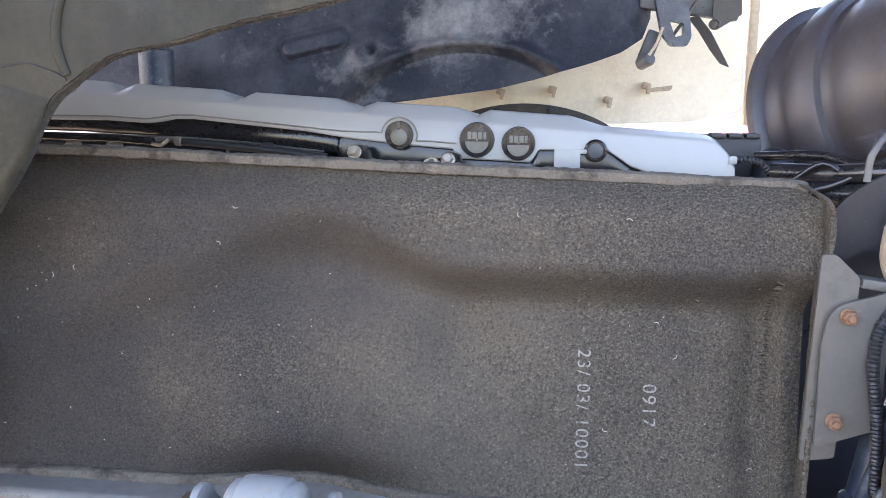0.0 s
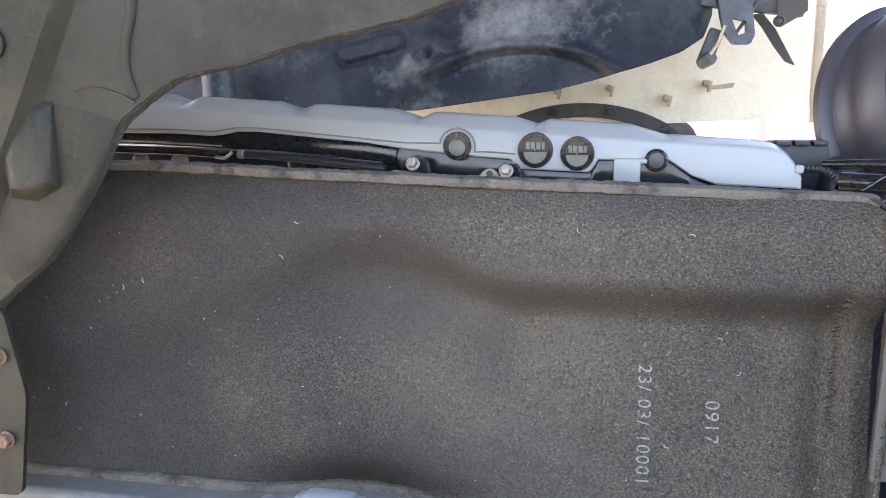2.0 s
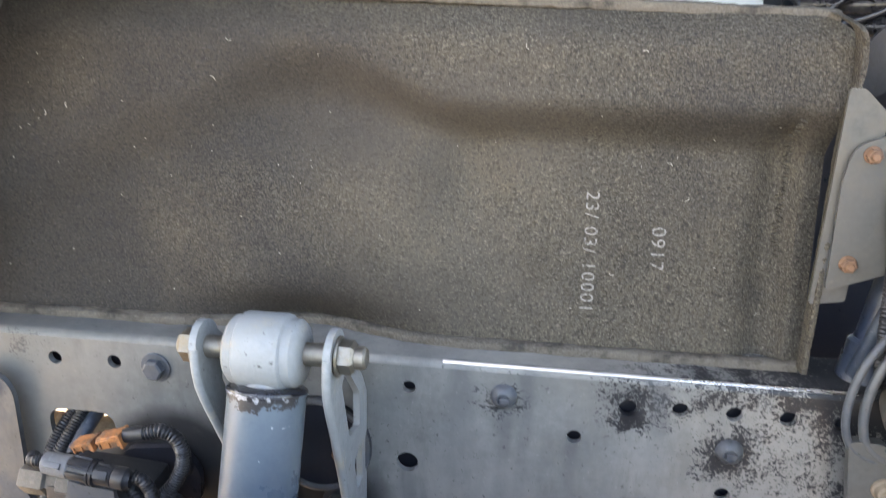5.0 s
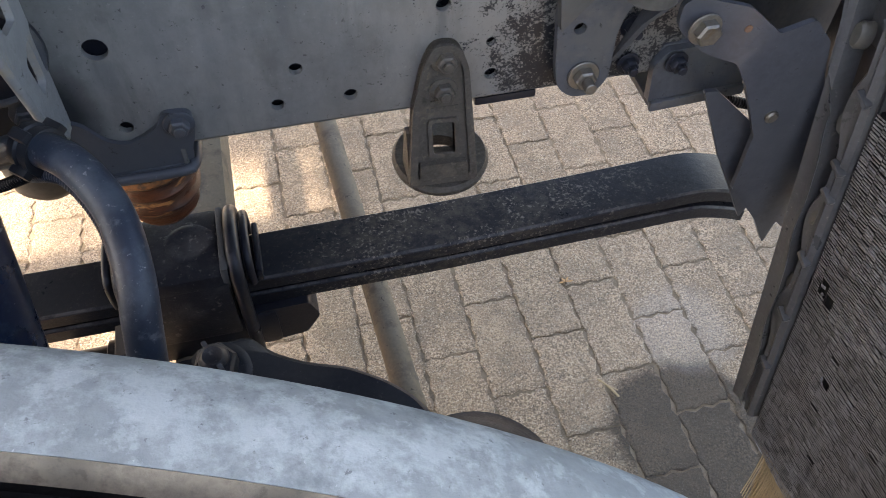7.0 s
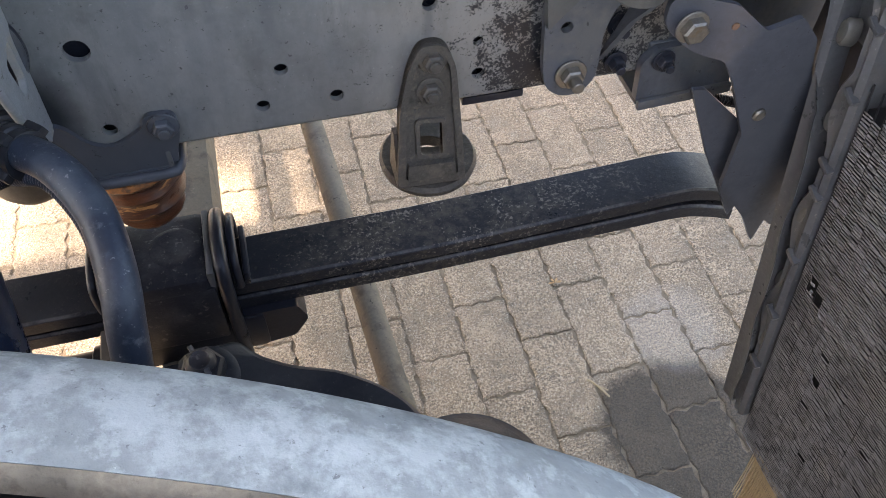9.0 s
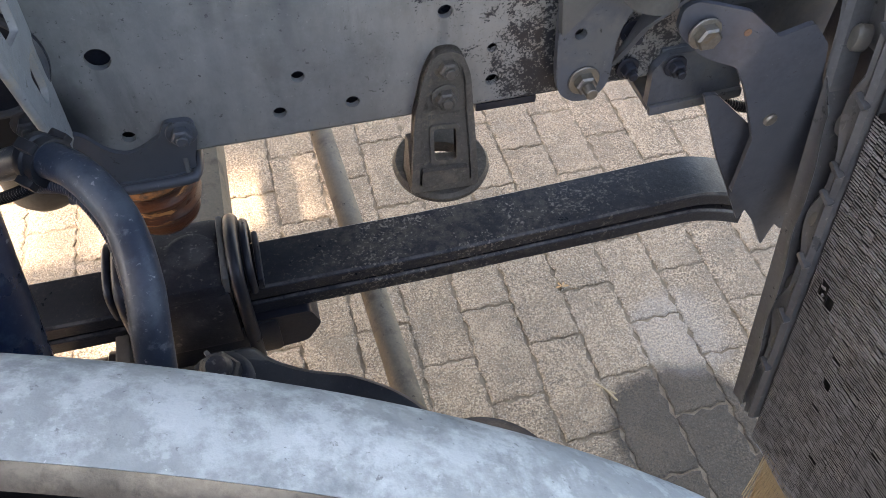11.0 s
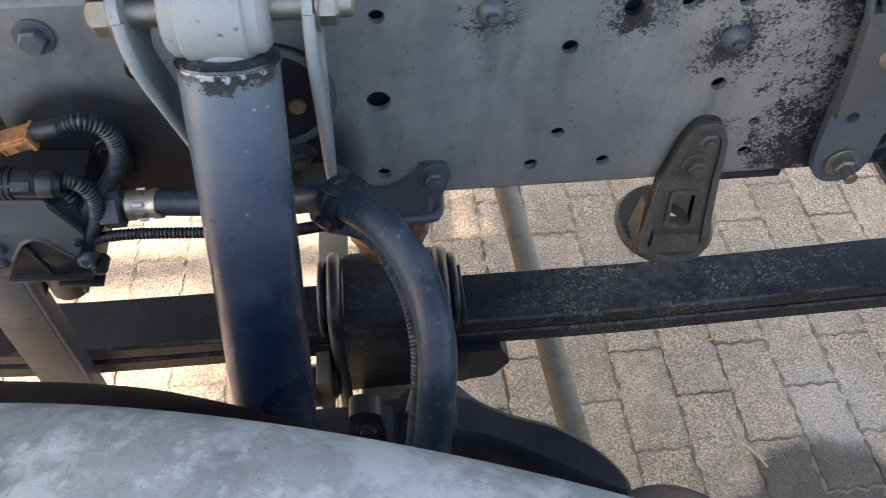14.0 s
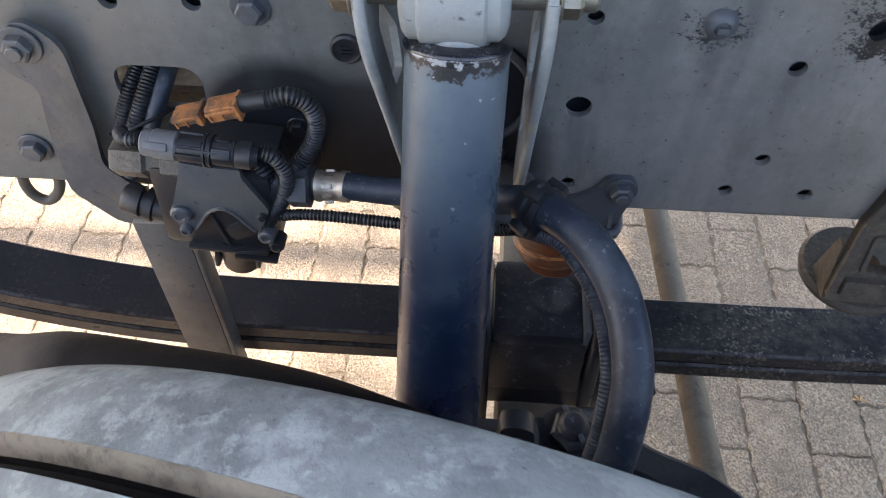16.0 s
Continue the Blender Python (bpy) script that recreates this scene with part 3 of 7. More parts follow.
def add_plate(bm, outline, thick, m, holes=(), edge=0.0):
    """A plate from a flat outline (u, v) with holes through it; m takes (u, v, w) to the place, w from 0 to thick."""
    edges = []
    for loop in (outline, *holes):
        vs = [bm.verts.new((p[0], p[1], 0)) for p in loop]
        edges += [bm.edges.new((vs[i], vs[(i + 1) % len(vs)])) for i in range(len(vs))]
    r = bmesh.ops.triangle_fill(bm, edges=edges, use_beauty=True)
    faces = [f for f in r["geom"] if isinstance(f, bmesh.types.BMFace)]
    ex = bmesh.ops.extrude_face_region(bm, geom=faces)
    top = [v for v in ex["geom"] if isinstance(v, bmesh.types.BMVert)]
    bmesh.ops.translate(bm, vec=(0, 0, thick), verts=top)
    vs = {v for f in faces for v in f.verts} | set(top)
    vs |= {v for e in edges if e.is_valid for v in e.verts}
    bmesh.ops.transform(bm, matrix=m, verts=list(vs))


def facing(y):
    """Takes (u, v, w) to (x = u, z = v) in an upright plane at y; w runs towards the outside of the lorry."""
    return Matrix(((1, 0, 0, 0), (0, 0, -1, y), (0, 1, 0, 0), (0, 0, 0, 1)))


def across(x):
    """Takes (u, v, w) to (y = u, z = v) in an upright plane across the lorry at x; w runs forward."""
    return Matrix(((0, 0, 1, x), (1, 0, 0, 0), (0, 1, 0, 0), (0, 0, 0, 1)))


def add_bolt(bm, p, n, r=0.011, h=0.009, washer=1.45, stud=0.0):
    """Hexagon head on a washer, at p with its axis along n; stud: length of thread that stands out."""
    p, n = Vector(p), Vector(n).normalized()
    if washer:
        add_cyl(bm, p, p + n * 0.003, r * washer, 20, 0.0008)
    p = p + n * 0.003
    add_lathe(bm, p, n, [(0, r), (h * 0.8, r), (h, r * 0.82)], 6)
    if stud:
        add_cyl(bm, p + n * h, p + n * (h + stud), r * 0.55, 14, 0.001)


def bolt(parent, p, n, mat="frame", name="bolt", label="", **kw):
    bm = bmesh.new()
    add_bolt(bm, p, n, **kw)
    return part(name, bm, mat, parent, label)

WEB = 0.9735          # outer face of the chassis rail
RAIL_TOP, RAIL_LOW = 1.161, 0.891
OUT = (0, -1, 0)      # towards the outside of the lorry

# ---- ground ----
bm = bmesh.new()
add_box(bm, (0, 0, -0.03), (120, 120, 0.036))
ground = tagged(part("ground", bm, "yard", smooth=False), "paved yard of grey concrete pavers under the lorry", "ground", kind="structure")
bm = bmesh.new()
add_box(bm, (0.25, 1.4, -0.0070), (8.0, 10.2, 0.006))
part("joint_sand", bm, "joint", ground, "dark sand in the joints", smooth=False)


def shield_y(x, z):
    """The pressed relief of the engine's felt shield: the upper belt stands proud, a broad swelling below it."""
    def s(a, b, v):
        t = min(1, max(0, (v - a) / (b - a)))
        return t * t * (3 - 2 * t)
    y = 1.022 + (z - 1.165) * 0.15
    step = 1.392 + 0.040 * s(-0.10, -0.26, x) - 0.065 * s(-0.27, -0.46, x) - 0.10 * s(-0.44, -0.66, x)
    belt = s(step - 0.014 - 0.008 * s(-0.10, -0.30, x), step + 0.050 + 0.016 * s(-0.10, -0.30, x), z)
    y -= 0.052 * belt * (1 - 0.14 * s(-0.10, -0.30, x) - 0.46 * s(-0.30, -0.65, x))
    y += 0.036 * s(1.475, 1.535, z) ** 2
    u = (x + 0.27) / 0.165
    w = (z - 1.29) / 0.105
    y -= 0.028 * math.exp(-(u * u) ** 1.6 - (w * w) ** 1.6)
    y += 0.018 * math.exp(-(((x + 0.105) / 0.035) ** 2) - ((z - 1.345) / 0.05) ** 2)
    y += 0.040 * math.exp(-(((x + 0.29) / 0.10) ** 2) - ((z - 1.160) / 0.040) ** 2)
    y -= 0.008 * math.exp(-(((x - 0.236) / 0.008) ** 2)) * s(1.42, 1.38, z)
    y += 0.05 * s(0.252, 0.30, x) ** 2
    y += 0.016 * math.exp(-(((x - 0.212) / 0.02) ** 2)) * s(1.45, 1.40, z)
    y += 0.004 * noise.noise(Vector((x * 5, z * 5, 4.3)))
    return y + 0.002 * noise.noise(Vector((x * 9, z * 9, 0.3)))


def felt_top(x):
    return 1.525 + (0.018 if x < -0.55 else 0.018 + (x + 0.55) * -0.019 / 0.65 if x < 0.10 else -0.001 - 0.006 * (x - 0.10) / 0.14)


# ---- chassis rail ----
rail = thing("chassis_rail", "grey steel chassis rail with bolt holes and chipped paint", "chassis rail")
HOLES = [(-0.16, 1.030, .0125), (0.025, 0.974, .0075), (0.024, 1.083, .0082), (0.0, 0.930, .0075), (0.080, 0.929, .0078), (-0.159, 0.930, .0075),
         (0.184, 1.028, .0082), (0.240, 0.929, .0078), (0.238, 0.973, .006), (-0.157, 1.127, .0075), (0.078, 1.124, .0095), (0.131, 1.127, .0085),
         (0.185, 1.127, .0085), (0.238, 1.127, .0085), (-0.505, 1.127, .0085), (-0.580, 1.126, .0085), (-0.72, 1.127, .0085), (-0.374, 1.085, .011), (0.29, 1.127, .008)]
bm = bmesh.new()
slot = rounded([(-0.602, 1.008), (-0.516, 1.008), (-0.516, 1.057), (-0.602, 1.057)], 0.022)
outline = [(-2.2, RAIL_LOW + 0.008), (0.47, RAIL_LOW + 0.008), (0.47, RAIL_TOP - 0.008), (-2.2, RAIL_TOP - 0.008)]
add_plate(bm, outline, 0.008, facing(WEB + 0.008), [circle(*h) for h in HOLES] + [slot])
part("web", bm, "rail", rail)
for name, z0, sgn in (("top_flange", RAIL_TOP, -1), ("bottom_flange", RAIL_LOW, 1)):
    bm = bmesh.new()
    prof = []
    for k in range(7):
        a = math.pi / 2 * k / 6
        prof.append((WEB + 0.010 - 0.010 * math.cos(a), z0 + sgn * (0.010 - 0.010 * math.sin(a))))
    prof += [(WEB + 0.078, z0), (WEB + 0.078, z0 + sgn * 0.008), (WEB + 0.010, z0 + sgn * 0.008), (WEB + 0.008, z0 + sgn * 0.010)]
    add_plate(bm, prof, 2.67, across(-2.2))
    part(name, bm, "rail", rail)
for x0, x1 in ((-2.2, -0.615), (-0.50, 0.465)):
    bm = bmesh.new()
    add_box(bm, ((x0 + x1) / 2, WEB + 0.022, 1.026), (x1 - x0, 0.006, 0.25), bevel=0.002)
    part("liner", bm, "black_steel", rail)
bm = bmesh.new()
add_box(bm, (-0.557, WEB + 0.022, 1.115), (0.114, 0.006, 0.072), bevel=0.002)
part("liner", bm, "black_steel", rail)
# bright strip stands in for the highlight along the rail's top edge
bm = bmesh.new()
add_box(bm, (0.09, WEB + 0.0035, RAIL_TOP - 0.0012), (0.42, 0.0035, 0.003), rot=(40, 0, 0), bevel=0.0005)
part("worn_edge", bm, "bare", rail, "worn steel strip added for the rail edge's highlight")
bm = bmesh.new()
add_box(bm, (0.262, WEB + 0.03, RAIL_LOW - 0.006), (0.075, 0.05, 0.011), bevel=0.002)
part("packing_strip", bm, "black_steel", rail)
for x, z in ((-0.053, 1.126), (0.185, 1.083)):
    bm = bmesh.new()
    add_lathe(bm, (x, WEB, z), OUT, [(0, 0.0145), (0.004, 0.0135), (0.0085, 0.009), (0.0095, 0.007), (0.0075, 0.006), (0.0075, 0.001)], 24)
    add_box(bm, (x + 0.001, WEB - 0.0095, z - 0.001), (0.010, 0.004, 0.006), bevel=0.001)
    part("rivet", bm, "frame", rail)
for x, z in ((-0.453, 1.125), (-0.717, 0.945)):
    bolt(rail, (x, WEB, z), OUT, "frame", r=0.0125, h=0.010)

bm = bmesh.new()
add_lathe(bm, (-0.373, WEB, 1.086), OUT, [(0, 0.0155), (0.003, 0.0150), (0.0045, 0.0128), (0.0035, 0.011), (0.0035, 0.001)], 28)
plug = part("hole_plug", bm, "plastic", rail, "black round plastic plug")
for dz in (-0.004, 0.0, 0.004):
    bm = bmesh.new()
    add_box(bm, (-0.373, WEB - 0.0045, 1.086 + dz), (0.010, 0.002, 0.0018))
    part("slat", bm, "plastic", plug)
bm = bmesh.new()
add_box(bm, (-0.58, 1.085, 0.930), (0.46, 0.012, 0.075), bevel=0.004)
add_box(bm, (-0.58, 1.070, 0.969), (0.46, 0.042, 0.010), bevel=0.003)
add_box(bm, (-0.58, 1.090, 1.003), (0.46, 0.012, 0.030), rot=(0, -2, 0), bevel=0.003)
part("inner_stay", bm, "stay_tan", rail, "dusty tan stay inside the rail")

# ---- engine felt shield ----
shield = thing("engine_shield", "dark brown felt noise shield with pressed relief beside the engine", "shield")
bm = bmesh.new()
nx, nz = 220, 90
X0, X1, Z0, Z1 = -1.25, 0.257, 1.166, 1.525
grid = []
for j in range(nz + 1):
    row = []
    for i in range(nx + 1):
        x = X0 + (X1 - X0) * i / nx
        zt = felt_top(x) - 0.02 * max(0, (x - 0.225) / 0.04) ** 2
        z = Z0 + (zt - Z0) * j / nz
        x -= (x - 0.20) * 0.06 * min(1, max(0, (1.468 - z) / 0.025)) if x > 0.20 else 0
        row.append(bm.verts.new((x, shield_y(x, z), z)))
    grid.append(row)
for a, b in zip(grid, grid[1:]):
    for i in range(nx):
        bm.faces.new((a[i], a[i + 1], b[i + 1], b[i]))
r = bmesh.ops.extrude_face_region(bm, geom=list(bm.faces))
bmesh.ops.translate(bm, vec=(0, 0.014, 0), verts=[v for v in r["geom"] if isinstance(v, bmesh.types.BMVert)])
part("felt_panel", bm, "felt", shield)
def add_edge(bm, line, width, height, across_dir):
    """A flat ragged band of felt along a line."""
    rings = []
    for p in line:
        h = height * (1 + 0.15 * noise.noise(p * 40) + 0.22 * noise.noise(p * 160))
        w = width * (1 + 0.25 * noise.noise(p * 45 + Vector((3, 1, 2))))
        o = 0.0007 * noise.noise(p * 30 + Vector((9, 4, 1)))
        ring = []
        for i in range(12):
            a = 2 * math.pi * i / 12
            ca, sa = math.cos(a), math.sin(a)
            u, v = w * math.copysign(abs(ca) ** 0.5, ca), h * math.copysign(abs(sa) ** 0.5, sa) + o
            ring.append(bm.verts.new(p + across_dir * u + (Vector((0, 0, v)) if across_dir.y else Vector((0, v, 0)))))
        rings.append(ring)
    for a, b in zip(rings, rings[1:]):
        for i in range(12):
            bm.faces.new((a[i], a[(i + 1) % 12], b[(i + 1) % 12], b[i]))
    bm.faces.new(rings[0][::-1])
    bm.faces.new(rings[-1])


for name, pts, w, h in (("top_edge", [(x, shield_y(x, Z1) + 0.006, felt_top(x)) for x in np.linspace(X0, 0.245, 620)], 0.014, 0.0062),
                        ("bottom_edge", [(x, shield_y(min(x, 0.15), Z0) - 0.004, Z0 - 0.001) for x in np.linspace(X0, 0.25, 300)], 0.008, 0.0055)):
    bm = bmesh.new()
    add_edge(bm, [Vector(p) for p in pts], w, h, Vector((0, 1, 0)))
    part(name, bm, "felt_edge", shield, "frayed pale edge")
bm = bmesh.new()
side = spline([(0.238, shield_y(0.238, 1.51) + 0.004, 1.522), (0.250, 1.004, 1.511), (0.257, 1.008, 1.490), (0.258, 1.010, 1.468), (0.255, 1.010, 1.446), (0.254, 1.010, 1.40), (0.253, 1.008, 1.33), (0.252, 1.006, 1.24), (0.251, 1.002, 1.17)], 0.003)
add_edge(bm, side, 0.0035, 0.012, Vector((1, 0, 0)))
part("end_edge", bm, "felt", shield)
rk = random.Random(5)
bm = bmesh.new()
for k in range(34):
    z = 1.275 + 0.0045 * k + rk.uniform(-0.001, 0.001)
    x = 0.222 + rk.uniform(-0.0015, 0.0015) - 0.02 * (1.43 - z) * 0.3
    add_box(bm, (x, shield_y(x, z) - 0.0005, z), (0.010 + rk.uniform(-0.003, 0.003), 0.004, 0.0022), rot=(0, rk.uniform(-15, 25), 0), bevel=0.0008)
tagged(part("crimped_seam", bm, "felt", shield, "crimped seam in the felt"), kind="stuff")


rl = random.Random(21)
bm = bmesh.new()
for _ in range(60):
    x, z = rl.uniform(-0.75, 0.22), rl.uniform(1.19, 1.49)
    a = rl.uniform(0, 6.28)
    ln = rl.choice((0.0006, 0.0008, 0.0010, 0.0012, 0.0035))
    pts = [(x + ln * k * math.cos(a + 0.5 * k), shield_y(x, z) - 0.0014, z + ln * k * math.sin(a + 0.5 * k)) for k in (-1, 0, 1)]
    add_tube(bm, pts, 0.0004, 4, step=0.003)
tagged(part("lint", bm, "lint", shield, "pale lint caught in the felt", smooth=False), kind="stuff")


def lettering(text, x, z, size, up):
    """Stencilled figures on the felt, read from below upwards or the other way."""
    cu = bpy.data.curves.new("figures", "FONT")
    cu.body, cu.size, cu.space_character, cu.extrude = text, size, 1.15, 0.0
    tmp = bpy.data.objects.new("figures", cu)
    me = bpy.data.meshes.new_from_object(tmp)
    bpy.data.objects.remove(tmp)
    m = pose(x, 0, z, 90, 0, 0) @ pose(0, 0, 0, 0, 0, 90 if up else -90)
    bm = bmesh.new()
    bm.from_mesh(me)
    bmesh.ops.subdivide_edges(bm, edges=[e for e in bm.edges if e.calc_length() > 0.01], cuts=2)
    for v in bm.verts:
        p = m @ v.co
        v.co = (p.x, shield_y(p.x, p.z) - 0.0012, p.z)
    return part("date_stamp" if "/" in text else "number_stamp", bm, "chalk", shield, "white stencilled figures", smooth=False)


lettering("23/ 03/ 10001", 0.022, 1.338, 0.0200, False)
lettering("0917", 0.092, 1.304, 0.021, False)

# bracket at the shield's front end
bracket = thing("shield_bracket", "dark steel bracket plate with rusty bolts beside the engine shield", "bracket")
bm = bmesh.new()
add_plate(bm, rounded([(0.245, 1.246), (0.278, 1.251), (0.286, 1.437), (0.2625, 1.4595), (0.249, 1.4595)], 0.004), 0.004, facing(1.000))
part("flange", bm, "bracket_grey", bracket)
bm = bmesh.new()
add_plate(bm, rounded([(0.2556, 1.264), (0.315, 1.287), (0.313, 1.426), (0.2595, 1.409, 0.016), (0.2537, 1.3725)], 0.006), 0.004, facing(0.993))
part("plate", bm, "bracket_grey", bracket)
bm = bmesh.new()
add_box(bm, (0.3005, 1.004, 1.431), (0.028, 0.024, 0.010), rot=(0, 8, 0), bevel=0.003)
part("lip", bm, "bracket_grey", bracket)
bm = bmesh.new()
add_box(bm, (0.2625, 1.022, 1.351), (0.004, 0.045, 0.196), bevel=0.0015)
part("web", bm, "bracket_grey", bracket)
for x, z in ((0.2757, 1.4008), (0.2713, 1.2937)):
    bolt(bracket, (x, 0.989, z), OUT, "rust", label="rusty bolt", r=0.0072, h=0.007, stud=0.003, washer=1.15)
bracket2 = thing("rear_shield_bracket", "dark steel bracket with rusty bolts at the shield's rear end", "bracket")
bm = bmesh.new()
add_plate(bm, rounded([(-0.83, 1.17), (-0.672, 1.175), (-0.650, 1.30), (-0.668, 1.40), (-0.83, 1.42)], 0.01), 0.006, facing(0.94))
part("plate", bm, "fender", bracket2)
for x, z in ((-0.678, 1.345), (-0.681, 1.245)):
    bolt(bracket2, (x, 0.934, z), OUT, "rust", label="rusty bolt", r=0.0085, h=0.008, washer=1.15)

# ---- engine ----
engine = thing("engine", "diesel engine with pale grey valve cover over a glossy black housing", "engine")
bm = bmesh.new()
add_box(bm, (-0.35, 1.44, 1.25), (1.2, 0.34, 0.52), bevel=0.03)
part("block", bm, "black_steel", engine)
bm = bmesh.new()
add_box(bm, (-0.47, 1.40, 1.520), (1.3, 0.24, 0.045), bevel=0.01)
part("cylinder_head", bm, "black_steel", engine)
EY = 1.24


def along(pts, x):
    for (a, u), (b, v) in zip(pts, pts[1:]):
        if x <= b:
            return u + (v - u) * (x - a) / (b - a)
    return pts[-1][1]


LOWER = ((-1.1, 1.577), (-0.62, 1.5735), (-0.563, 1.570), (-0.545, 1.572), (-0.525, 1.576), (-0.495, 1.576), (-0.337, 1.561), (-0.285, 1.553), (-0.192, 1.5435), (-0.142, 1.540), (-0.133, 1.528), (-0.04, 1.524), (-0.030, 1.540), (0.055, 1.541), (0.066, 1.534), (0.085, 1.521), (0.116, 1.5105), (0.214, 1.506))
SEAM = ((-1.1, 1.582), (-0.62, 1.579), (-0.563, 1.5755), (-0.545, 1.5775), (-0.525, 1.581), (-0.495, 1.581), (-0.337, 1.566), (-0.289, 1.5615), (-0.241, 1.5605))
DARK_LOW = ((-1.1, 1.563), (-0.67, 1.557), (-0.512, 1.550), (-0.358, 1.537), (-0.298, 1.529), (-0.285, 1.505), (0.214, 1.495))


def cover_step(x):
    """Height of the raised panels on top of the cover."""
    s = 0.0
    for c in (-0.955, -0.785, -0.615, -0.442, -0.272, -0.118):
        t = x - c
        s = max(s, 0.0105 * min(1, max(0, t / 0.022), max(0, (0.172 - t) / 0.045)))
    return s


bm = bmesh.new()
xs = np.linspace(-1.1, 0.214, 480)
prev = None
for x in xs:
    lo, base = along(LOWER, x), 1.602 - (x + 0.436) * 0.0665
    end = 0.030 * max(0, (x - 0.165) / 0.049) ** 3
    hi = base + cover_step(x) * (1 if x < 0.06 else 0.3)
    sec = [(EY + 0.016, lo - 0.001), (EY + 0.002, lo - 0.0005), (EY, lo + 0.0015), (EY + 0.0015, base - 0.010 - end), (EY + 0.0035, base - 0.0065 - end), (EY + 0.007, base - 0.0045 - end), (EY + 0.026, hi - 0.003 - end), (EY + 0.031, hi - 0.0008 - end), (EY + 0.037, hi - end), (EY + 0.080, hi - 0.001 - end), (EY + 0.11, hi - 0.03)]
    ring = [bm.verts.new((x, y, z)) for y, z in sec]
    if prev:
        for a, b, c, d in zip(prev, prev[1:], ring[1:], ring):
            bm.faces.new((a, b, c, d))
    else:
        bm.faces.new(ring)
    prev = ring
bm.faces.new(prev[::-1])
cover = part("valve_cover", bm, "cover", engine, "pale grey plastic valve cover")
bm = bmesh.new()
arc = [(-0.2125 + 0.024 * math.cos(a), 1.556 + 0.024 * math.sin(a)) for a in np.linspace(math.radians(170), math.radians(-15), 24)]
pts = [(x, along(SEAM, x)) for x in np.linspace(-1.1, -0.243, 120)] + arc + [(-0.17, 1.5495), (-0.137, 1.547)]
add_tube(bm, [(x, EY - 0.0006, z) for x, z in pts], 0.0011, 6, step=0.004)
part("seam", bm, "cap_olive", cover, "raised seam along the cover's foot")
bm = bmesh.new()
prev = None
for x in xs:
    hi = along(LOWER, x) + 0.002
    lo = min(along(DARK_LOW, x), hi - 0.004)
    ring = [bm.verts.new((x, y, z)) for y, z in ((EY + 0.10, lo), (EY + 0.012, lo), (EY + 0.007, lo + 0.003), (EY + 0.004, 0.5 * (lo + hi)), (EY + 0.009, hi), (EY + 0.10, hi))]
    if prev:
        for a, b, c, d in zip(prev, prev[1:], ring[1:], ring):
            bm.faces.new((a, b, c, d))
    prev = ring
part("lower_housing", bm, "cover_black", engine, "glossy black lower housing")
for x, z, r0 in ((-0.2125, 1.557, 0.0185), (-0.110, 1.552, 0.0225), (-0.0565, 1.548, 0.0215)):
    bm = bmesh.new()
    k = r0 / 0.0225
    add_lathe(bm, (x, EY + 0.010, z), OUT, [(0, 0.0228 * k), (0.013, 0.0228 * k), (0.015, 0.0218 * k), (0.015, 0.0205 * k), (0.0125, 0.0200 * k), (0.0125, 0.0185 * k), (0.014, 0.0180 * k), (0.014, 0.0170 * k), (0.0115, 0.0165 * k), (0.0115, 0.001)], 40, caps=False)
    cap = part("filler_cap" if x > -0.2 else "sensor_plug", bm, "cover_black", engine)
    bm = bmesh.new()
    if x > -0.2:
        add_plate(bm, [Vector((x + 0.0150 * k * math.cos(a), z - 0.002 + 0.0150 * k * math.sin(a))) for a in np.linspace(math.pi, 2 * math.pi, 14)], 0.002, facing(EY - 0.003))
        for dx, w in ((-0.0095, 0.005), (-0.0030, 0.006), (0.0042, 0.006), (0.0103, 0.004)):
            add_box(bm, (x + dx * k, EY - 0.0035, z + 0.0058 * k), (w * k, 0.003, 0.0095 * k), bevel=0.0005)
        part("inset", bm, "cap_olive", cap, "grey moulded windows")
    else:
        add_lathe(bm, (x, EY - 0.001, z - 0.002), OUT, [(0, 0.011), (0.003, 0.011), (0.006, 0.007), (0.0061, 0.001)], 20)
        part("button", bm, "cap_olive", cap)
        bm = bmesh.new()
        add_box(bm, (x, EY - 0.003, z + 0.011), (0.004, 0.004, 0.013), bevel=0.0008)
        part("key", bm, "cover_black", cap)
bm = bmesh.new()
add_lathe(bm, (0.0415, EY + 0.004, 1.540), OUT, [(0, 0.0145), (0.008, 0.0145), (0.010, 0.012), (0.0075, 0.0115), (0.0075, 0.001)], 28, caps=False)
ring = part("plug", bm, "cover_black", engine)
bm = bmesh.new()
add_lathe(bm, (0.0415, EY - 0.003, 1.540), OUT, [(0, 0.0095), (0.003, 0.0095), (0.004, 0.007), (0.0041, 0.001)], 20)
part("plug_head", bm, "frame", ring)
bm = bmesh.new()
add_box(bm, (0.006, EY - 0.002, 1.524), (0.033, 0.012, 0.032), bevel=0.002)
add_box(bm, (0.010, EY - 0.002, 1.539), (0.041, 0.010, 0.006), bevel=0.0015)
part("clip", bm, "cover", engine)
for x, z in ((-0.261, 1.537), (-0.141, 1.529)):
    bm = bmesh.new()
    add_bolt(bm, (x - 0.001, 1.196, z), (0, -0.9, 0.35), r=0.0070, h=0.008, washer=1.3)
    part("bolt", bm, "alu", engine, "bright hexagon bolt")
    bm = bmesh.new()
    add_plate(bm, rounded([(x - 0.012, z - 0.02), (x + 0.020, z - 0.02), (x + 0.013, z + 0.005), (x + 0.006, z + 0.010), (x - 0.010, z + 0.008)], 0.006), 0.02, facing(1.22))
    part("lug", bm, "cover_black", engine)
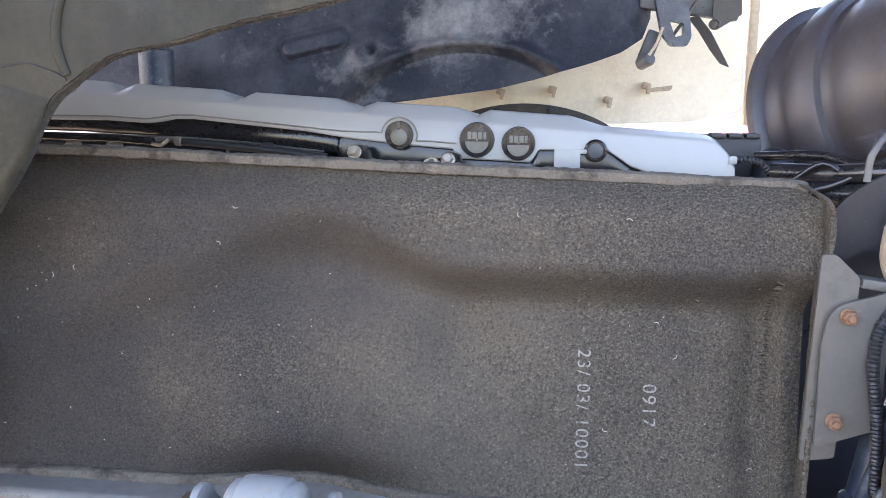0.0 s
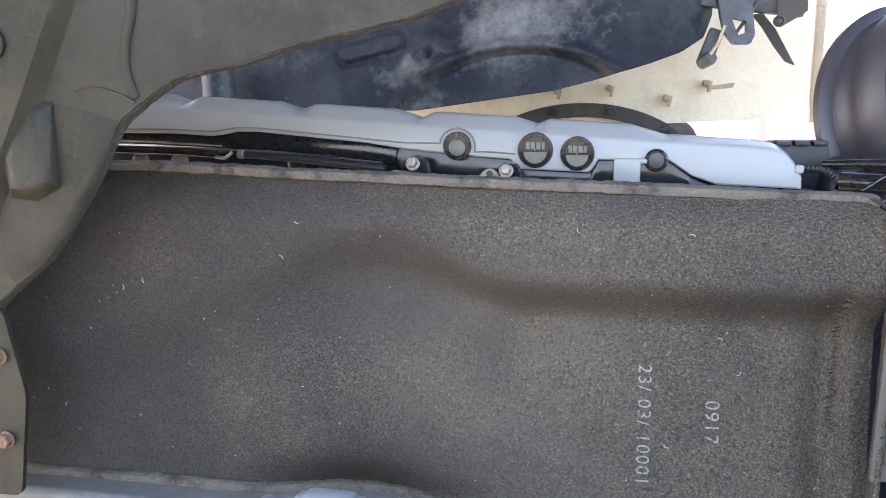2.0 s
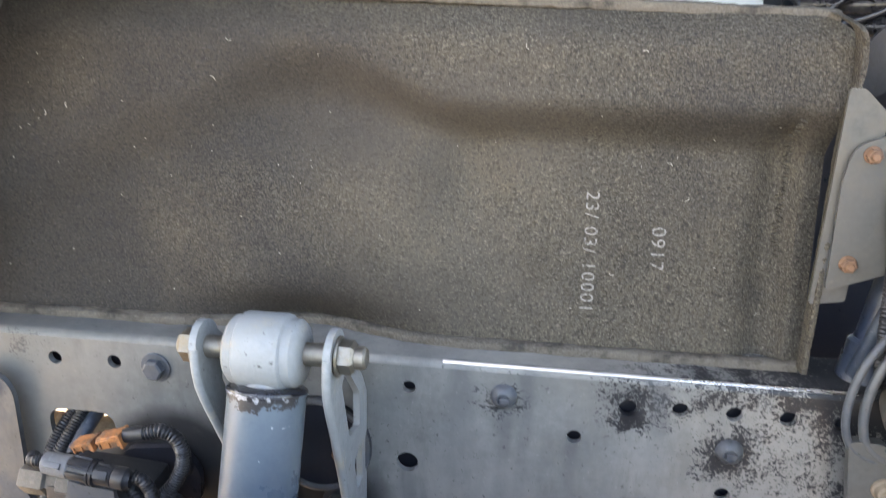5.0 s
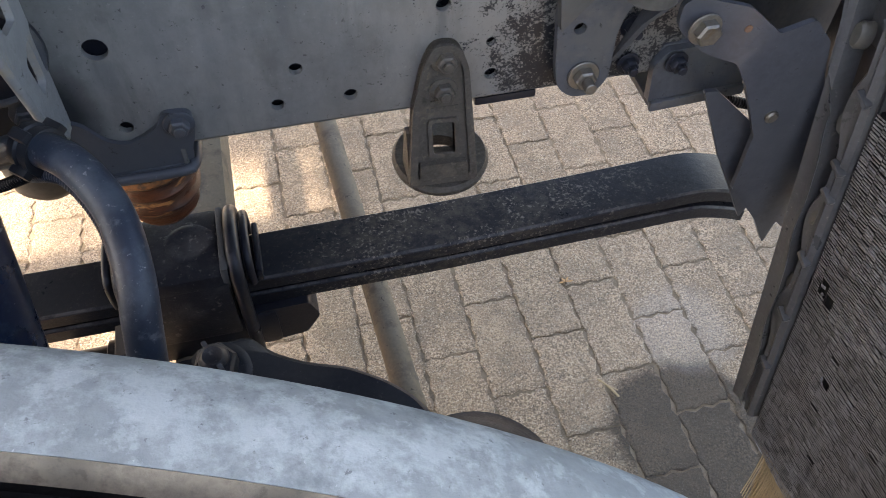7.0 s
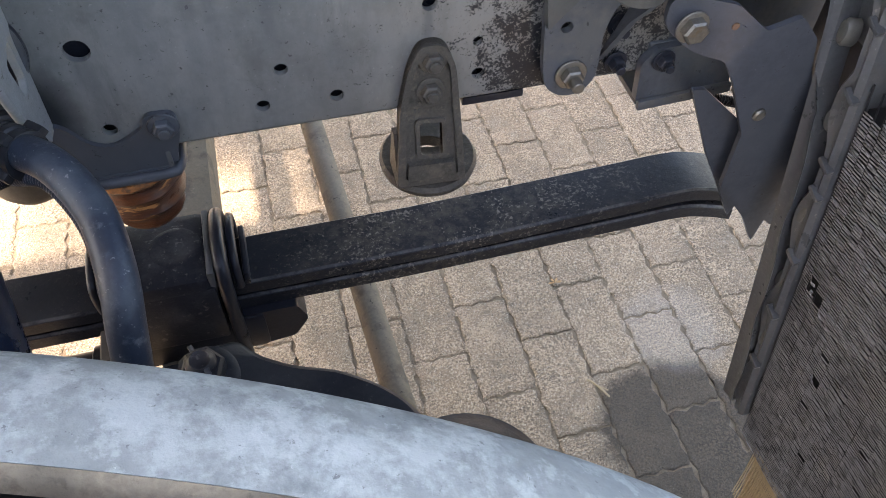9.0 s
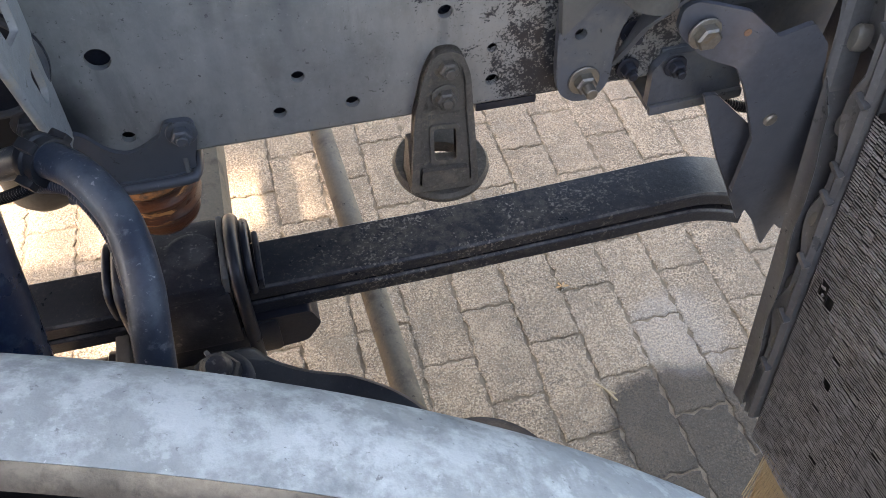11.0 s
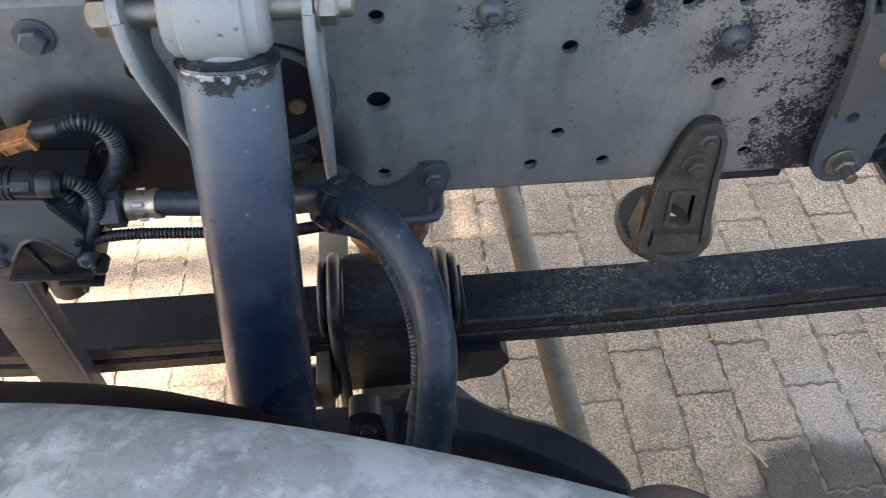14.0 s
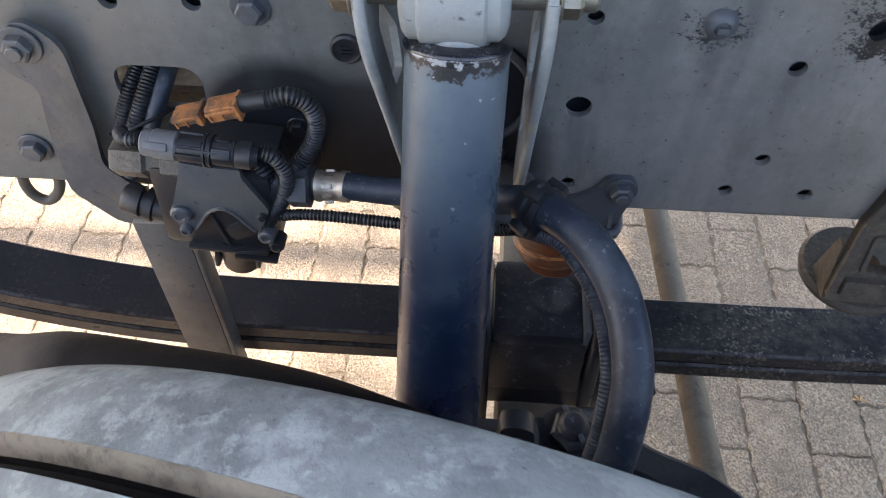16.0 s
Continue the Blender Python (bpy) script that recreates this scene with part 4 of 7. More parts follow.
bm = bmesh.new()
add_plate(bm, rounded([(-0.300, 1.495), (-0.02, 1.495), (-0.02, 1.509), (-0.127, 1.519), (-0.151, 1.5225), (-0.156, 1.530), (-0.163, 1.532), (-0.170, 1.530), (-0.177, 1.5225), (-0.247, 1.524), (-0.273, 1.5275), (-0.290, 1.529), (-0.300, 1.521)], 0.003), 0.008, facing(1.203))
part("alloy_rail", bm, "alu", engine)
for x, z in ((-0.163, 1.526), (-0.291, 1.523)):
    bm = bmesh.new()
    add_cyl(bm, (x, 1.196, z), (x, 1.192, z), 0.0042, 16, 0.0008)
    part("rivet", bm, "frame", engine)
for pts, rr, mt in (([(-0.495, 1.2, 1.548), (-0.40, 1.2, 1.5405), (-0.30, 1.2, 1.530)], 0.0052, "plastic"), ([(-0.85, 1.2, 1.556), (-0.62, 1.2, 1.552), (-0.535, 1.2, 1.5475)], 0.0058, "cover_black"),
                    ([(-0.535, 1.196, 1.545), (-0.522, 1.196, 1.543), (-0.512, 1.198, 1.551)], 0.0024, "alu"), ([(-0.90, 1.222, 1.560), (-0.50, 1.222, 1.5515), (-0.31, 1.222, 1.536)], 0.0012, "frame")):
    bm = bmesh.new()
    add_tube(bm, pts, rr, 12)
    part("fuel_pipe", bm, mt, engine)
bm = bmesh.new()
add_cyl(bm, (-0.503, 1.198, 1.5485), (-0.494, 1.198, 1.548), 0.0062, 14, 0.001)
part("pipe_nut", bm, "zinc", engine)
for x in (-0.66, -0.60, -0.43, -0.385):
    bm = bmesh.new()
    add_cyl(bm, (x, 1.23, 1.49), (x, 1.215, 1.545), 0.011, 14, 0.003)
    part("injector_line", bm, "alu" if x < -0.5 else "plastic", engine)
bm = bmesh.new()
add_tube(bm, [(0.212, EY + 0.01, 1.530), (0.228, EY, 1.531), (0.246, EY - 0.005, 1.526), (0.259, EY, 1.508), (0.262, EY, 1.49)], 0.0056, 12, ribs=0.0014, pitch=0.0042)
part("corrugated_hose", bm, "plastic", engine)
bm = bmesh.new()
add_box(bm, (0.211, EY + 0.005, 1.530), (0.010, 0.012, 0.010), bevel=0.002)
part("hose_end", bm, "cover", engine)
bm = bmesh.new()
add_lathe(bm, (0.272, 1.29, 1.515), (0.1, 0, 1), [(-0.04, 0.027), (0.0, 0.027), (0.018, 0.022), (0.027, 0.012), (0.029, 0.002)], 28)
part("damper", bm, "black_steel", engine)
bm = bmesh.new()
add_box(bm, (0.222, 1.33, 1.522), (0.070, 0.08, 0.070), bevel=0.008)
for dx in (-0.022, 0.0, 0.022):
    add_box(bm, (0.222 + dx, 1.30, 1.558), (0.018, 0.03, 0.006), bevel=0.002)
part("sensor_box", bm, "plastic", engine)
bm = bmesh.new()
add_lathe(bm, (-0.340, 1.205, 0.645), (0, 0, 1), [(0, 0.006), (0.003, 0.025), (0.012, 0.042), (0.028, 0.053), (0.05, 0.056), (0.30, 0.056), (0.31, 0.06), (0.37, 0.06)], 36)
part("oil_filter", bm, "dusty_tan", engine, "dusty round oil filter can")

# ---- cab above and behind the engine ----
cab = thing("cab_floor", "underside of the lorry cab with dusty black insulation", "cab floor")
bm = bmesh.new()


def cab_low(x):
    pts = ((-1.6, 1.60), (-0.86, 1.595), (-0.42, 1.582), (-0.136, 1.620), (-0.058, 1.639), (0.057, 1.672), (0.116, 1.693), (0.160, 1.722), (0.178, 1.765), (0.19, 1.95))
    for (a, u), (b, v) in zip(pts, pts[1:]):
        if x <= b:
            return u + (v - u) * (x - a) / (b - a)
    return 1.95


def cab_y(x, z):
    y = 1.89 + (z - 1.66) * 0.35
    d = math.hypot((x + 0.20) / 1.15, (z - 1.53) * 1.25) - 0.225
    y -= 0.018 * math.exp(-((d - 0.010) / 0.014) ** 2) - 0.020 * min(1, max(0, -d / 0.020))
    ex, ez = (x + 0.525) * 0.97 + (z - 1.715) * 0.23, (z - 1.715) * 0.97 - (x + 0.525) * 0.23
    q = math.hypot(max(abs(ex) - 0.050, 0), ez)
    y -= 0.011 / (1 + math.exp((q - 0.017) / 0.0022))
    y += 0.006 * math.exp(-((q - 0.025) / 0.006) ** 2)
    h = math.hypot(x + 0.399, z - 1.697)
    y += 0.012 * math.exp(-(h / 0.010) ** 2) - 0.014 * math.exp(-((h - 0.03) / 0.02) ** 2)
    y -= 0.02 * math.exp(-(((x + 0.24) / 0.06) ** 2) - ((z - 1.79) / 0.05) ** 2)
    return y + 0.005 * noise.noise(Vector((x * 6, z * 6, 2)))


grid = []
xs_cab = [-1.28 + 0.04 * i for i in range(12)] + [-0.8 + 0.0030 * i for i in range(331)]
rise = [0.0022 * j for j in range(120)] + [0.264 + 0.05 * (j + 1) for j in range(15)]
for dz in rise:
    row = []
    for x in xs_cab:
        z = min(cab_low(x) + dz, 2.72)
        row.append(bm.verts.new((x, cab_y(x, z) + 0.06 * max(0, (x - 0.12) / 0.07) ** 2, z)))
    grid.append(row)
for a, b in zip(grid, grid[1:]):
    for i in range(len(xs_cab) - 1):
        bm.faces.new((a[i], a[i + 1], b[i + 1], b[i]))
r = bmesh.ops.extrude_face_region(bm, geom=list(bm.faces))
bmesh.ops.translate(bm, vec=(0, 0.05, 0.008), verts=[v for v in r["geom"] if isinstance(v, bmesh.types.BMVert)])
part("insulation", bm, "cab_felt", cab, "dusty black moulded insulation")
# unseen box added overhead to keep sun and sky off the parts below
bm = bmesh.new()
add_box(bm, (-0.45, 1.45, 3.15), (3.0, 2.5, 0.9), bevel=0.03)
part("cab_body", bm, "cab_felt", cab)
# unseen wall added against the sun; its opening shapes the patches on the ground
bm = bmesh.new()
add_plate(bm, [(1.06, 1.74), (2.30, 1.74), (2.30, 2.71), (1.06, 2.71)], 0.03, across(-1.93), [rounded([(1.44, 1.79), (2.075, 1.79), (2.075, 2.59), (1.885, 2.59), (1.885, 2.24), (1.44, 2.20)], 0.04)])
part("rear_wall", bm, "cab_felt", cab)
bm = bmesh.new()
add_plate(bm, rounded([(0.178, 1.80), (0.244, 1.79), (0.253, 1.723), (0.245, 1.705), (0.214, 1.706), (0.195, 1.730)], 0.006), 0.03, facing(1.93), [rounded([(0.208, 1.756), (0.236, 1.750), (0.238, 1.728), (0.221, 1.723)], 0.004)])
part("hinge_bracket", bm, "blue_steel", cab)
bm = bmesh.new()
add_lathe(bm, (0.160, 1.94, 1.672), (0.5, -0.8, 0.35), [(0, 0.013), (0.028, 0.0145), (0.033, 0.012), (0.033, 0.005)], 20)
add_box(bm, (0.176, 1.945, 1.705), (0.030, 0.02, 0.070), rot=(0, 20, 0), bevel=0.006)
part("hinge_bush", bm, "frame", cab)
bm = bmesh.new()
add_plate(bm, rounded([(0.253, 1.765), (0.272, 1.768), (0.296, 1.736), (0.333, 1.664), (0.316, 1.672), (0.296, 1.700), (0.272, 1.740)], 0.003), 0.006, facing(1.95))
for v in bm.verts:
    v.co.y -= (v.co.x - 0.28) * 0.5
part("blade", bm, "dusty_tan", cab)
bm = bmesh.new()
add_plate(bm, rounded([(0.297, 1.82), (0.350, 1.82), (0.353, 1.768), (0.323, 1.749), (0.304, 1.738), (0.297, 1.767)], 0.003), 0.008, facing(1.94))
part("plate", bm, "dusty_tan", cab)
bm = bmesh.new()
add_lathe(bm, (0.299, 1.925, 1.749), OUT, [(0, 0.011), (0.012, 0.011), (0.014, 0.008), (0.010, 0.005), (0.010, 0.001)], 20)
part("eyelet", bm, "cast", cab)
bm = bmesh.new()
add_tube(bm, [(0.265, 1.915, 1.80), (0.252, 1.915, 1.78), (0.239, 1.912, 1.757), (0.223, 1.91, 1.735), (0.218, 1.91, 1.726)], 0.0035, 10)
part("hook", bm, "dusty_tan", cab)
bm = bmesh.new()
add_tube(bm, [(0.172, 1.90, 1.688), (0.186, 1.90, 1.712), (0.196, 1.90, 1.742)], 0.003, 8)
part("flap", bm, "clip_beige", cab)
bm = bmesh.new()
add_box(bm, (0.255, 1.96, 1.80), (0.20, 0.03, 0.06), rot=(0, 8, 0), bevel=0.008)
part("hinge_arm", bm, "frame", cab)
bm = bmesh.new()
add_cyl(bm, (-0.83, 1.80, 1.55), (-0.83, 1.80, 1.70), 0.035, 20, 0.005)
part("mount", bm, "rubber", cab)

far_arch = thing("far_wheel_arch", "beige far wheel arch panel with clips and black trim", "wheel arch")
bm = bmesh.new()
add_plate(bm, rounded([(-0.9, 1.50), (0.15, 1.54), (0.30, 1.545), (0.42, 1.575), (0.415, 1.9), (0.2, 2.27), (-0.9, 2.27)], 0.01), 0.02, facing(2.22))
part("panel", bm, "beige", far_arch)
bm = bmesh.new()
arc = lambda rx, rz, n=48: [(-0.085 + rx * math.cos(a), 1.405 + rz * math.sin(a)) for a in np.linspace(math.pi * 0.97, 0.03 * math.pi, n)]
add_plate(bm, arc(0.29, 0.183) + arc(0.25, 0.150)[::-1], 0.035, facing(2.20))
part("arch_trim", bm, "dark_trim", far_arch, "black plastic arch trim")
for a in (0.25, 0.42, 0.58, 0.75):
    bm = bmesh.new()
    add_box(bm, (-0.085 + 0.27 * math.cos(math.pi * a), 2.16, 1.405 + 0.168 * math.sin(math.pi * a)), (0.024, 0.02, 0.020), rot=(0, 90 * a - 45, 0), bevel=0.003)
    part("stud", bm, "plastic", far_arch)
for x, z in ((0.112, 1.597), (-0.021, 1.621), (-0.145, 1.616), (0.20, 1.63)):
    bm = bmesh.new()
    add_box(bm, (x, 2.19, z), (0.020, 0.02, 0.016), rot=(0, 15, 0), bevel=0.003)
    add_box(bm, (x + 0.004, 2.178, z - 0.010), (0.008, 0.012, 0.018), rot=(0, 12, 0), bevel=0.001)
    part("clip", bm, "clip_beige", far_arch)
bm = bmesh.new()
add_plate(bm, rounded([(0.205, 1.625), (0.262, 1.632), (0.258, 1.620), (0.21, 1.616)], 0.003), 0.004, facing(2.20))
part("slot_cover", bm, "clip_beige", far_arch)
bm = bmesh.new()
add_box(bm, (0.438, 2.21, 1.74), (0.020, 0.03, 0.40), bevel=0.003)
part("edge_post", bm, "clip_beige", far_arch)

# ---- air intake drum at the front ----
drum = thing("air_filter", "black ribbed drum-shaped air filter housing with a grey fluted lid", "air filter")
ax = Vector((0.463, -0.836, 0.296)).normalized()
c0 = Vector((0.541, 1.305, 1.641)) - ax * 0.242
bm = bmesh.new()
add_lathe(bm, c0, ax, [(-0.03, 0.09), (-0.016, 0.168), (-0.010, 0.180), (0.004, 0.182), (0.008, 0.178), (0.012, 0.166), (0.030, 0.161), (0.046, 0.163), (0.056, 0.170), (0.068, 0.175), (0.084, 0.176), (0.100, 0.174), (0.107, 0.170), (0.110, 0.161), (0.118, 0.158), (0.130, 0.161), (0.146, 0.166), (0.170, 0.168), (0.206, 0.165), (0.210, 0.167), (0.222, 0.166)], 96)
part("housing", bm, "drum", drum)
bm = bmesh.new()
add_lathe(bm, c0 + ax * 0.2225, ax, [(0, 0.1665), (0.012, 0.1665), (0.0155, 0.163), (0.0155, 0.158), (0.008, 0.154), (0.0035, 0.150), (0.0035, 0.05), (0.008, 0.045), (0.008, 0.001)], 96)
lid = part("lid", bm, "lid_grey", drum, "grey fluted lid")
mt = Matrix.Translation(c0 + ax * 0.226) @ axes_for(ax)
for k in range(30):
    bm = bmesh.new()
    a = 2 * math.pi * (k + 0.3) / 30
    add_box(bm, (0.101, 0, 0.0025), (0.102, 0.0028, 0.006), bevel=0.0008)
    bmesh.ops.transform(bm, matrix=mt @ pose(0, 0, 0, 0, 0, math.degrees(a)), verts=bm.verts)
    part("rib", bm, "lid_grey", lid)
for d, a in ((0.175, 205), (0.150, 223), (0.16, 120)):
    bm = bmesh.new()
    add_box(bm, (0.172, 0, d), (0.012, 0.030, 0.040), bevel=0.003)
    add_box(bm, (0.180, 0, d + 0.004), (0.008, 0.018, 0.022), bevel=0.002)
    bmesh.ops.transform(bm, matrix=Matrix.Translation(c0) @ axes_for(ax) @ pose(0, 0, 0, 0, 0, a), verts=bm.verts)
    part("latch", bm, "drum", drum)

harness = thing("wiring_loom", "black taped wiring loom behind the engine shield", "cable")
for k, (pts, rr) in enumerate((([(0.25, 1.20, 1.520), (0.30, 1.16, 1.522), (0.35, 1.12, 1.528), (0.42, 1.10, 1.53)], 0.012),
                               ([(0.25, 1.21, 1.505), (0.31, 1.15, 1.500), (0.36, 1.11, 1.505), (0.42, 1.08, 1.50)], 0.014),
                               ([(0.24, 1.25, 1.535), (0.30, 1.20, 1.540), (0.34, 1.16, 1.532), (0.40, 1.12, 1.545)], 0.006), ([(0.262, 1.16, 1.515), (0.29, 1.15, 1.535), (0.32, 1.14, 1.520), (0.35, 1.13, 1.540), (0.42, 1.12, 1.56)], 0.0035), ([(0.262, 1.15, 1.500), (0.30, 1.14, 1.512), (0.335, 1.13, 1.532), (0.38, 1.12, 1.556)], 0.004))):
    bm = bmesh.new()
    add_tube(bm, pts, rr, 12)
    part("cable", bm, "cover_black", harness)

# ---- front corner: tube, hoses, strut, dark bracket ----
tube = thing("coolant_pipe", "thin grey bent pipe with a tan sleeve", "pipe")
bm = bmesh.new()
add_tube(bm, [(0.284, 1.0, 1.53), (0.286, 1.0, 1.555), (0.2985, 1.0, 1.575), (0.309, 1.0, 1.571), (0.313, 1.0, 1.552), (0.309, 1.0, 1.516), (0.308, 1.0, 1.484)], 0.0034, 14)
part("pipe", bm, "frame", tube)
bm = bmesh.new()
add_tube(bm, [(0.308, 1.0, 1.488), (0.3065, 1.0, 1.458), (0.316, 1.0, 1.434), (0.340, 1.0, 1.414)], 0.0043, 14)
part("sleeve", bm, "clip_tan", tube, "tan sleeve")
wing = thing("inner_panel", "black plastic inner panel at the lorry's front", "panel")
bm = bmesh.new()
add_plate(bm, rounded([(0.280, 1.478), (0.300, 1.505), (0.328, 1.524), (0.362, 1.540), (0.403, 1.553), (0.56, 1.60), (0.60, 1.33), (0.43, 1.365), (0.402, 1.392), (0.371, 1.426), (0.345, 1.446), (0.325, 1.449), (0.30, 1.434), (0.284, 1.425)], 0.012), 0.006, facing(1.10))
part("panel", bm, "panel_black", wing)
for x, z, a in ((0.372, 1.500, 20), (0.416, 1.470, 65), (0.392, 1.446, 40), (0.440, 1.512, 80)):
    bm = bmesh.new()
    add_tube(bm, [(x - 0.006 * math.cos(radians(a)), 1.0925, z - 0.006 * math.sin(radians(a))), (x, 1.0920, z + 0.001), (x + 0.004 * math.cos(radians(a + 30)), 1.0925, z + 0.006)], 0.0012, 6)
    part("scuff", bm, "lint", wing, "pale scuff mark")
baffle = thing("front_baffle", "black panel closing the front of the engine bay", "panel")
bm = bmesh.new()
add_plate(bm, rounded([(0.30, 0.93), (1.3, 0.93), (1.3, 1.60), (0.60, 1.50), (0.36, 1.50), (0.27, 1.49), (0.29, 1.30)], 0.01), 0.012, facing(1.30))
part("panel", bm, "black_steel", baffle)
bm = bmesh.new()
add_box(bm, (0.55, 1.17, 1.12), (0.05, 0.25, 0.05), bevel=0.004)
part("stay", bm, "black_steel", baffle)
strut = thing("cab_tilt_strut", "blue-grey steel tilt cylinder beside the felt shield", "strut")
bm = bmesh.new()
add_cyl(bm, (0.376, 1.05, 1.50), (0.304, 1.01, 1.10), 0.020, 24, 0.003)
part("cylinder", bm, "blue_steel", strut)
bm = bmesh.new()
add_cyl(bm, (0.322, 1.022, 1.20), (0.300, 1.01, 1.08), 0.025, 24, 0.004)
part("foot", bm, "blue_steel", strut)
hose2 = thing("corrugated_conduit", "black corrugated conduit running down beside the bracket", "hose")
bm = bmesh.new()
add_tube(bm, [(0.345, 0.995, 1.400), (0.338, 0.99, 1.412), (0.322, 0.988, 1.412), (0.311, 0.986, 1.404), (0.303, 0.985, 1.385), (0.300, 0.98, 1.35), (0.308, 0.98, 1.30), (0.314, 0.98, 1.22), (0.32, 0.98, 1.15)], 0.0062, 12, ribs=0.0015, pitch=0.0042)
part("conduit", bm, "plastic", hose2)
bm = bmesh.new()
add_tube(bm, [(0.300, 1.0, 1.17), (0.315, 0.99, 1.24), (0.330, 0.985, 1.31)], 0.008, 12)
part("cable", bm, "rubber", hose2)
bm = bmesh.new()
add_tube(bm, [(0.340, 0.992, 1.412), (0.345, 0.988, 1.395), (0.340, 0.985, 1.37)], 0.0055, 12, ribs=0.0013, pitch=0.0042)
part("conduit", bm, "plastic", hose2)
bm = bmesh.new()
add_tube(bm, [(0.322, 0.975, 1.372), (0.319, 0.975, 1.35), (0.312, 0.975, 1.318)], 0.0016, 8)
part("zip_tie", bm, "grey_plastic", hose2)
bm = bmesh.new()
add_box(bm, (0.334, 0.982, 1.408), (0.014, 0.012, 0.010), rot=(0, 35, 0), bevel=0.002)
part("clip", bm, "plastic", hose2)
loops = thing("cable_loops", "grey cable coiled in loops over the rail", "cable")
for dx, rr in ((0.0, 0.0042), (0.016, 0.0048)):
    bm = bmesh.new()
    add_tube(bm, [(0.318 + dx, 0.955, 1.25), (0.290 + dx, 0.945, 1.21), (0.279 + dx, 0.94, 1.165), (0.287 + dx, 0.94, 1.125), (0.315 + dx, 0.94, 1.108), (0.345, 0.945, 1.12)], rr, 10)
    part("loop", bm, "frame", loops)

dome = thing("cab_spring", "dusty tan rubber cab suspension bellows on a cast bracket", "cab suspension")
bm = bmesh.new()
add_lathe(bm, (0.405, 0.935, 1.125), (0.05, -0.10, 1), [(0, 0.065), (0.010, 0.078), (0.018, 0.092), (0.030, 0.097), (0.042, 0.093), (0.048, 0.088), (0.056, 0.093), (0.075, 0.102), (0.12, 0.108), (0.20, 0.108), (0.25, 0.100), (0.285, 0.088), (0.30, 0.065), (0.305, 0.03)], 48)
part("bellows", bm, "dusty_tan", dome)
bm = bmesh.new()
add_lathe(bm, (0.400, 0.945, 1.06), (0.04, -0.06, 1), [(0, 0.030), (0.02, 0.042), (0.05, 0.055), (0.072, 0.068)], 32)
part("seat", bm, "cast", dome)
bm = bmesh.new()
add_plate(bm, rounded([(0.306, 0.945), (0.312, 0.915, 0.02), (0.331, 0.899, 0.02), (0.356, 0.899, 0.02), (0.371, 0.916, 0.02), (0.373, 0.945), (0.372, 0.980), (0.380, 1.008), (0.410, 1.043), (0.440, 1.075), (0.36, 1.100), (0.30, 1.10), (0.302, 1.005)], 0.010), 0.010, facing(0.957), [circle(0.328, 0.994, 0.0072)])
part("bracket_plate", bm, "frame", dome)
bm = bmesh.new()
add_plate(bm, rounded([(0.285, 1.130), (0.318, 1.130), (0.342, 1.100), (0.357, 1.078, 0.02), (0.358, 1.058, 0.02), (0.343, 1.046), (0.308, 1.008), (0.302, 1.000), (0.296, 1.05)], 0.008), 0.012, facing(0.948))
part("tab", bm, "bracket_grey", dome, "brown dusty steel tab")
bm = bmesh.new()
add_tube(bm, [(0.320, 0.938, 1.125), (0.343, 0.938, 1.100), (0.358, 0.938, 1.077), (0.358, 0.938, 1.058), (0.344, 0.938, 1.046)], 0.004, 10)
part("tab_edge", bm, "frame", dome)
bm = bmesh.new()
add_lathe(bm, (0.325, 0.936, 1.080), OUT, [(0, 0.0120), (0.003, 0.0118), (0.004, 0.0095), (0.011, 0.0090), (0.013, 0.007), (0.013, 0.001)], 24)
part("rivet", bm, "clip_tan", dome, "tan dusty rivet head")
bm = bmesh.new()
add_plate(bm, [(0.957, 0.935), (0.945, 0.950), (0.925, 1.005), (0.905, 1.06), (0.957, 1.06)], 0.008, across(0.372))
for v in bm.verts:
    v.co.x += max(0, v.co.z - 0.985) * 0.75
part("gusset", bm, "frame", dome)
bm = bmesh.new()
add_lathe(bm, (0.388, 0.925, 1.040), (0.02, -0.03, 1), [(0, 0.024), (0.003, 0.029), (0.040, 0.031), (0.060, 0.040), (0.072, 0.055), (0.080, 0.060)], 32)
part("casting", bm, "bracket_grey", dome, "pale grey cast seat under the bellows")
bolt(dome, (0.340, 0.946, 0.931), OUT, "zinc", label="bright bolt with projecting thread", r=0.013, h=0.011, stud=0.014)

# ---- front end: casting, hanger plate ----
front = thing("front_crossmember", "black steel end of the chassis with a bolted casting", "crossmember")
bm = bmesh.new()
add_plate(bm, rounded([(0.440, 0.856), (0.562, 0.864), (0.566, 0.936), (0.452, 0.934), (0.436, 0.915)], 0.006), 0.012, facing(0.972))
part("block", bm, "frame", front)
for name, c, size, tilt in (("lower_flange", (0.503, 0.995, 0.860), (0.126, 0.070, 0.010), -3), ("upper_flange", (0.506, 1.000, 0.930), (0.118, 0.060, 0.012), 0), ("lip", (0.503, 0.957, 0.858), (0.124, 0.008, 0.014), -3)):
    bm = bmesh.new()
    add_box(bm, c, size, rot=(0, tilt, 0), bevel=0.003)
    part(name, bm, "frame", front)
bm = bmesh.new()
add_box(bm, (0.43, 1.0, 1.02), (0.13, 0.05, 0.18), bevel=0.008)
part("upright", bm, "frame", front)
bm = bmesh.new()
add_box(bm, (0.56, 1.02, 1.085), (0.34, 0.06, 0.24), bevel=0.01)
part("beam", bm, "frame", front)
bm = bmesh.new()
add_box(bm, (0.93, 1.06, 1.02), (0.72, 0.03, 0.34), bevel=0.006)
part("end_plate", bm, "frame", front)
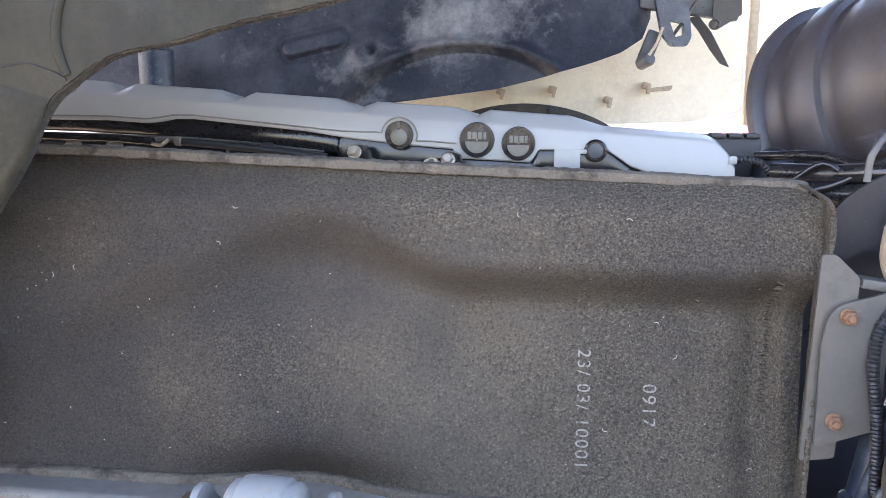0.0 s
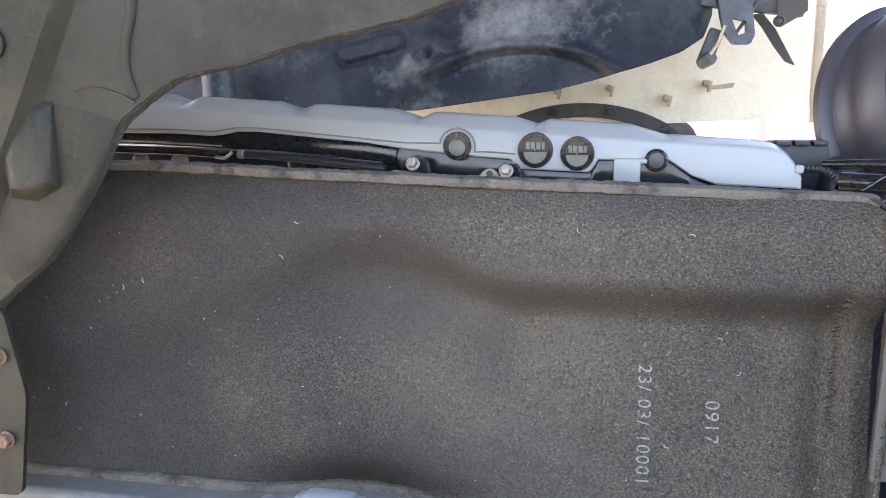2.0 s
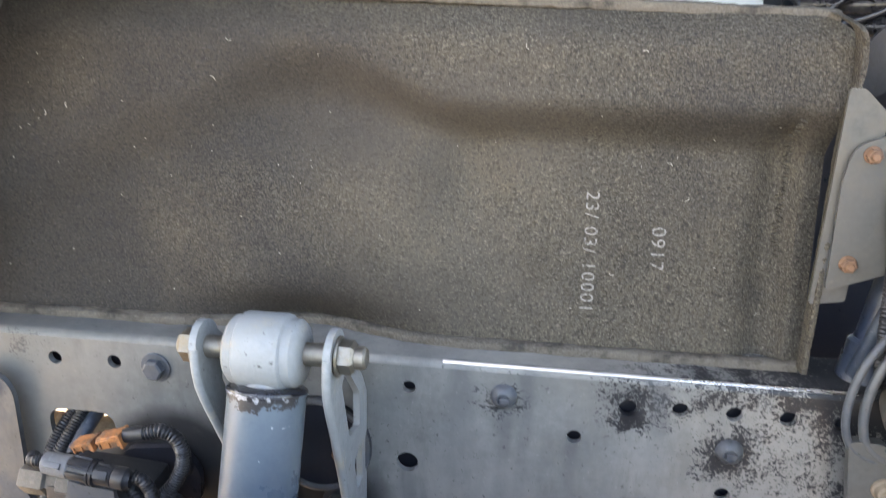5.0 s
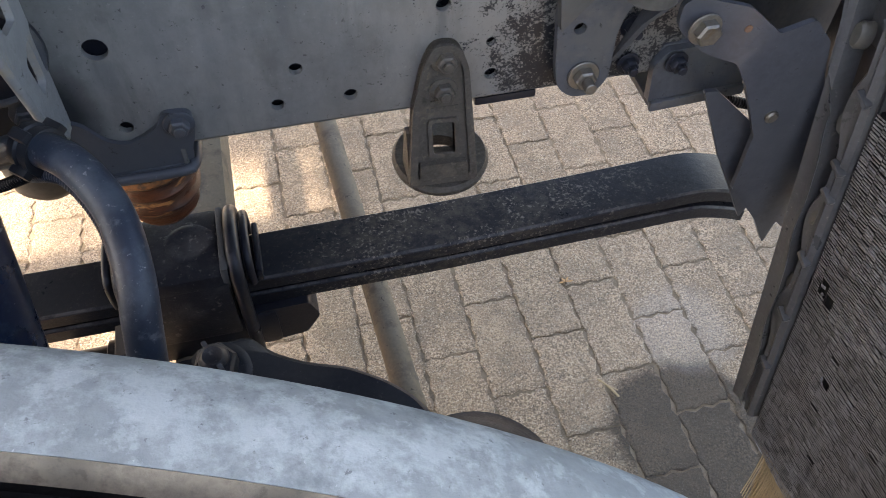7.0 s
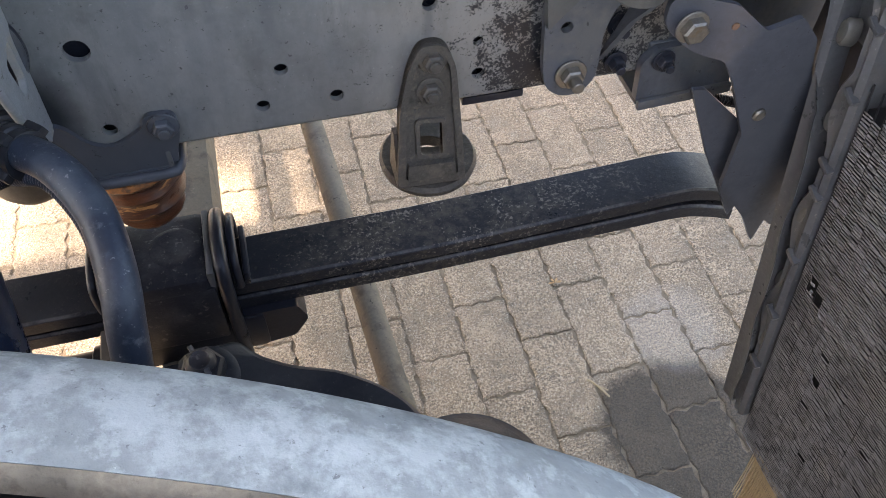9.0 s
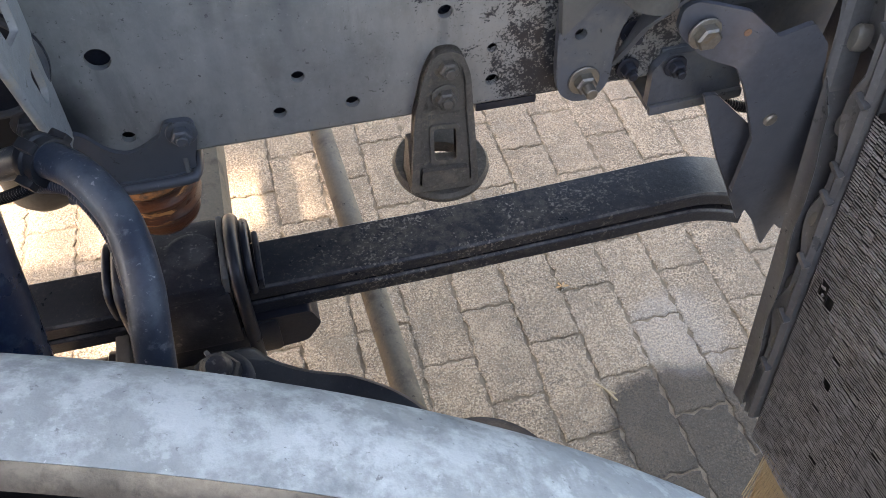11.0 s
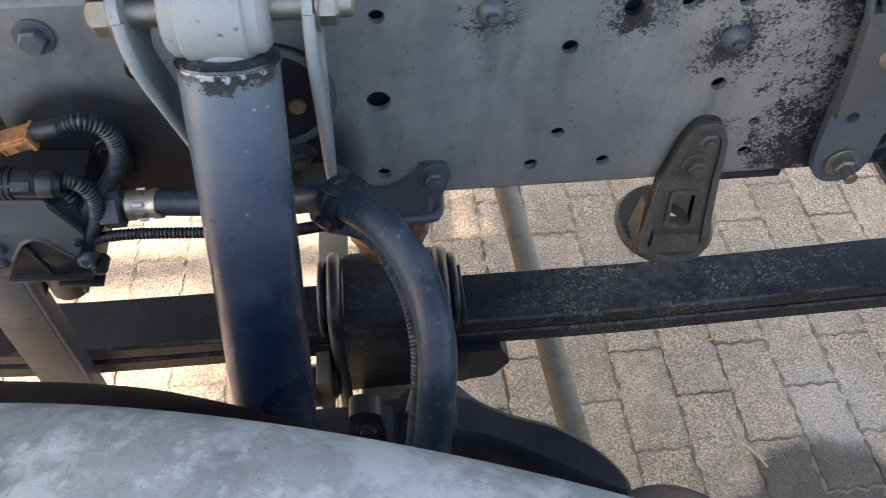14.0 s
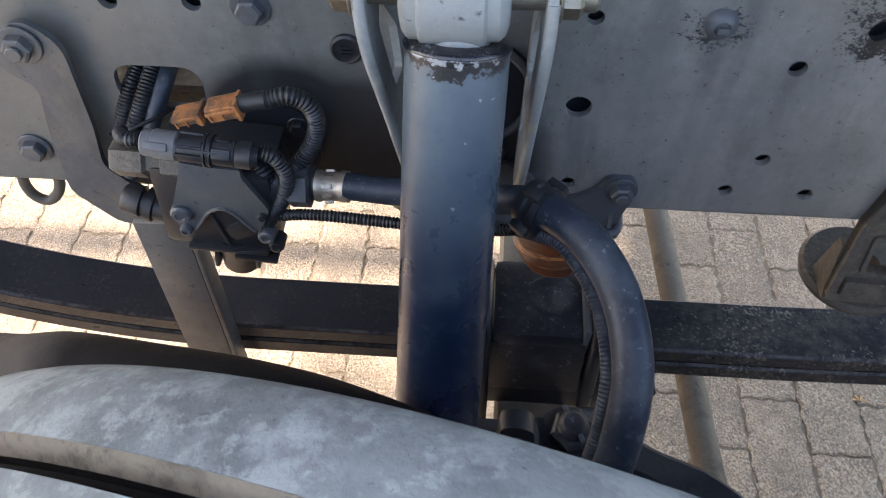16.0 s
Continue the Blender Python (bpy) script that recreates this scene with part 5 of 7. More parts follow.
for p in ((0.406, 0.970, 0.918), (0.461, 0.957, 0.920), (0.398, 0.965, 0.974)):
    bolt(front, p, OUT, "black_steel", r=0.010, h=0.010, stud=0.008)
hanger = thing("spring_hanger_plate", "grey steel plate hanging over the front end of the leaf spring", "bracket")
bm = bmesh.new()
add_plate(bm, rounded([(0.425, 1.030, 0.02), (0.436, 1.040), (0.487, 1.035), (0.527, 1.001), (0.565, 1.012), (0.594, 0.980), (0.607, 0.931), (0.638, 0.862), (0.660, 0.760), (0.672, 0.665), (0.656, 0.653), (0.641, 0.669), (0.635, 0.625), (0.604, 0.683), (0.547, 0.758), (0.546, 0.851), (0.509, 0.933), (0.490, 0.965), (0.455, 0.972, 0.02), (0.424, 1.0, 0.02)], 0.005), 0.007, facing(0.89), [circle(0.558, 0.880, 0.006)])
for v in bm.verts:
    v.co.y += max(0, 0.50 - v.co.x) * 0.45
part("plate", bm, "hanger_paint", hanger)
bolt(hanger, (0.447, 0.902, 1.007), OUT, "zinc", label="large bright bolt", r=0.0145, h=0.012, washer=1.3)
bm = bmesh.new()
add_plate(bm, rounded([(0.478, 0.910), (0.495, 0.908), (0.560, 0.845), (0.62, 0.72), (0.60, 0.66), (0.556, 0.745), (0.530, 0.793)], 0.004), 0.006, facing(0.915))
part("rear_tongue", bm, "hanger_paint", hanger)
bm = bmesh.new()
add_tube(bm, [(0.555, 0.985, 0.826), (0.590, 0.98, 0.812), (0.640, 0.98, 0.796)], 0.0075, 12, ribs=0.0016, pitch=0.0045)
part("conduit", bm, "plastic", hanger)
bm = bmesh.new()
ring = [(0.482 + (0.018 + 0.0025 * math.sin(5 * a)) * math.cos(a), 1.002 + (0.017 + 0.0015 * math.sin(7 * a)) * math.sin(a)) for a in np.linspace(0, 2 * math.pi, 30)[:-1]]
add_plate(bm, ring, 0.0025, facing(0.8865), [circle(0.489, 1.010, 0.0045)])
for v in bm.verts:
    v.co.y += max(0, 0.50 - v.co.x) * 0.45
patch = part("weld_patch", bm, "hanger_paint", hanger, "dusty welded patch with a rusty hole")
bm = bmesh.new()
add_lathe(bm, (0.489, 0.888, 1.010), OUT, [(0, 0.0045), (0.001, 0.0042), (0.001, 0.001)], 16)
part("rust_plug", bm, "rust", patch)
bm = bmesh.new()
add_lathe(bm, (0.558, 0.883, 0.880), OUT, [(0, 0.0085), (0.003, 0.0085), (0.005, 0.006), (0.005, 0.001)], 18)
part("rivet", bm, "zinc", hanger)

# ---- cooler at the front ----
cooler = thing("radiator", "black radiator core with dense fins in a dark steel frame", "radiator")
RX = 0.62


def core_y(z):
    return 0.706 + (z - 0.32) * 0.16


bm = bmesh.new()
vs = [bm.verts.new((x, core_y(z) - d, z)) for x in (RX + 0.006, RX + 0.05) for d, z in ((0, 0.36), (0.62, 0.36), (0.62, 0.975), (0.04, 0.975), (0, 0.94))]
bm.faces.new(vs[:5])
bm.faces.new(vs[5:][::-1])
for q in range(5):
    bm.faces.new((vs[q], vs[(q + 1) % 5], vs[5 + (q + 1) % 5], vs[5 + q]))
core = part("core", bm, "radiator", cooler, smooth=False)
rf = random.Random(12)
TORN = ((0.745, 0.705, 0.012), (0.728, 0.697, 0.008), (0.67, 0.60, 0.008))     # places where the fins are knocked out
bm = bmesh.new()
for k in range(150):
    z = 0.362 + 0.61 * k / 149
    n = 40
    for q in range(n):
        d0 = 0.62 * q / n
        if rf.random() < 0.004 or any(math.hypot(core_y(z) - d0 - 0.008 - a, z - b) < r for a, b, r in TORN):
            continue
        bent = rf.uniform(-0.0008, 0.0008)
        y0, y1 = core_y(z) - d0 - 0.0004, core_y(z) - d0 - 0.0152
        if z > 0.94 and d0 < 0.03:
            continue
        tilt = 0.0013 + rf.uniform(-0.0010, 0.0010)
        vs = [bm.verts.new(p) for p in ((RX, y0, z + bent), (RX, y1, z + tilt + bent), (RX + 0.0010, y1, z + tilt - 0.0003), (RX + 0.0010, y0, z - 0.0003))]
        bm.faces.new(vs)
        vs2 = [bm.verts.new(p) for p in ((RX, y0, z + bent), (RX, y1, z + tilt + bent), (RX + 0.0006, y1, z + tilt + bent - 0.0026), (RX + 0.0006, y0, z + bent - 0.0026))]
        bm.faces.new(vs2)
tagged(part("fin", bm, "radiator_fin", core, "dense dusty fins with painted glints", smooth=False), kind="stuff")
for y, z, a in ((0.752, 0.716, 20), (0.738, 0.700, 70), (0.716, 0.692, 40), (0.700, 0.690, 10), (0.672, 0.606, 55), (0.680, 0.598, 100)):
    bm = bmesh.new()
    ca, sa = math.cos(radians(a)), math.sin(radians(a))
    rib = [(RX - 0.002, y, z), (RX - 0.007, y - 0.007 * ca, z + 0.006 * sa), (RX - 0.010, y - 0.012 * ca, z + 0.004 * sa), (RX - 0.006, y - 0.016 * ca, z - 0.003 * sa)]
    prev = None
    for p in spline(rib, 0.002):
        ring = [bm.verts.new(p + Vector((0, sa * w, ca * w)) + Vector((o, 0, 0))) for w, o in ((-0.0022, 0), (0.0022, 0), (0.0022, 0.0004), (-0.0022, 0.0004))]
        if prev:
            for i in range(4):
                bm.faces.new((prev[i], prev[(i + 1) % 4], ring[(i + 1) % 4], ring[i]))
        prev = ring
    part("torn_fin", bm, "radiator_fin", core)
bm = bmesh.new()
for k in range(41):
    d0 = 0.62 * k / 40
    for z0, z1 in ((0.36, 0.66), (0.665, 0.97)):
        a, b = core_y(z0) - d0, core_y(z1) - d0
        add_cyl(bm, (RX + 0.002, a, z0), (RX + 0.002 + rf.uniform(-0.001, 0.001), b, z1), 0.0013, 5)
tagged(part("flat_tube", bm, "radiator", core, smooth=False), kind="stuff")


def add_strip(bm, inner, outer, z0, z1, x0, x1, n=60, lip=0.006):
    prev = None
    for k in range(n + 1):
        z = z0 + (z1 - z0) * k / n
        a, b = inner(z), outer(z)
        ring = [bm.verts.new(p) for p in ((x0 + lip, a, z), (x0, a + lip, z), (x0 + 0.5 * lip, (a + b) / 2, z), (x0, b - lip, z), (x0 + lip, b, z), (x1, b, z), (x1, a, z))]
        if prev:
            for i in range(7):
                bm.faces.new((prev[i], prev[(i + 1) % 7], ring[(i + 1) % 7], ring[i]))
        else:
            bm.faces.new(ring)
        prev = ring
    bm.faces.new(prev[::-1])


def wave(z, k):
    return 0.010 * max(-0.4, math.sin((z - 0.42) * 2 * math.pi / 0.155 + k))


bm = bmesh.new()
add_strip(bm, lambda z: core_y(z) + 0.004, lambda z: core_y(z) + 0.030 + wave(z, 0), 0.40, 1.20, RX - 0.012, RX + 0.04)
part("side_tank", bm, "tank_grey", cooler)
bm = bmesh.new()
add_strip(bm, lambda z: core_y(z) + 0.040 + (z - 0.4) * 0.04, lambda z: 0.745 + (z - 0.415) * 0.207 + 0.030 * min(1, max(0, (z - 0.91) / 0.04)) + 0.4 * wave(z, 1.2), 0.41, 1.22, RX - 0.02, RX + 0.012)
part("frame_rail", bm, "tank_grey", cooler)
bm = bmesh.new()
add_strip(bm, lambda z: core_y(z) + 0.024, lambda z: core_y(z) + 0.06 + (z - 0.4) * 0.06, 0.40, 1.22, RX + 0.025, RX + 0.04)
part("cowl", bm, "black_steel", cooler)
for y, z in ((0.870, 0.992), (0.831, 0.902), (0.804, 0.774), (0.783, 0.665), (0.760, 0.56)):
    bm = bmesh.new()
    add_lathe(bm, (RX + 0.006, y, z), (-1, 0.12, 0.1), [(0, 0.010), (0.012, 0.010), (0.016, 0.008), (0.017, 0.004)], 18)
    for v in bm.verts:
        v.co.z = z + (v.co.z - z) * 1.7
    part("lug", bm, "bracket_grey", cooler, "dusty grey rubber lug")
for k, z in enumerate((1.03, 0.95, 0.86, 0.82, 0.72, 0.62, 0.52)):
    bm = bmesh.new()
    add_box(bm, (RX - 0.012, core_y(z) + 0.012, z), (0.010, 0.022, 0.007), rot=(18, 0, 0), bevel=0.002)
    part("tab", bm, "tank_grey", cooler)
bm = bmesh.new()
add_box(bm, (RX + 0.06, 0.55, 1.08), (0.10, 0.75, 0.20), bevel=0.01)
part("top_tank", bm, "tank_grey", cooler)
bm = bmesh.new()
add_box(bm, (RX + 0.10, 0.90, 0.98), (0.10, 0.16, 0.50), bevel=0.01)
part("support", bm, "black_steel", cooler)
net = thing("insect_net", "torn tan insect net hanging under the radiator core", "net")
bm = bmesh.new()
n = 44
for k in range(n):
    a = 0.06 + 0.27 * k / (n - 1)
    add_tube(bm, [(RX + 0.004, core_y(0.37) + 0.01 - a * 0.75, 0.372), (RX + 0.002, core_y(0.31) + 0.012 - a * 0.75 + 0.002 * math.sin(k), 0.31), (RX, core_y(0.24) + 0.02 - a * 0.78, 0.235)], 0.0009, 4, step=0.03)
for k in range(34):
    z = 0.235 + 0.137 * k / 33
    add_tube(bm, [(RX + 0.003, core_y(z) - 0.04, z), (RX + 0.001, core_y(z) - 0.13, z + 0.002 * math.sin(k)), (RX + 0.003, core_y(z) - 0.24, z - 0.003)], 0.0009, 4, step=0.05)
part("mesh", bm, "net", net)
bm = bmesh.new()
add_plate(bm, [(core_y(0.37) - 0.27, 0.225), (core_y(0.23) - 0.03, 0.225), (core_y(0.37) - 0.03, 0.375), (core_y(0.37) - 0.27, 0.375)], 0.003, across(RX + 0.014))
part("backing", bm, "dusty_tan", net)

# ---- bump stop bracket with round plate ----
stop = thing("axle_stop", "cast steel stop bracket with a round foot bolted to the rail", "bracket")
bm = bmesh.new()
add_lathe(bm, (0.188, 1.0, 0.774), (0, -0.06, 1), [(0, 0.030), (0, 0.050), (0.004, 0.060), (0.012, 0.062), (0.018, 0.058), (0.018, 0.030), (0, 0.030)], 40, caps=False)
part("foot", bm, "cast", stop)
STOP = [(0.137, 0.798), (0.222, 0.794), (0.216, 0.90), (0.210, 0.958, 0.03), (0.198, 0.986, 0.022), (0.171, 0.988, 0.022), (0.158, 0.960, 0.03), (0.146, 0.90)]
INSET = [(0.147, 0.806), (0.213, 0.803), (0.208, 0.90), (0.204, 0.955, 0.03), (0.194, 0.980, 0.018), (0.175, 0.981, 0.018), (0.164, 0.957, 0.03), (0.154, 0.90)]


def stop_part(name, outline, thick, holes=(), label=""):
    """A layer of the stop bracket, leaning outwards below the rail."""
    bm = bmesh.new()
    add_plate(bm, outline, thick, facing(WEB), holes)
    for v in bm.verts:
        v.co.y -= max(0, 0.90 - v.co.z) * 0.16
    return part(name, bm, "cast", stop, label)


window = rounded([(0.168, 0.839), (0.195, 0.836), (0.195, 0.880), (0.168, 0.883)], 0.005)
stop_part("plate", rounded(STOP, 0.010), 0.010, [window])
stop_part("rim", rounded(STOP, 0.010), 0.0145, [rounded(INSET, 0.008)])
stop_part("window_rim", rounded([(0.163, 0.834), (0.200, 0.831), (0.200, 0.885), (0.163, 0.888)], 0.008), 0.0135, [window])
stop_part("toe", rounded([(0.150, 0.808), (0.210, 0.806), (0.208, 0.826), (0.152, 0.829)], 0.003), 0.0180)
for x in (0.1385, 0.2135):
    bm = bmesh.new()
    add_plate(bm, [(0.964, 0.866), (0.950, 0.790), (0.996, 0.790), (0.976, 0.866)], 0.007, across(x))
    part("side_rib", bm, "cast", stop)
for z, n in ((0.908, 6), (0.898, 8)):
    for k in range(n):
        bm = bmesh.new()
        add_box(bm, (0.181 + (k - (n - 1) / 2) * 0.0048, WEB - 0.0105 - max(0, 0.90 - z) * 0.16, z), (0.0034, 0.0015, 0.006))
        part("cast_mark", bm, "cast", stop)
for x, z in ((0.1845, 0.9665), (0.182, 0.926)):
    bolt(stop, (x, WEB - 0.0105, z), OUT, "cast", r=0.0118, h=0.010, stud=0.004, washer=1.38)

# ---- orange bump rubber and its bracket ----
rubber = thing("bump_rubber", "weathered orange-brown bump rubber under a steel cup on the rail", "bump stop")
bm = bmesh.new()
add_lathe(bm, (-0.160, 1.012, 0.866), (0.03, 0.02, -1), [(0, 0.050), (0.006, 0.056), (0.014, 0.056), (0.018, 0.051), (0.024, 0.0485), (0.030, 0.050), (0.036, 0.053), (0.041, 0.052), (0.046, 0.0465), (0.052, 0.0455), (0.058, 0.048), (0.064, 0.0505), (0.070, 0.048), (0.076, 0.044), (0.088, 0.043), (0.098, 0.038), (0.106, 0.027), (0.108, 0.004)], 44)
for v in bm.verts:
    v.co += Vector((noise.noise(v.co * 55), noise.noise(v.co * 55 + Vector((5, 2, 9))), noise.noise(v.co * 40 + Vector((1, 7, 3))))) * 0.0016
part("rubber", bm, "bump_orange", rubber)
bm = bmesh.new()
add_lathe(bm, (-0.160, 1.012, 0.8635), (0.03, 0.02, -1), [(0, 0.050), (0.001, 0.0562), (0.005, 0.0580), (0.0085, 0.0575), (0.0105, 0.054), (0.011, 0.050)], 44)
part("rim", bm, "orange", rubber, "pale orange rim")
bm = bmesh.new()
add_plate(bm, rounded([(-0.245, 0.868), (-0.102, 0.866), (-0.099, 0.892), (-0.0905, 0.917, 0.012), (-0.0895, 0.946, 0.012), (-0.1205, 0.947, 0.012), (-0.1265, 0.931), (-0.146, 0.918, 0.02), (-0.164, 0.911, 0.02), (-0.183, 0.920, 0.02), (-0.200, 0.945), (-0.225, 0.960), (-0.245, 0.955)], 0.006), 0.006, facing(WEB - 0.001))
part("bracket", bm, "hanger_paint", rubber)
bm = bmesh.new()
add_box(bm, (-0.170, 1.012, 0.870), (0.136, 0.110, 0.008), bevel=0.003)
part("cup", bm, "hanger_paint", rubber)
bm = bmesh.new()
add_tube(bm, [(-0.238, 0.960, 0.868), (-0.17, 0.9585, 0.869), (-0.113, 0.9585, 0.870), (-0.102, 0.964, 0.872), (-0.099, 0.985, 0.873), (-0.099, 1.06, 0.873)], 0.0062, 14)
part("rolled_lip", bm, "hanger_paint", rubber)
bm = bmesh.new()
add_plate(bm, [(0.9715, 0.872), (0.962, 0.872), (0.9640, 0.885), (0.9715, 0.912)], 0.005, across(-0.112))
part("gusset", bm, "frame", rubber)
bolt(rubber, (-0.105, WEB - 0.007, 0.931), OUT, "frame", r=0.0115, h=0.010, stud=0.004)

# ---- leaf spring, seat, U-bolts, axle ----
spring = thing("leaf_spring", "black two-leaf steel spring with dusty scratched top", "leaf spring")


def leaf_z(x):
    return 0.6425 + 0.055 * max(0, (-0.55 - x)) ** 2 / 0.10 * 0.8 + 0.017 * min(1, max(0, (x - 0.15) / 0.40)) ** 1.3


SPR_Y0, SPR_Y1 = 0.966, 1.050
for k, (x0, x1, dz, th) in enumerate(((-1.7, 0.70, 0.0, 0.026), (-1.7, 0.66, -0.031, 0.027))):
    bm = bmesh.new()
    prev = None
    for i in range(121):
        x = x0 + (x1 - x0) * i / 120
        z = leaf_z(x) + dz - (0.0 if k == 0 else 0.006 * max(0, (x - 0.3) / 0.36))
        drop = 1.0 * max(0, x - 0.57) ** 1.5
        z -= drop
        t = th
        e = 0.0035
        ring = [bm.verts.new((x, y, zz)) for y, zz in ((SPR_Y0 + e, z), (SPR_Y1 - e, z), (SPR_Y1, z - e), (SPR_Y1, z - t + e), (SPR_Y1 - e, z - t), (SPR_Y0 + e, z - t), (SPR_Y0, z - t + e), (SPR_Y0, z - e))]
        if prev:
            for q in range(8):
                bm.faces.new((prev[q], prev[(q + 1) % 8], ring[(q + 1) % 8], ring[q]))
        else:
            bm.faces.new(ring)
        prev = ring
    bm.faces.new(prev[::-1])
    part("leaf", bm, "spring", spring)
seat = thing("spring_clamp", "black steel clamp block on the leaf spring over the axle", "clamp")
bm = bmesh.new()
add_box(bm, (-0.168, 1.008, 0.666), (0.118, 0.122, 0.042), bevel=0.012)
part("top_pad", bm, "clamp", seat)
bm = bmesh.new()
add_lathe(bm, (-0.150, 1.012, 0.6865), (0, 0, 1), [(0, 0.034), (0.0010, 0.032), (0.0014, 0.026), (0.0008, 0.022), (0.0008, 0.001)], 28)
part("locating_boss", bm, "clamp", seat)
bm = bmesh.new()
add_box(bm, (-0.1085, 1.006, 0.672), (0.010, 0.112, 0.046), rot=(0, 4, 0), bevel=0.004)
part("end_rib", bm, "frame", seat, "dusty worn end rib")
bm = bmesh.new()
add_box(bm, (-0.168, 0.9545, 0.612), (0.124, 0.016, 0.112), bevel=0.005)
part("front_cheek", bm, "clamp", seat)
bm = bmesh.new()
add_box(bm, (-0.155, 1.008, 0.545), (0.20, 0.115, 0.075), bevel=0.010)
part("lower_pad", bm, "black_steel", seat)
bm = bmesh.new()
add_plate(bm, rounded([(-0.10, 0.505), (-0.02, 0.515), (0.003, 0.552), (-0.01, 0.585), (-0.10, 0.585)], 0.008), 0.10, facing(1.055))
part("nose", bm, "black_steel", seat)
for x in (-0.236, -0.093):
    bm = bmesh.new()
    add_tube(bm, [(x, 0.950, 0.42), (x, 0.950, 0.60), (x, 0.951, 0.668), (x, 0.966, 0.694), (x, 1.008, 0.702), (x, 1.048, 0.694), (x, 1.066, 0.668), (x, 1.068, 0.60), (x, 1.068, 0.45)], 0.0095, 16)
    part("u_bolt", bm, "black_steel", seat)
for x in (-0.2525, -0.0765):
    bm = bmesh.new()
    add_tube(bm, [(x, 0.966, 0.640), (x, 0.963, 0.665), (x, 0.970, 0.688), (x, 1.008, 0.697), (x, 1.046, 0.690), (x, 1.056, 0.665), (x, 1.054, 0.640)], 0.0058, 14)
    part("clip_loop", bm, "black_steel", seat, "slim black steel clip on the spring")
bm = bmesh.new()
add_box(bm, (-0.066, 1.008, 0.652), (0.008, 0.088, 0.022), bevel=0.003)
part("edge_strip", bm, "black_steel", seat)
axle = thing("front_axle", "dusty brown forged front axle beam", "axle")
bm = bmesh.new()
add_box(bm, (-0.165, 1.5, 0.46), (0.10, 1.7, 0.11), bevel=0.02)
part("beam", bm, "tie_rod", axle)
bm = bmesh.new()
add_lathe(bm, (-0.165, 0.80, 0.38), (0, 0, 1), [(0, 0.05), (0.03, 0.065), (0.25, 0.065), (0.28, 0.05)], 28)
part("kingpin_boss", bm, "black_steel", axle)
arm = thing("steering_lever", "black forged steering lever bolted at the wheel hub", "steering lever")
ARM = [(-0.178, 0.832, 0.03), (-0.158, 0.876, 0.03), (-0.088, 0.884, 0.02), (-0.066, 0.855), (-0.026, 0.829, 0.03), (0.036, 0.807, 0.03), (0.076, 0.790, 0.03), (0.106, 0.768, 0.03), (0.124, 0.740, 0.03), (0.112, 0.716, 0.02), (0.075, 0.724, 0.03), (0.03, 0.740, 0.03), (-0.003, 0.756), (-0.051, 0.786), (-0.10, 0.798), (-0.150, 0.788, 0.03)]
bm = bmesh.new()
line = rounded(ARM, 0.02, 4)
rings = []
for inset, z in ((0.006, 0.545), (0.0, 0.556), (0.0, 0.630), (0.0035, 0.641), (0.011, 0.648)):
    ring = []
    for i, p in enumerate(line):
        d = (line[(i + 1) % len(line)] - line[i - 1]).normalized()
        q = p + Vector((d.y, -d.x)) * (inset)
        ring.append(bm.verts.new((q.x, q.y, z - 0.75 * max(0, q.x - 0.02) ** 1.2 + 0.03 * max(0, -0.09 - q.x))))
    rings.append(ring)
for u, v in zip(rings, rings[1:]):
    for i in range(len(u)):
        bm.faces.new((u[i], u[(i + 1) % len(u)], v[(i + 1) % len(u)], v[i]))
bm.faces.new(rings[0][::-1])
bm.faces.new(rings[-1])
part("arm", bm, "arm_black", arm)
bm = bmesh.new()
add_lathe(bm, (-0.129, 0.829, 0.648), (0.03, -0.12, 1), [(-0.004, 0.040), (0.006, 0.040), (0.009, 0.036), (0.010, 0.030)], 36)
part("boss", bm, "arm_black", arm)
bm = bmesh.new()
add_lathe(bm, (-0.129, 0.828, 0.657), (0.03, -0.12, 1), [(0, 0.027), (0.024, 0.027), (0.028, 0.023)], 6)
add_lathe(bm, (-0.129, 0.828, 0.681), (0.03, -0.12, 1), [(0, 0.019), (0.004, 0.019), (0.010, 0.017), (0.014, 0.012), (0.012, 0.008), (0.012, 0.001)], 24)
part("nut", bm, "clamp", arm, "black castle nut on its thread")
bm = bmesh.new()
add_box(bm, (-0.129, 0.828, 0.690), (0.006, 0.050, 0.004), rot=(0, 0, 25), bevel=0.0015)
part("split_pin", bm, "frame", arm)
bm = bmesh.new()
add_lathe(bm, (0.135, 0.69, 0.50), (0.1, 0, 1), [(0, 0.03), (0.02, 0.042), (0.06, 0.045), (0.085, 0.038), (0.10, 0.02), (0.104, 0.003)], 28)
part("ball_joint", bm, "arm_black", arm)
chamber = thing("brake_chamber", "black round brake chamber behind the front tyre", "brake chamber")
bm = bmesh.new()
add_lathe(bm, (0.142, 0.640, 0.50), (0.10, -0.20, 1), [(0, 0.060), (0.02, 0.092), (0.06, 0.102), (0.066, 0.112), (0.080, 0.112), (0.086, 0.103), (0.115, 0.088), (0.133, 0.056), (0.138, 0.01)], 48)
part("shell", bm, "arm_black", chamber)
bm = bmesh.new()
add_lathe(bm, (0.1485, 0.627, 0.564), (0.10, -0.20, 1), [(0, 0.1125), (0.002, 0.1145), (0.006, 0.1145), (0.008, 0.1125)], 48, caps=False)
part("clamp_band", bm, "black_steel", chamber)
knuckle = thing("steering_knuckle", "black steering knuckle with a bush and bracket behind the tyre", "steering knuckle")
bm = bmesh.new()
add_box(bm, (-0.285, 0.795, 0.640), (0.24, 0.075, 0.105), bevel=0.018)
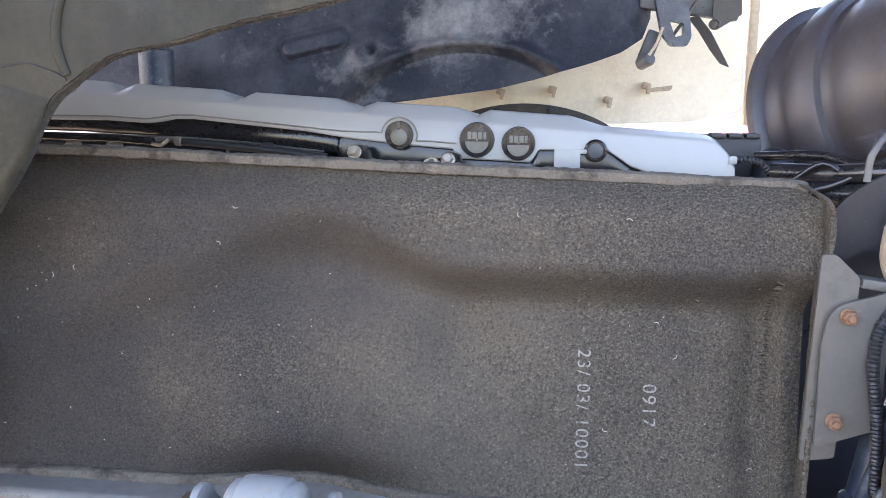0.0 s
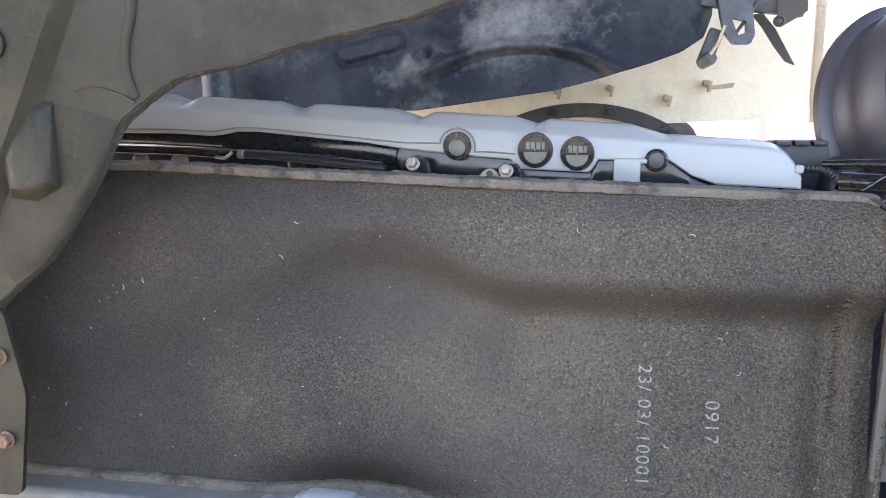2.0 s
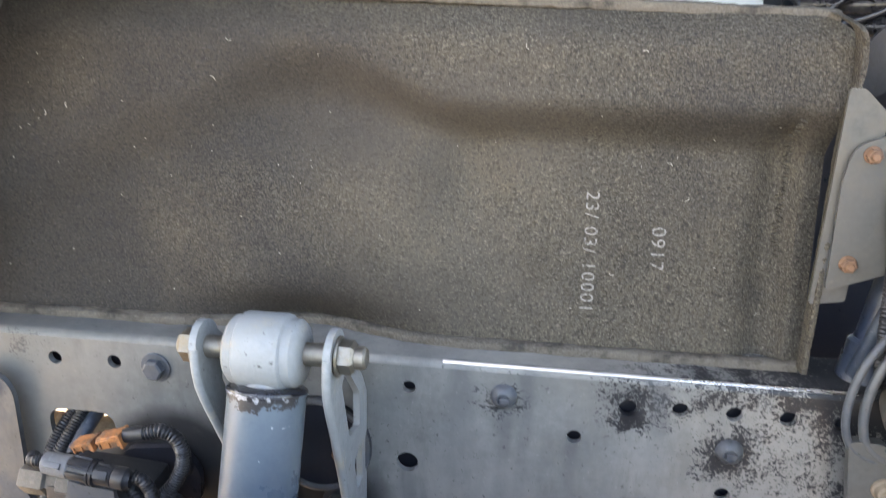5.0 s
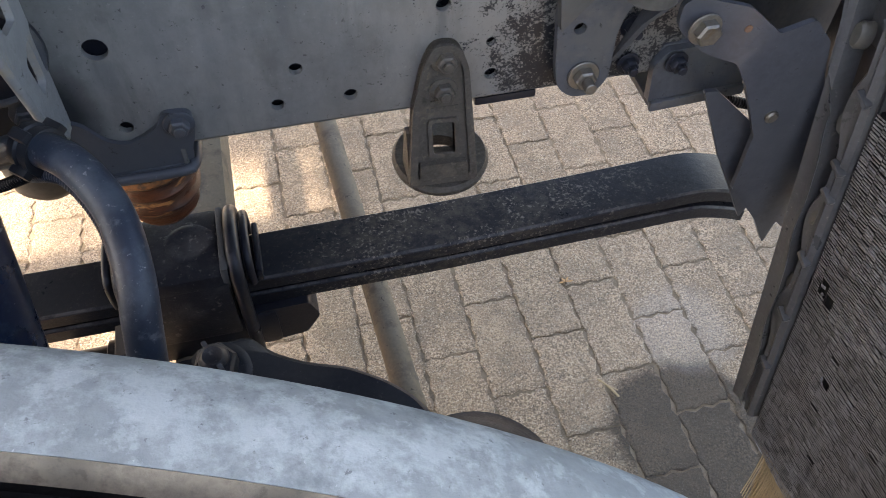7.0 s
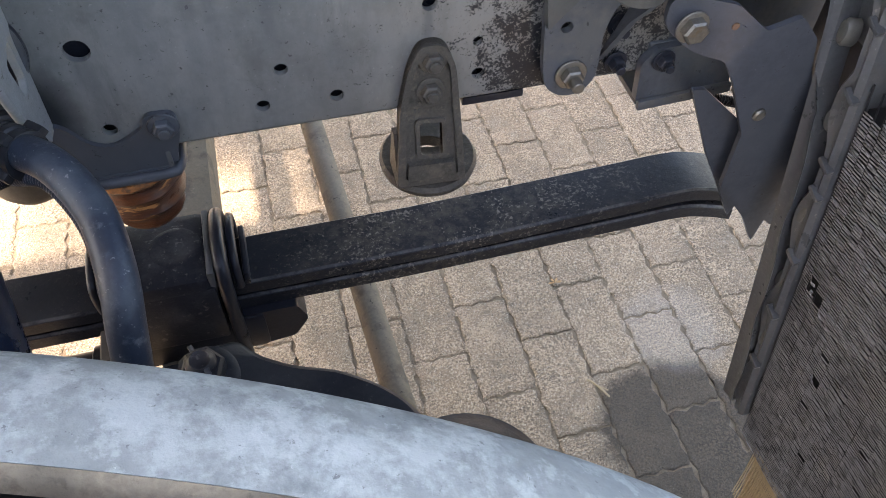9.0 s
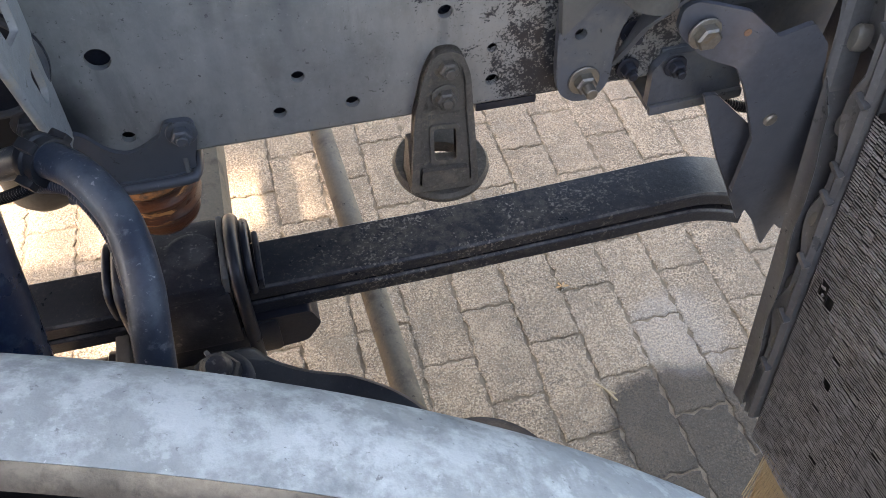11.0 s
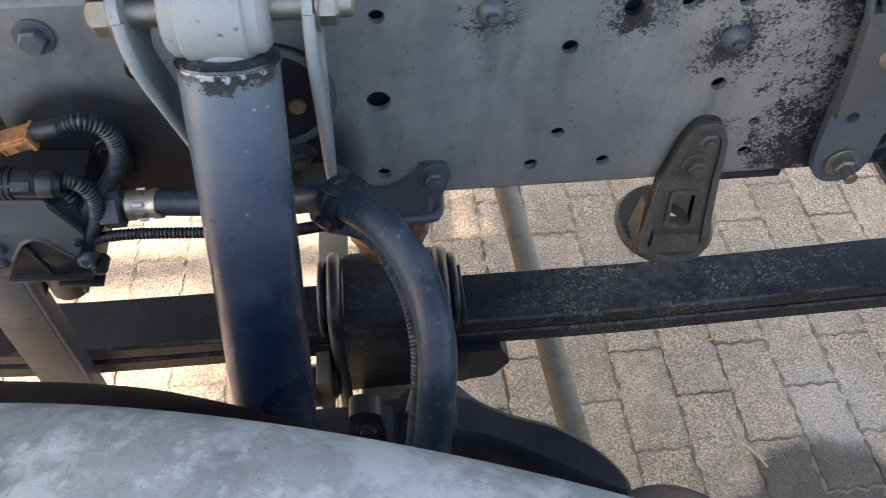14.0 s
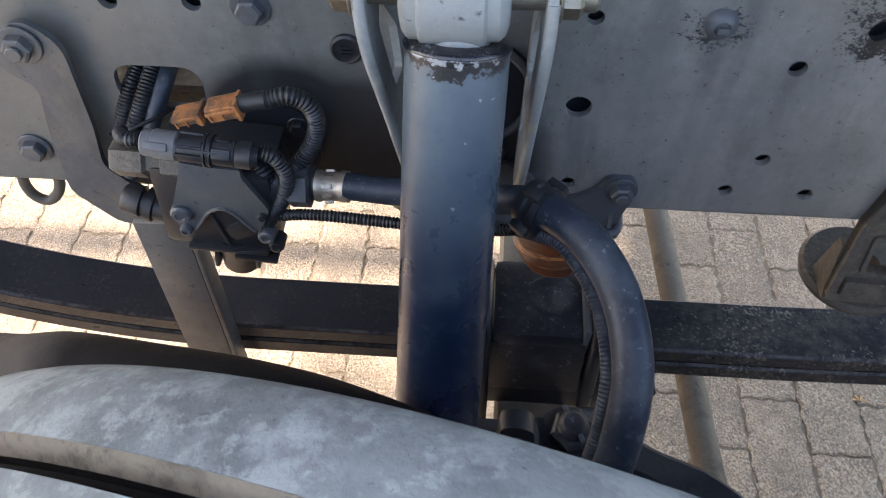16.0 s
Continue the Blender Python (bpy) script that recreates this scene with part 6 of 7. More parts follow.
part("body", bm, "arm_black", knuckle)
bm = bmesh.new()
add_plate(bm, rounded([(-0.222, 0.690), (-0.176, 0.690), (-0.180, 0.772), (-0.196, 0.782), (-0.214, 0.778)], 0.008), 0.022, facing(0.792))
part("hose_bracket", bm, "black_steel", knuckle)
bolt(knuckle, (-0.196, 0.770, 0.748), OUT, "black_steel", r=0.009, h=0.008)
bm = bmesh.new()
add_lathe(bm, (-0.335, 0.935, 0.560), (1, 0.02, -0.02), [(0, 0.018), (0.003, 0.024), (0.050, 0.024), (0.053, 0.030), (0.066, 0.030), (0.068, 0.020), (0.090, 0.020), (0.093, 0.014)], 28)
part("bush", bm, "plastic", knuckle)
bm = bmesh.new()
add_plate(bm, rounded([(-0.268, 0.50), (-0.252, 0.50), (-0.250, 0.60), (-0.270, 0.60)], 0.004), 0.05, facing(0.965))
part("bush_stay", bm, "dusty_tan", knuckle)
tie = thing("tie_rod", "dusty steel tie rod across under the lorry", "tie rod")
bm = bmesh.new()
add_cyl(bm, (0.124, 0.70, 0.38), (0.040, 2.2, 0.38), 0.0225, 28)
part("rod", bm, "tie_rod", tie)
bm = bmesh.new()
add_lathe(bm, (0.122, 0.705, 0.352), (0.05, -0.05, 1), [(0, 0.020), (0.006, 0.031), (0.045, 0.033), (0.060, 0.024), (0.150, 0.020), (0.152, 0.006)], 26)
part("end_socket", bm, "arm_black", tie)
strap = thing("steel_strap", "flat grey steel strap hanging in front of the leaf spring", "strap")
bm = bmesh.new()
add_box(bm, (-0.592, 0.935, 0.70), (0.056, 0.007, 0.36), bevel=0.0015)
part("bar", bm, "frame", strap)
bm = bmesh.new()
add_box(bm, (-0.561, 0.945, 0.70), (0.006, 0.026, 0.36), bevel=0.0015)
part("edge", bm, "frame", strap)
beam = thing("cross_beam", "dusty flat steel member below the engine", "beam")
bm = bmesh.new()
add_box(bm, (-0.27, 1.62, 0.30), (0.055, 0.9, 0.05), bevel=0.004)
part("bar", bm, "dusty_tan", beam)

# ---- shock absorber with its brackets ----
shock = thing("shock_absorber", "dark blue-black shock absorber with a worn top rim", "shock absorber")
top, low = Vector((-0.2662, 0.8478, 1.190)), Vector((-0.2822, 0.6314, 0.62))
d = low - top
bm = bmesh.new()
L = d.length
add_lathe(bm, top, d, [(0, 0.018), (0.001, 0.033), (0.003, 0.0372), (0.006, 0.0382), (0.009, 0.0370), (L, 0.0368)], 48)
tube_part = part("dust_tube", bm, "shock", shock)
bm = bmesh.new()
add_lathe(bm, top, d, [(-0.0005, 0.0255), (0.0002, 0.0330), (0.0018, 0.0372), (0.0034, 0.0383), (0.0046, 0.0383), (0.0058, 0.0373)], 48, caps=False)
part("worn_rim", bm, "rim_black", tube_part, "dark rolled rim")
bm = bmesh.new()
add_lathe(bm, top - d.normalized() * 0.012, d, [(0, 0.020), (0.014, 0.024)], 32)
part("neck", bm, "pale_paint", shock)
EYE_C = Vector((-0.2685, 0.8600, 1.2195))
bm = bmesh.new()
add_lathe(bm, EYE_C - Vector((0.0375, 0, 0)), (1, 0, 0), [(0, 0.020), (0.002, 0.028), (0.006, 0.0325), (0.013, 0.0330), (0.015, 0.0360), (0.018, 0.0368), (0.055, 0.0368), (0.058, 0.0360), (0.060, 0.0330), (0.068, 0.0325), (0.073, 0.028), (0.075, 0.020)], 40)
part("eye", bm, "pale_paint", shock, "pale grey eye with rubber bush")
pin = thing("shock_pin", "pale steel pin with hexagon nuts through the shock absorber eye", "bolt")
bm = bmesh.new()
add_cyl(bm, EYE_C - Vector((0.088, 0, 0)), EYE_C + Vector((0.096, 0, 0)), 0.011, 18, 0.002)
part("shank", bm, "zinc", pin)
for s in (-1, 1):
    bm = bmesh.new()
    add_bolt(bm, EYE_C + Vector((0.0685 * s, 0, 0)), (s, 0, 0), r=0.0165, h=0.014, washer=1.2)
    part("nut", bm, "zinc", pin)
mount = thing("shock_bracket", "grey steel fork bracket holding the shock absorber to the rail", "bracket")
for x, lean in ((-0.3325, 0.022), (-0.2035, -0.008)):
    bm = bmesh.new()
    pts = [(EYE_C.y + 0.026 * math.cos(a), EYE_C.z + 0.026 * math.sin(a)) for a in np.linspace(math.radians(25), math.radians(215), 16)]
    outline = pts + [(0.832, 1.190), (0.852, 1.140), (0.872, 1.090), (0.898, 1.020), (0.918, 0.980), (0.945, 0.950), (WEB - 0.003, 0.945), (WEB - 0.003, 1.120), (0.955, 1.145), (0.905, 1.205), (0.884, 1.226)]
    slots = [rounded([(0.874, 1.180), (0.890, 1.192), (0.940, 1.135), (0.940, 1.095), (0.900, 1.105)], 0.006), rounded([(0.918, 1.062), (0.948, 1.070), (0.952, 1.020), (0.930, 1.018)], 0.006)]
    add_plate(bm, outline, 0.007, across(x - 0.004), slots)
    for v in bm.verts:
        v.co.x += lean * (1.235 - v.co.z) / 0.28
    cheek = part("cheek", bm, "pale_paint", mount)
    bm = bmesh.new()
    add_tube(bm, [(x + lean * (1.235 - z) / 0.28, y, z) for y, z in ((0.8375, 1.226), (0.8350, 1.214), (0.8345, 1.196), (0.839, 1.176), (0.854, 1.138), (0.873, 1.090), (0.899, 1.021), (0.920, 0.980), (0.947, 0.952))], 0.0046, 10)
    part("front_rib", bm, "pale_paint", cheek)
bm = bmesh.new()
add_plate(bm, circle(-0.262, 1.045, 0.062, 40), 0.005, facing(WEB - 0.001))
back = part("back_plate", bm, "black_steel", mount, "black round plate on the rail")
bm = bmesh.new()
add_lathe(bm, (-0.262, WEB - 0.006, 1.045), OUT, [(0, 0.0615), (0.003, 0.0605), (0.0045, 0.057), (0.003, 0.054), (0.0, 0.053)], 44, caps=False)
part("rim", bm, "frame", back)
bm = bmesh.new()
add_lathe(bm, (-0.238, WEB - 0.006, 1.036), OUT, [(0, 0.0085), (0.004, 0.0080), (0.006, 0.005), (0.006, 0.001)], 18)
part("plug", bm, "rust", back, "rusty round plug")
bolt(mount, (-0.244, WEB, 0.967), OUT, "frame", r=0.0125, h=0.011, stud=0.003)

# ---- left: S-shaped arm, valve block, plugs, hoses ----
s_arm = thing("valve_bracket", "bent grey steel bracket bolted on the rail behind the valve", "bracket")
bm = bmesh.new()
add_plate(bm, rounded([(-0.700, 1.085, 0.02), (-0.655, 1.122, 0.02), (-0.625, 1.095, 0.02), (-0.628, 1.0), (-0.636, 0.945), (-0.600, 0.905), (-0.565, 0.89), (-0.60, 0.855), (-0.645, 0.858), (-0.685, 0.905), (-0.676, 0.99), (-0.665, 1.045), (-0.690, 1.062)], 0.012), 0.007, facing(0.957))
part("arm", bm, "frame", s_arm)
bolt(s_arm, (-0.661, 0.949, 1.094), OUT, "frame", r=0.0135, h=0.010, stud=0.004)
hook = thing("hook", "tan bent steel hook under the rail", "hook")
bm = bmesh.new()
add_tube(bm, [(-0.770, 1.0, 0.892), (-0.776, 1.0, 0.855), (-0.770, 1.0, 0.838), (-0.757, 1.0, 0.833), (-0.744, 1.0, 0.843), (-0.733, 1.0, 0.862), (-0.728, 1.0, 0.892)], 0.0062, 14)
part("rod", bm, "dusty_tan", hook)

valve = thing("air_valve", "black air valve block with plugs and hoses, coated in dust", "valve")
bm = bmesh.new()
add_box(bm, (-0.49, 0.905, 0.975), (0.11, 0.075, 0.10), rot=(0, 4, 0), bevel=0.008)
part("body", bm, "plastic", valve)
bm = bmesh.new()
add_plate(bm, rounded([(-0.531, 0.972), (-0.525, 0.990), (-0.510, 1.028), (-0.506, 1.043), (-0.488, 1.039), (-0.454, 1.036), (-0.455, 1.027), (-0.437, 0.988), (-0.439, 0.980), (-0.446, 0.966), (-0.453, 0.957), (-0.462, 0.970), (-0.471, 0.983), (-0.482, 0.988), (-0.494, 0.982), (-0.504, 0.968), (-0.513, 0.956), (-0.522, 0.950)], 0.003, 3), 0.006, facing(0.868))
guard = part("guard", bm, "frame", valve, "dark flat guard plate")
bm = bmesh.new()
add_tube(bm, [(-0.511, 0.862, 0.957), (-0.502, 0.862, 0.970), (-0.494, 0.862, 0.981), (-0.482, 0.862, 0.987), (-0.471, 0.862, 0.982), (-0.462, 0.862, 0.969), (-0.454, 0.862, 0.958)], 0.0020, 8)
part("notch_edge", bm, "frame", guard)
# the moulded lower body, with its ledge, webs and round exhaust port
bm = bmesh.new()
add_plate(bm, rounded([(-0.520, 0.946), (-0.500, 0.972), (-0.483, 0.982), (-0.470, 0.976), (-0.452, 0.950), (-0.444, 0.934), (-0.447, 0.920), (-0.486, 0.916), (-0.525, 0.925)], 0.004), 0.030, facing(0.905))
lower = part("lower_cover", bm, "plastic", valve)
for c, size, tilt in (((-0.487, 0.868, 0.9255), (0.078, 0.012, 0.0055), 3), ((-0.462, 0.868, 0.915), (0.042, 0.014, 0.005), 6), ((-0.490, 0.870, 0.951), (0.0045, 0.010, 0.046), -12), ((-0.470, 0.870, 0.953), (0.030, 0.008, 0.020), -32), ((-0.503, 0.872, 0.944), (0.018, 0.006, 0.026), 32)):
    bm = bmesh.new()
    add_box(bm, c, size, rot=(0, tilt, 0), bevel=0.0018)
    part("web", bm, "plastic", lower)
bm = bmesh.new()
add_lathe(bm, (-0.483, 0.886, 0.930), (-0.06, 0, -1), [(0, 0.0215), (0.024, 0.0215), (0.026, 0.0200), (0.043, 0.0200), (0.047, 0.0175), (0.048, 0.0145), (0.040, 0.013), (0.039, 0.001)], 28)
part("exhaust_port", bm, "plastic", valve)
for x in (-0.504, -0.463):
    bm = bmesh.new()
    add_box(bm, (x, 0.874, 0.908), (0.005, 0.012, 0.030), rot=(0, 10, 0), bevel=0.0015)
    part("port_rib", bm, "plastic", valve)
for p, r, mat in (((-0.5195, 0.8615, 0.979), 0.0100, "frame"), ((-0.520, 0.8615, 0.9575), 0.0060, "frame"), ((-0.4455, 0.8645, 0.9500), 0.0085, "frame"), ((-0.4395, 0.868, 0.9330), 0.0075, "plastic"), ((-0.4440, 0.8635, 0.9790), 0.0050, "plastic")):
    bm = bmesh.new()
    add_lathe(bm, p, OUT, [(-0.012, r), (0.003, r), (0.0055, r * 0.8), (0.006, r * 0.5), (0.0045, r * 0.4), (0.0045, 0.0005)], 20)
    part("screw_boss", bm, mat, valve)
bm = bmesh.new()
add_lathe(bm, (-0.575, 0.885, 1.025), (1, -0.02, -0.03), [(0, 0.016), (0.003, 0.0185), (0.030, 0.0185), (0.033, 0.015), (0.045, 0.015), (0.047, 0.018), (0.075, 0.018)], 6)
part("union_nut", bm, "cast", valve)
bm = bmesh.new()
add_lathe(bm, (-0.592, 0.898, 0.958), (1, -0.1, -0.28), [(0, 0.004), (0, 0.0125), (0.003, 0.0150), (0.018, 0.0155), (0.019, 0.0120), (0.022, 0.0120), (0.023, 0.0165), (0.031, 0.0165), (0.032, 0.0135), (0.050, 0.0140), (0.051, 0.0165), (0.066, 0.0165)], 20)
part("side_screw", bm, "plastic", valve)
bm = bmesh.new()
add_lathe(bm, (-0.440, 0.888, 0.998), (1, 0, 0.01), [(0, 0.019), (0.018, 0.019), (0.020, 0.0175), (0.040, 0.0175), (0.042, 0.015), (0.044, 0.015)], 22)
part("port", bm, "plastic", valve)
bm = bmesh.new()
add_lathe(bm, (-0.421, 0.886, 0.998), (1, 0, 0.02), [(0, 0.018), (0.002, 0.0215), (0.019, 0.0215), (0.021, 0.018)], 6)
part("hexagon_end", bm, "frame", valve)
bm = bmesh.new()
add_tube(bm, [(-0.452, 0.884, 1.036), (-0.440, 0.880, 1.020), (-0.438, 0.878, 0.998), (-0.447, 0.880, 0.974), (-0.455, 0.884, 0.955)], 0.0086, 16, ribs=0.0014, pitch=0.0036)
part("conduit", bm, "plastic", valve)
bm = bmesh.new()
add_lathe(bm, (-0.397, 0.886, 0.998), (1, 0, 0.02), [(0, 0.0110), (0.001, 0.0146), (0.006, 0.0146), (0.008, 0.0134), (0.022, 0.0134), (0.024, 0.0146), (0.031, 0.0146), (0.032, 0.0122)], 24)
ferrule = part("ferrule", bm, "alu", valve, "bright crimped hose ferrule")
for k in range(8):
    a = math.pi * k / 4
    bm = bmesh.new()
    add_box(bm, (-0.384, 0.886 + 0.0132 * math.cos(a), 0.998 + 0.0132 * math.sin(a)), (0.009, 0.005, 0.005), rot=(math.degrees(a), 0, 0), bevel=0.0015)
    part("crimp", bm, "alu", ferrule)
main = thing("brake_hose", "thick black rubber brake hose curving down to the wheel", "hose")
HOSE = [(-0.368, 0.884, 1.0015), (-0.33, 0.878, 1.004), (-0.26, 0.862, 1.016), (-0.205, 0.838, 1.043), (-0.165, 0.795, 1.052), (-0.138, 0.752, 1.038), (-0.128, 0.705, 1.018), (-0.130, 0.672, 0.985), (-0.138, 0.648, 0.92), (-0.148, 0.64, 0.82), (-0.16, 0.65, 0.66)]
bm = bmesh.new()
add_tube(bm, HOSE[:4], 0.0125, 20)
add_tube(bm, HOSE[3:], 0.0155, 20)
part("hose", bm, "rubber", main)
bm = bmesh.new()
add_lathe(bm, (-0.198, 0.832, 1.041), (0.7, -0.65, 0.05), [(-0.012, 0.018), (-0.011, 0.0215), (-0.004, 0.0215), (-0.002, 0.0195), (0.002, 0.0195), (0.004, 0.0215), (0.011, 0.0215), (0.012, 0.018)], 22)
for a in (20, 110, 200, 290):
    v = pose(0, 0, 0, 0, 0, math.degrees(math.atan2(-0.65, 0.7))) @ Vector((0, 0.0225 * math.cos(math.radians(a)), 0.0225 * math.sin(math.radians(a))))
    add_box(bm, Vector((-0.198, 0.832, 1.041)) + v, (0.018, 0.010, 0.010), rot=(a, 0, -43), bevel=0.002)
part("clamp", bm, "plastic", main)
cable = thing("sensor_cable", "thin black corrugated sensor cable clipped to the brake hose", "cable")
bm = bmesh.new()
add_tube(bm, [(-0.445, 0.872, 0.968), (-0.40, 0.868, 0.978), (-0.33, 0.862, 0.980), (-0.26, 0.848, 0.990), (-0.212, 0.830, 1.016)], 0.0058, 12, ribs=0.0011, pitch=0.0036)
part("conduit", bm, "plastic", cable)
bm = bmesh.new()
add_tube(bm, [(-0.212, 0.830, 1.016), (-0.178, 0.802, 1.030), (-0.152, 0.760, 1.018), (-0.142, 0.715, 1.000), (-0.144, 0.684, 0.968), (-0.152, 0.662, 0.905), (-0.162, 0.656, 0.82), (-0.172, 0.662, 0.70)], 0.0070, 14, ribs=0.0007, pitch=0.0034)
part("cable", bm, "rubber", cable)

plugs = thing("plug_connector", "black and grey plug connectors with corrugated conduits above the valve", "connector")
AX = Vector((1, 0, -0.12)).normalized()
PC = Vector((-0.536, 0.870, 1.058))
bm = bmesh.new()
add_lathe(bm, PC, AX, [(0, 0.0095), (0.002, 0.0118), (0.010, 0.0118), (0.011, 0.0128), (0.030, 0.0128), (0.032, 0.0112)], 24)
add_box(bm, PC + AX * 0.016 + Vector((0, -0.010, 0.006)), (0.020, 0.007, 0.007), rot=(40, 6.8, 0), bevel=0.0015)
part("grey_end", bm, "grey_plastic", plugs, "pale grey plug end")
bm = bmesh.new()
add_lathe(bm, PC + AX * 0.032, AX, [(0, 0.0116), (0.001, 0.0124), (0.024, 0.0124), (0.025, 0.0136), (0.029, 0.0136), (0.030, 0.0120), (0.048, 0.0120), (0.049, 0.0106)], 24)
part("housing", bm, "plastic", plugs)
for along, ang, size in ((0.044, 62, (0.022, 0.003, 0.006)), (0.044, 8, (0.024, 0.003, 0.005)), (0.044, 118, (0.020, 0.003, 0.004)), (0.071, 35, (0.016, 0.003, 0.009)), (0.071, 96, (0.014, 0.003, 0.005)), (0.052, 35, (0.034, 0.003, 0.003))):
    bm = bmesh.new()
    q = math.radians(ang)
    add_box(bm, PC + AX * along + Vector((0, -math.cos(q), math.sin(q))) * 0.0128, size, rot=(-ang, 6.8, 0), bevel=0.0008)
    part("rib", bm, "plastic", plugs)
for along in (0.0535, 0.0585):
    bm = bmesh.new()
    add_lathe(bm, PC + AX * along, AX, [(0, 0.0134), (0.0006, 0.0146), (0.0024, 0.0146), (0.003, 0.0134)], 24)
    part("latch_band", bm, "plastic", plugs)
bm = bmesh.new()
add_lathe(bm, PC + AX * 0.080, AX, [(0, 0.0110), (0.002, 0.0122), (0.014, 0.0122), (0.016, 0.0100), (0.020, 0.0085)], 20)
part("socket", bm, "plastic", plugs)
bm = bmesh.new()
add_tube(bm, [(-0.436, 0.872, 1.050), (-0.424, 0.872, 1.044), (-0.417, 0.872, 1.025), (-0.423, 0.872, 0.998), (-0.438, 0.872, 0.972), (-0.446, 0.875, 0.955)], 0.0076, 16, ribs=0.0013, pitch=0.0034)
part("conduit", bm, "plastic", plugs)
bm = bmesh.new()
add_tube(bm, [(-0.537, 0.872, 1.058), (-0.552, 0.874, 1.056), (-0.566, 0.892, 1.046)], 0.0074, 16, ribs=0.0013, pitch=0.0034)
part("conduit", bm, "plastic", plugs)
for pts, rr, ribs, mt in (([(-0.606, 0.946, 0.940), (-0.592, 0.948, 0.988), (-0.578, 0.966, 1.020), (-0.568, 1.0, 1.046), (-0.560, 1.05, 1.07)], 0.0086, 0.0013, "plastic"),
                          ([(-0.618, 0.958, 0.950), (-0.606, 0.964, 0.992), (-0.594, 0.982, 1.024), (-0.584, 1.015, 1.046), (-0.576, 1.06, 1.07)], 0.0080, 0.0013, "plastic"),
                          ([(-0.586, 0.952, 0.960), (-0.573, 0.956, 0.996), (-0.560, 0.975, 1.025), (-0.553, 1.01, 1.046), (-0.548, 1.06, 1.07)], 0.0085, 0, "rubber")):
    bm = bmesh.new()
    add_tube(bm, pts, rr, 16, ribs=ribs, pitch=0.0034)
    part("conduit", bm, mt, plugs)
bm = bmesh.new()
add_tube(bm, [(-0.600, 0.948, 1.000), (-0.592, 0.938, 1.004), (-0.575, 0.944, 1.010), (-0.560, 0.958, 1.010), (-0.552, 0.972, 1.008)], 0.0020, 8)
add_tube(bm, [(-0.600, 0.948, 1.000), (-0.608, 0.938, 1.000)], 0.0018, 8)
part("zip_tie", bm, "plastic", plugs)
oplug = thing("orange_plug", "dusty orange plug with a black corrugated conduit", "connector")
for a, b in ((-0.510, -0.482), (-0.479, -0.448)):
    bm = bmesh.new()
    c = (a + b) / 2
    add_box(bm, (c, 0.890, 1.078 + (c + 0.48) * 0.28), (b - a, 0.019, 0.0105 if a < -0.5 else 0.0145), rot=(0, -16, 0), bevel=0.0025)
    add_box(bm, (c, 0.8800, 1.0815 + (c + 0.48) * 0.28), ((b - a) * 0.96, 0.005, 0.0035), rot=(0, -16, 0), bevel=0.0008)
    add_box(bm, (b - 0.002, 0.889, 1.078 + (b - 0.002 + 0.48) * 0.28), (0.0035, 0.022, 0.0125 if a < -0.5 else 0.0165), rot=(0, -16, 0), bevel=0.0008)
    half = part("plug_half", bm, "orange", oplug)
    for q in (-0.35, 0.0, 0.35):
        bm = bmesh.new()
        x = c + q * (b - a)
        add_box(bm, (x, 0.8800, 1.077 + (x + 0.48) * 0.28), (0.0016, 0.003, 0.0080), rot=(0, -16, 0))
        part("rib", bm, "orange", half)
bm = bmesh.new()
add_tube(bm, [(-0.450, 0.890, 1.087), (-0.436, 0.890, 1.091), (-0.426, 0.89, 1.093)], 0.0080, 16)
part("boot", bm, "plastic", oplug)
bm = bmesh.new()
add_tube(bm, [(-0.426, 0.89, 1.093), (-0.408, 0.892, 1.096), (-0.393, 0.895, 1.084), (-0.390, 0.897, 1.058), (-0.402, 0.895, 1.030), (-0.424, 0.89, 1.005), (-0.442, 0.888, 0.985)], 0.0084, 16, ribs=0.0014, pitch=0.0036)
part("conduit", bm, "plastic", oplug)
bm = bmesh.new()
add_plate(bm, rounded([(-0.52, 0.95), (-0.41, 0.95), (-0.405, 1.00), (-0.43, 1.03), (-0.50, 1.02)], 0.015), 0.01, facing(0.968))
carrier = thing("valve_carrier", "black carrier plate between the valve and the rail", "plate")
part("plate", bm, "black_steel", carrier)
bolt(carrier, (-0.425, 0.958, 1.005), OUT, "black_steel", r=0.008, h=0.006)

# ---- front wheel ----
wheel = thing("lorry_tyre", "large dusty grey lorry tyre on its rim, steered outwards", "tyre")
STEER = -16.1
WC = Vector((-0.2081, 0.4042, 0.6194))
R = 0.6194
TW = 0.1296
wm = Matrix.Translation(WC) @ pose(0, 0, 0, 0, 0, STEER)
seg = 220
GRV = [(0.0572, 0.0080), (-0.0128, 0.0080), (-0.0828, 0.0080)]


def tread_profile():
    """(offset across the tyre, radius) from the inner shoulder to the outer."""
    def crown(u):
        return R - 0.012 * (u / TW) ** 2 - 0.020 * (u / TW) ** 8
    pts = []
    us = sorted(set([TW, TW - 0.004, -TW + 0.004, -TW] + list(np.linspace(-TW + 0.01, TW - 0.01, 23))), reverse=True)
    for u in us:
        if any(abs(u - g) < w + 0.003 for g, w in GRV):
            continue
        pts.append((u, crown(u) - (0.004 if abs(u) > TW - 0.002 else 0)))
    for g, w in GRV:
        pts += [(g + w + 0.0015, crown(g + w)), (g + w + 0.0010, crown(g) - 0.020), (g - w - 0.0010, crown(g) - 0.020), (g - w - 0.0015, crown(g - w))]
    return sorted(pts, key=lambda p: -p[0])


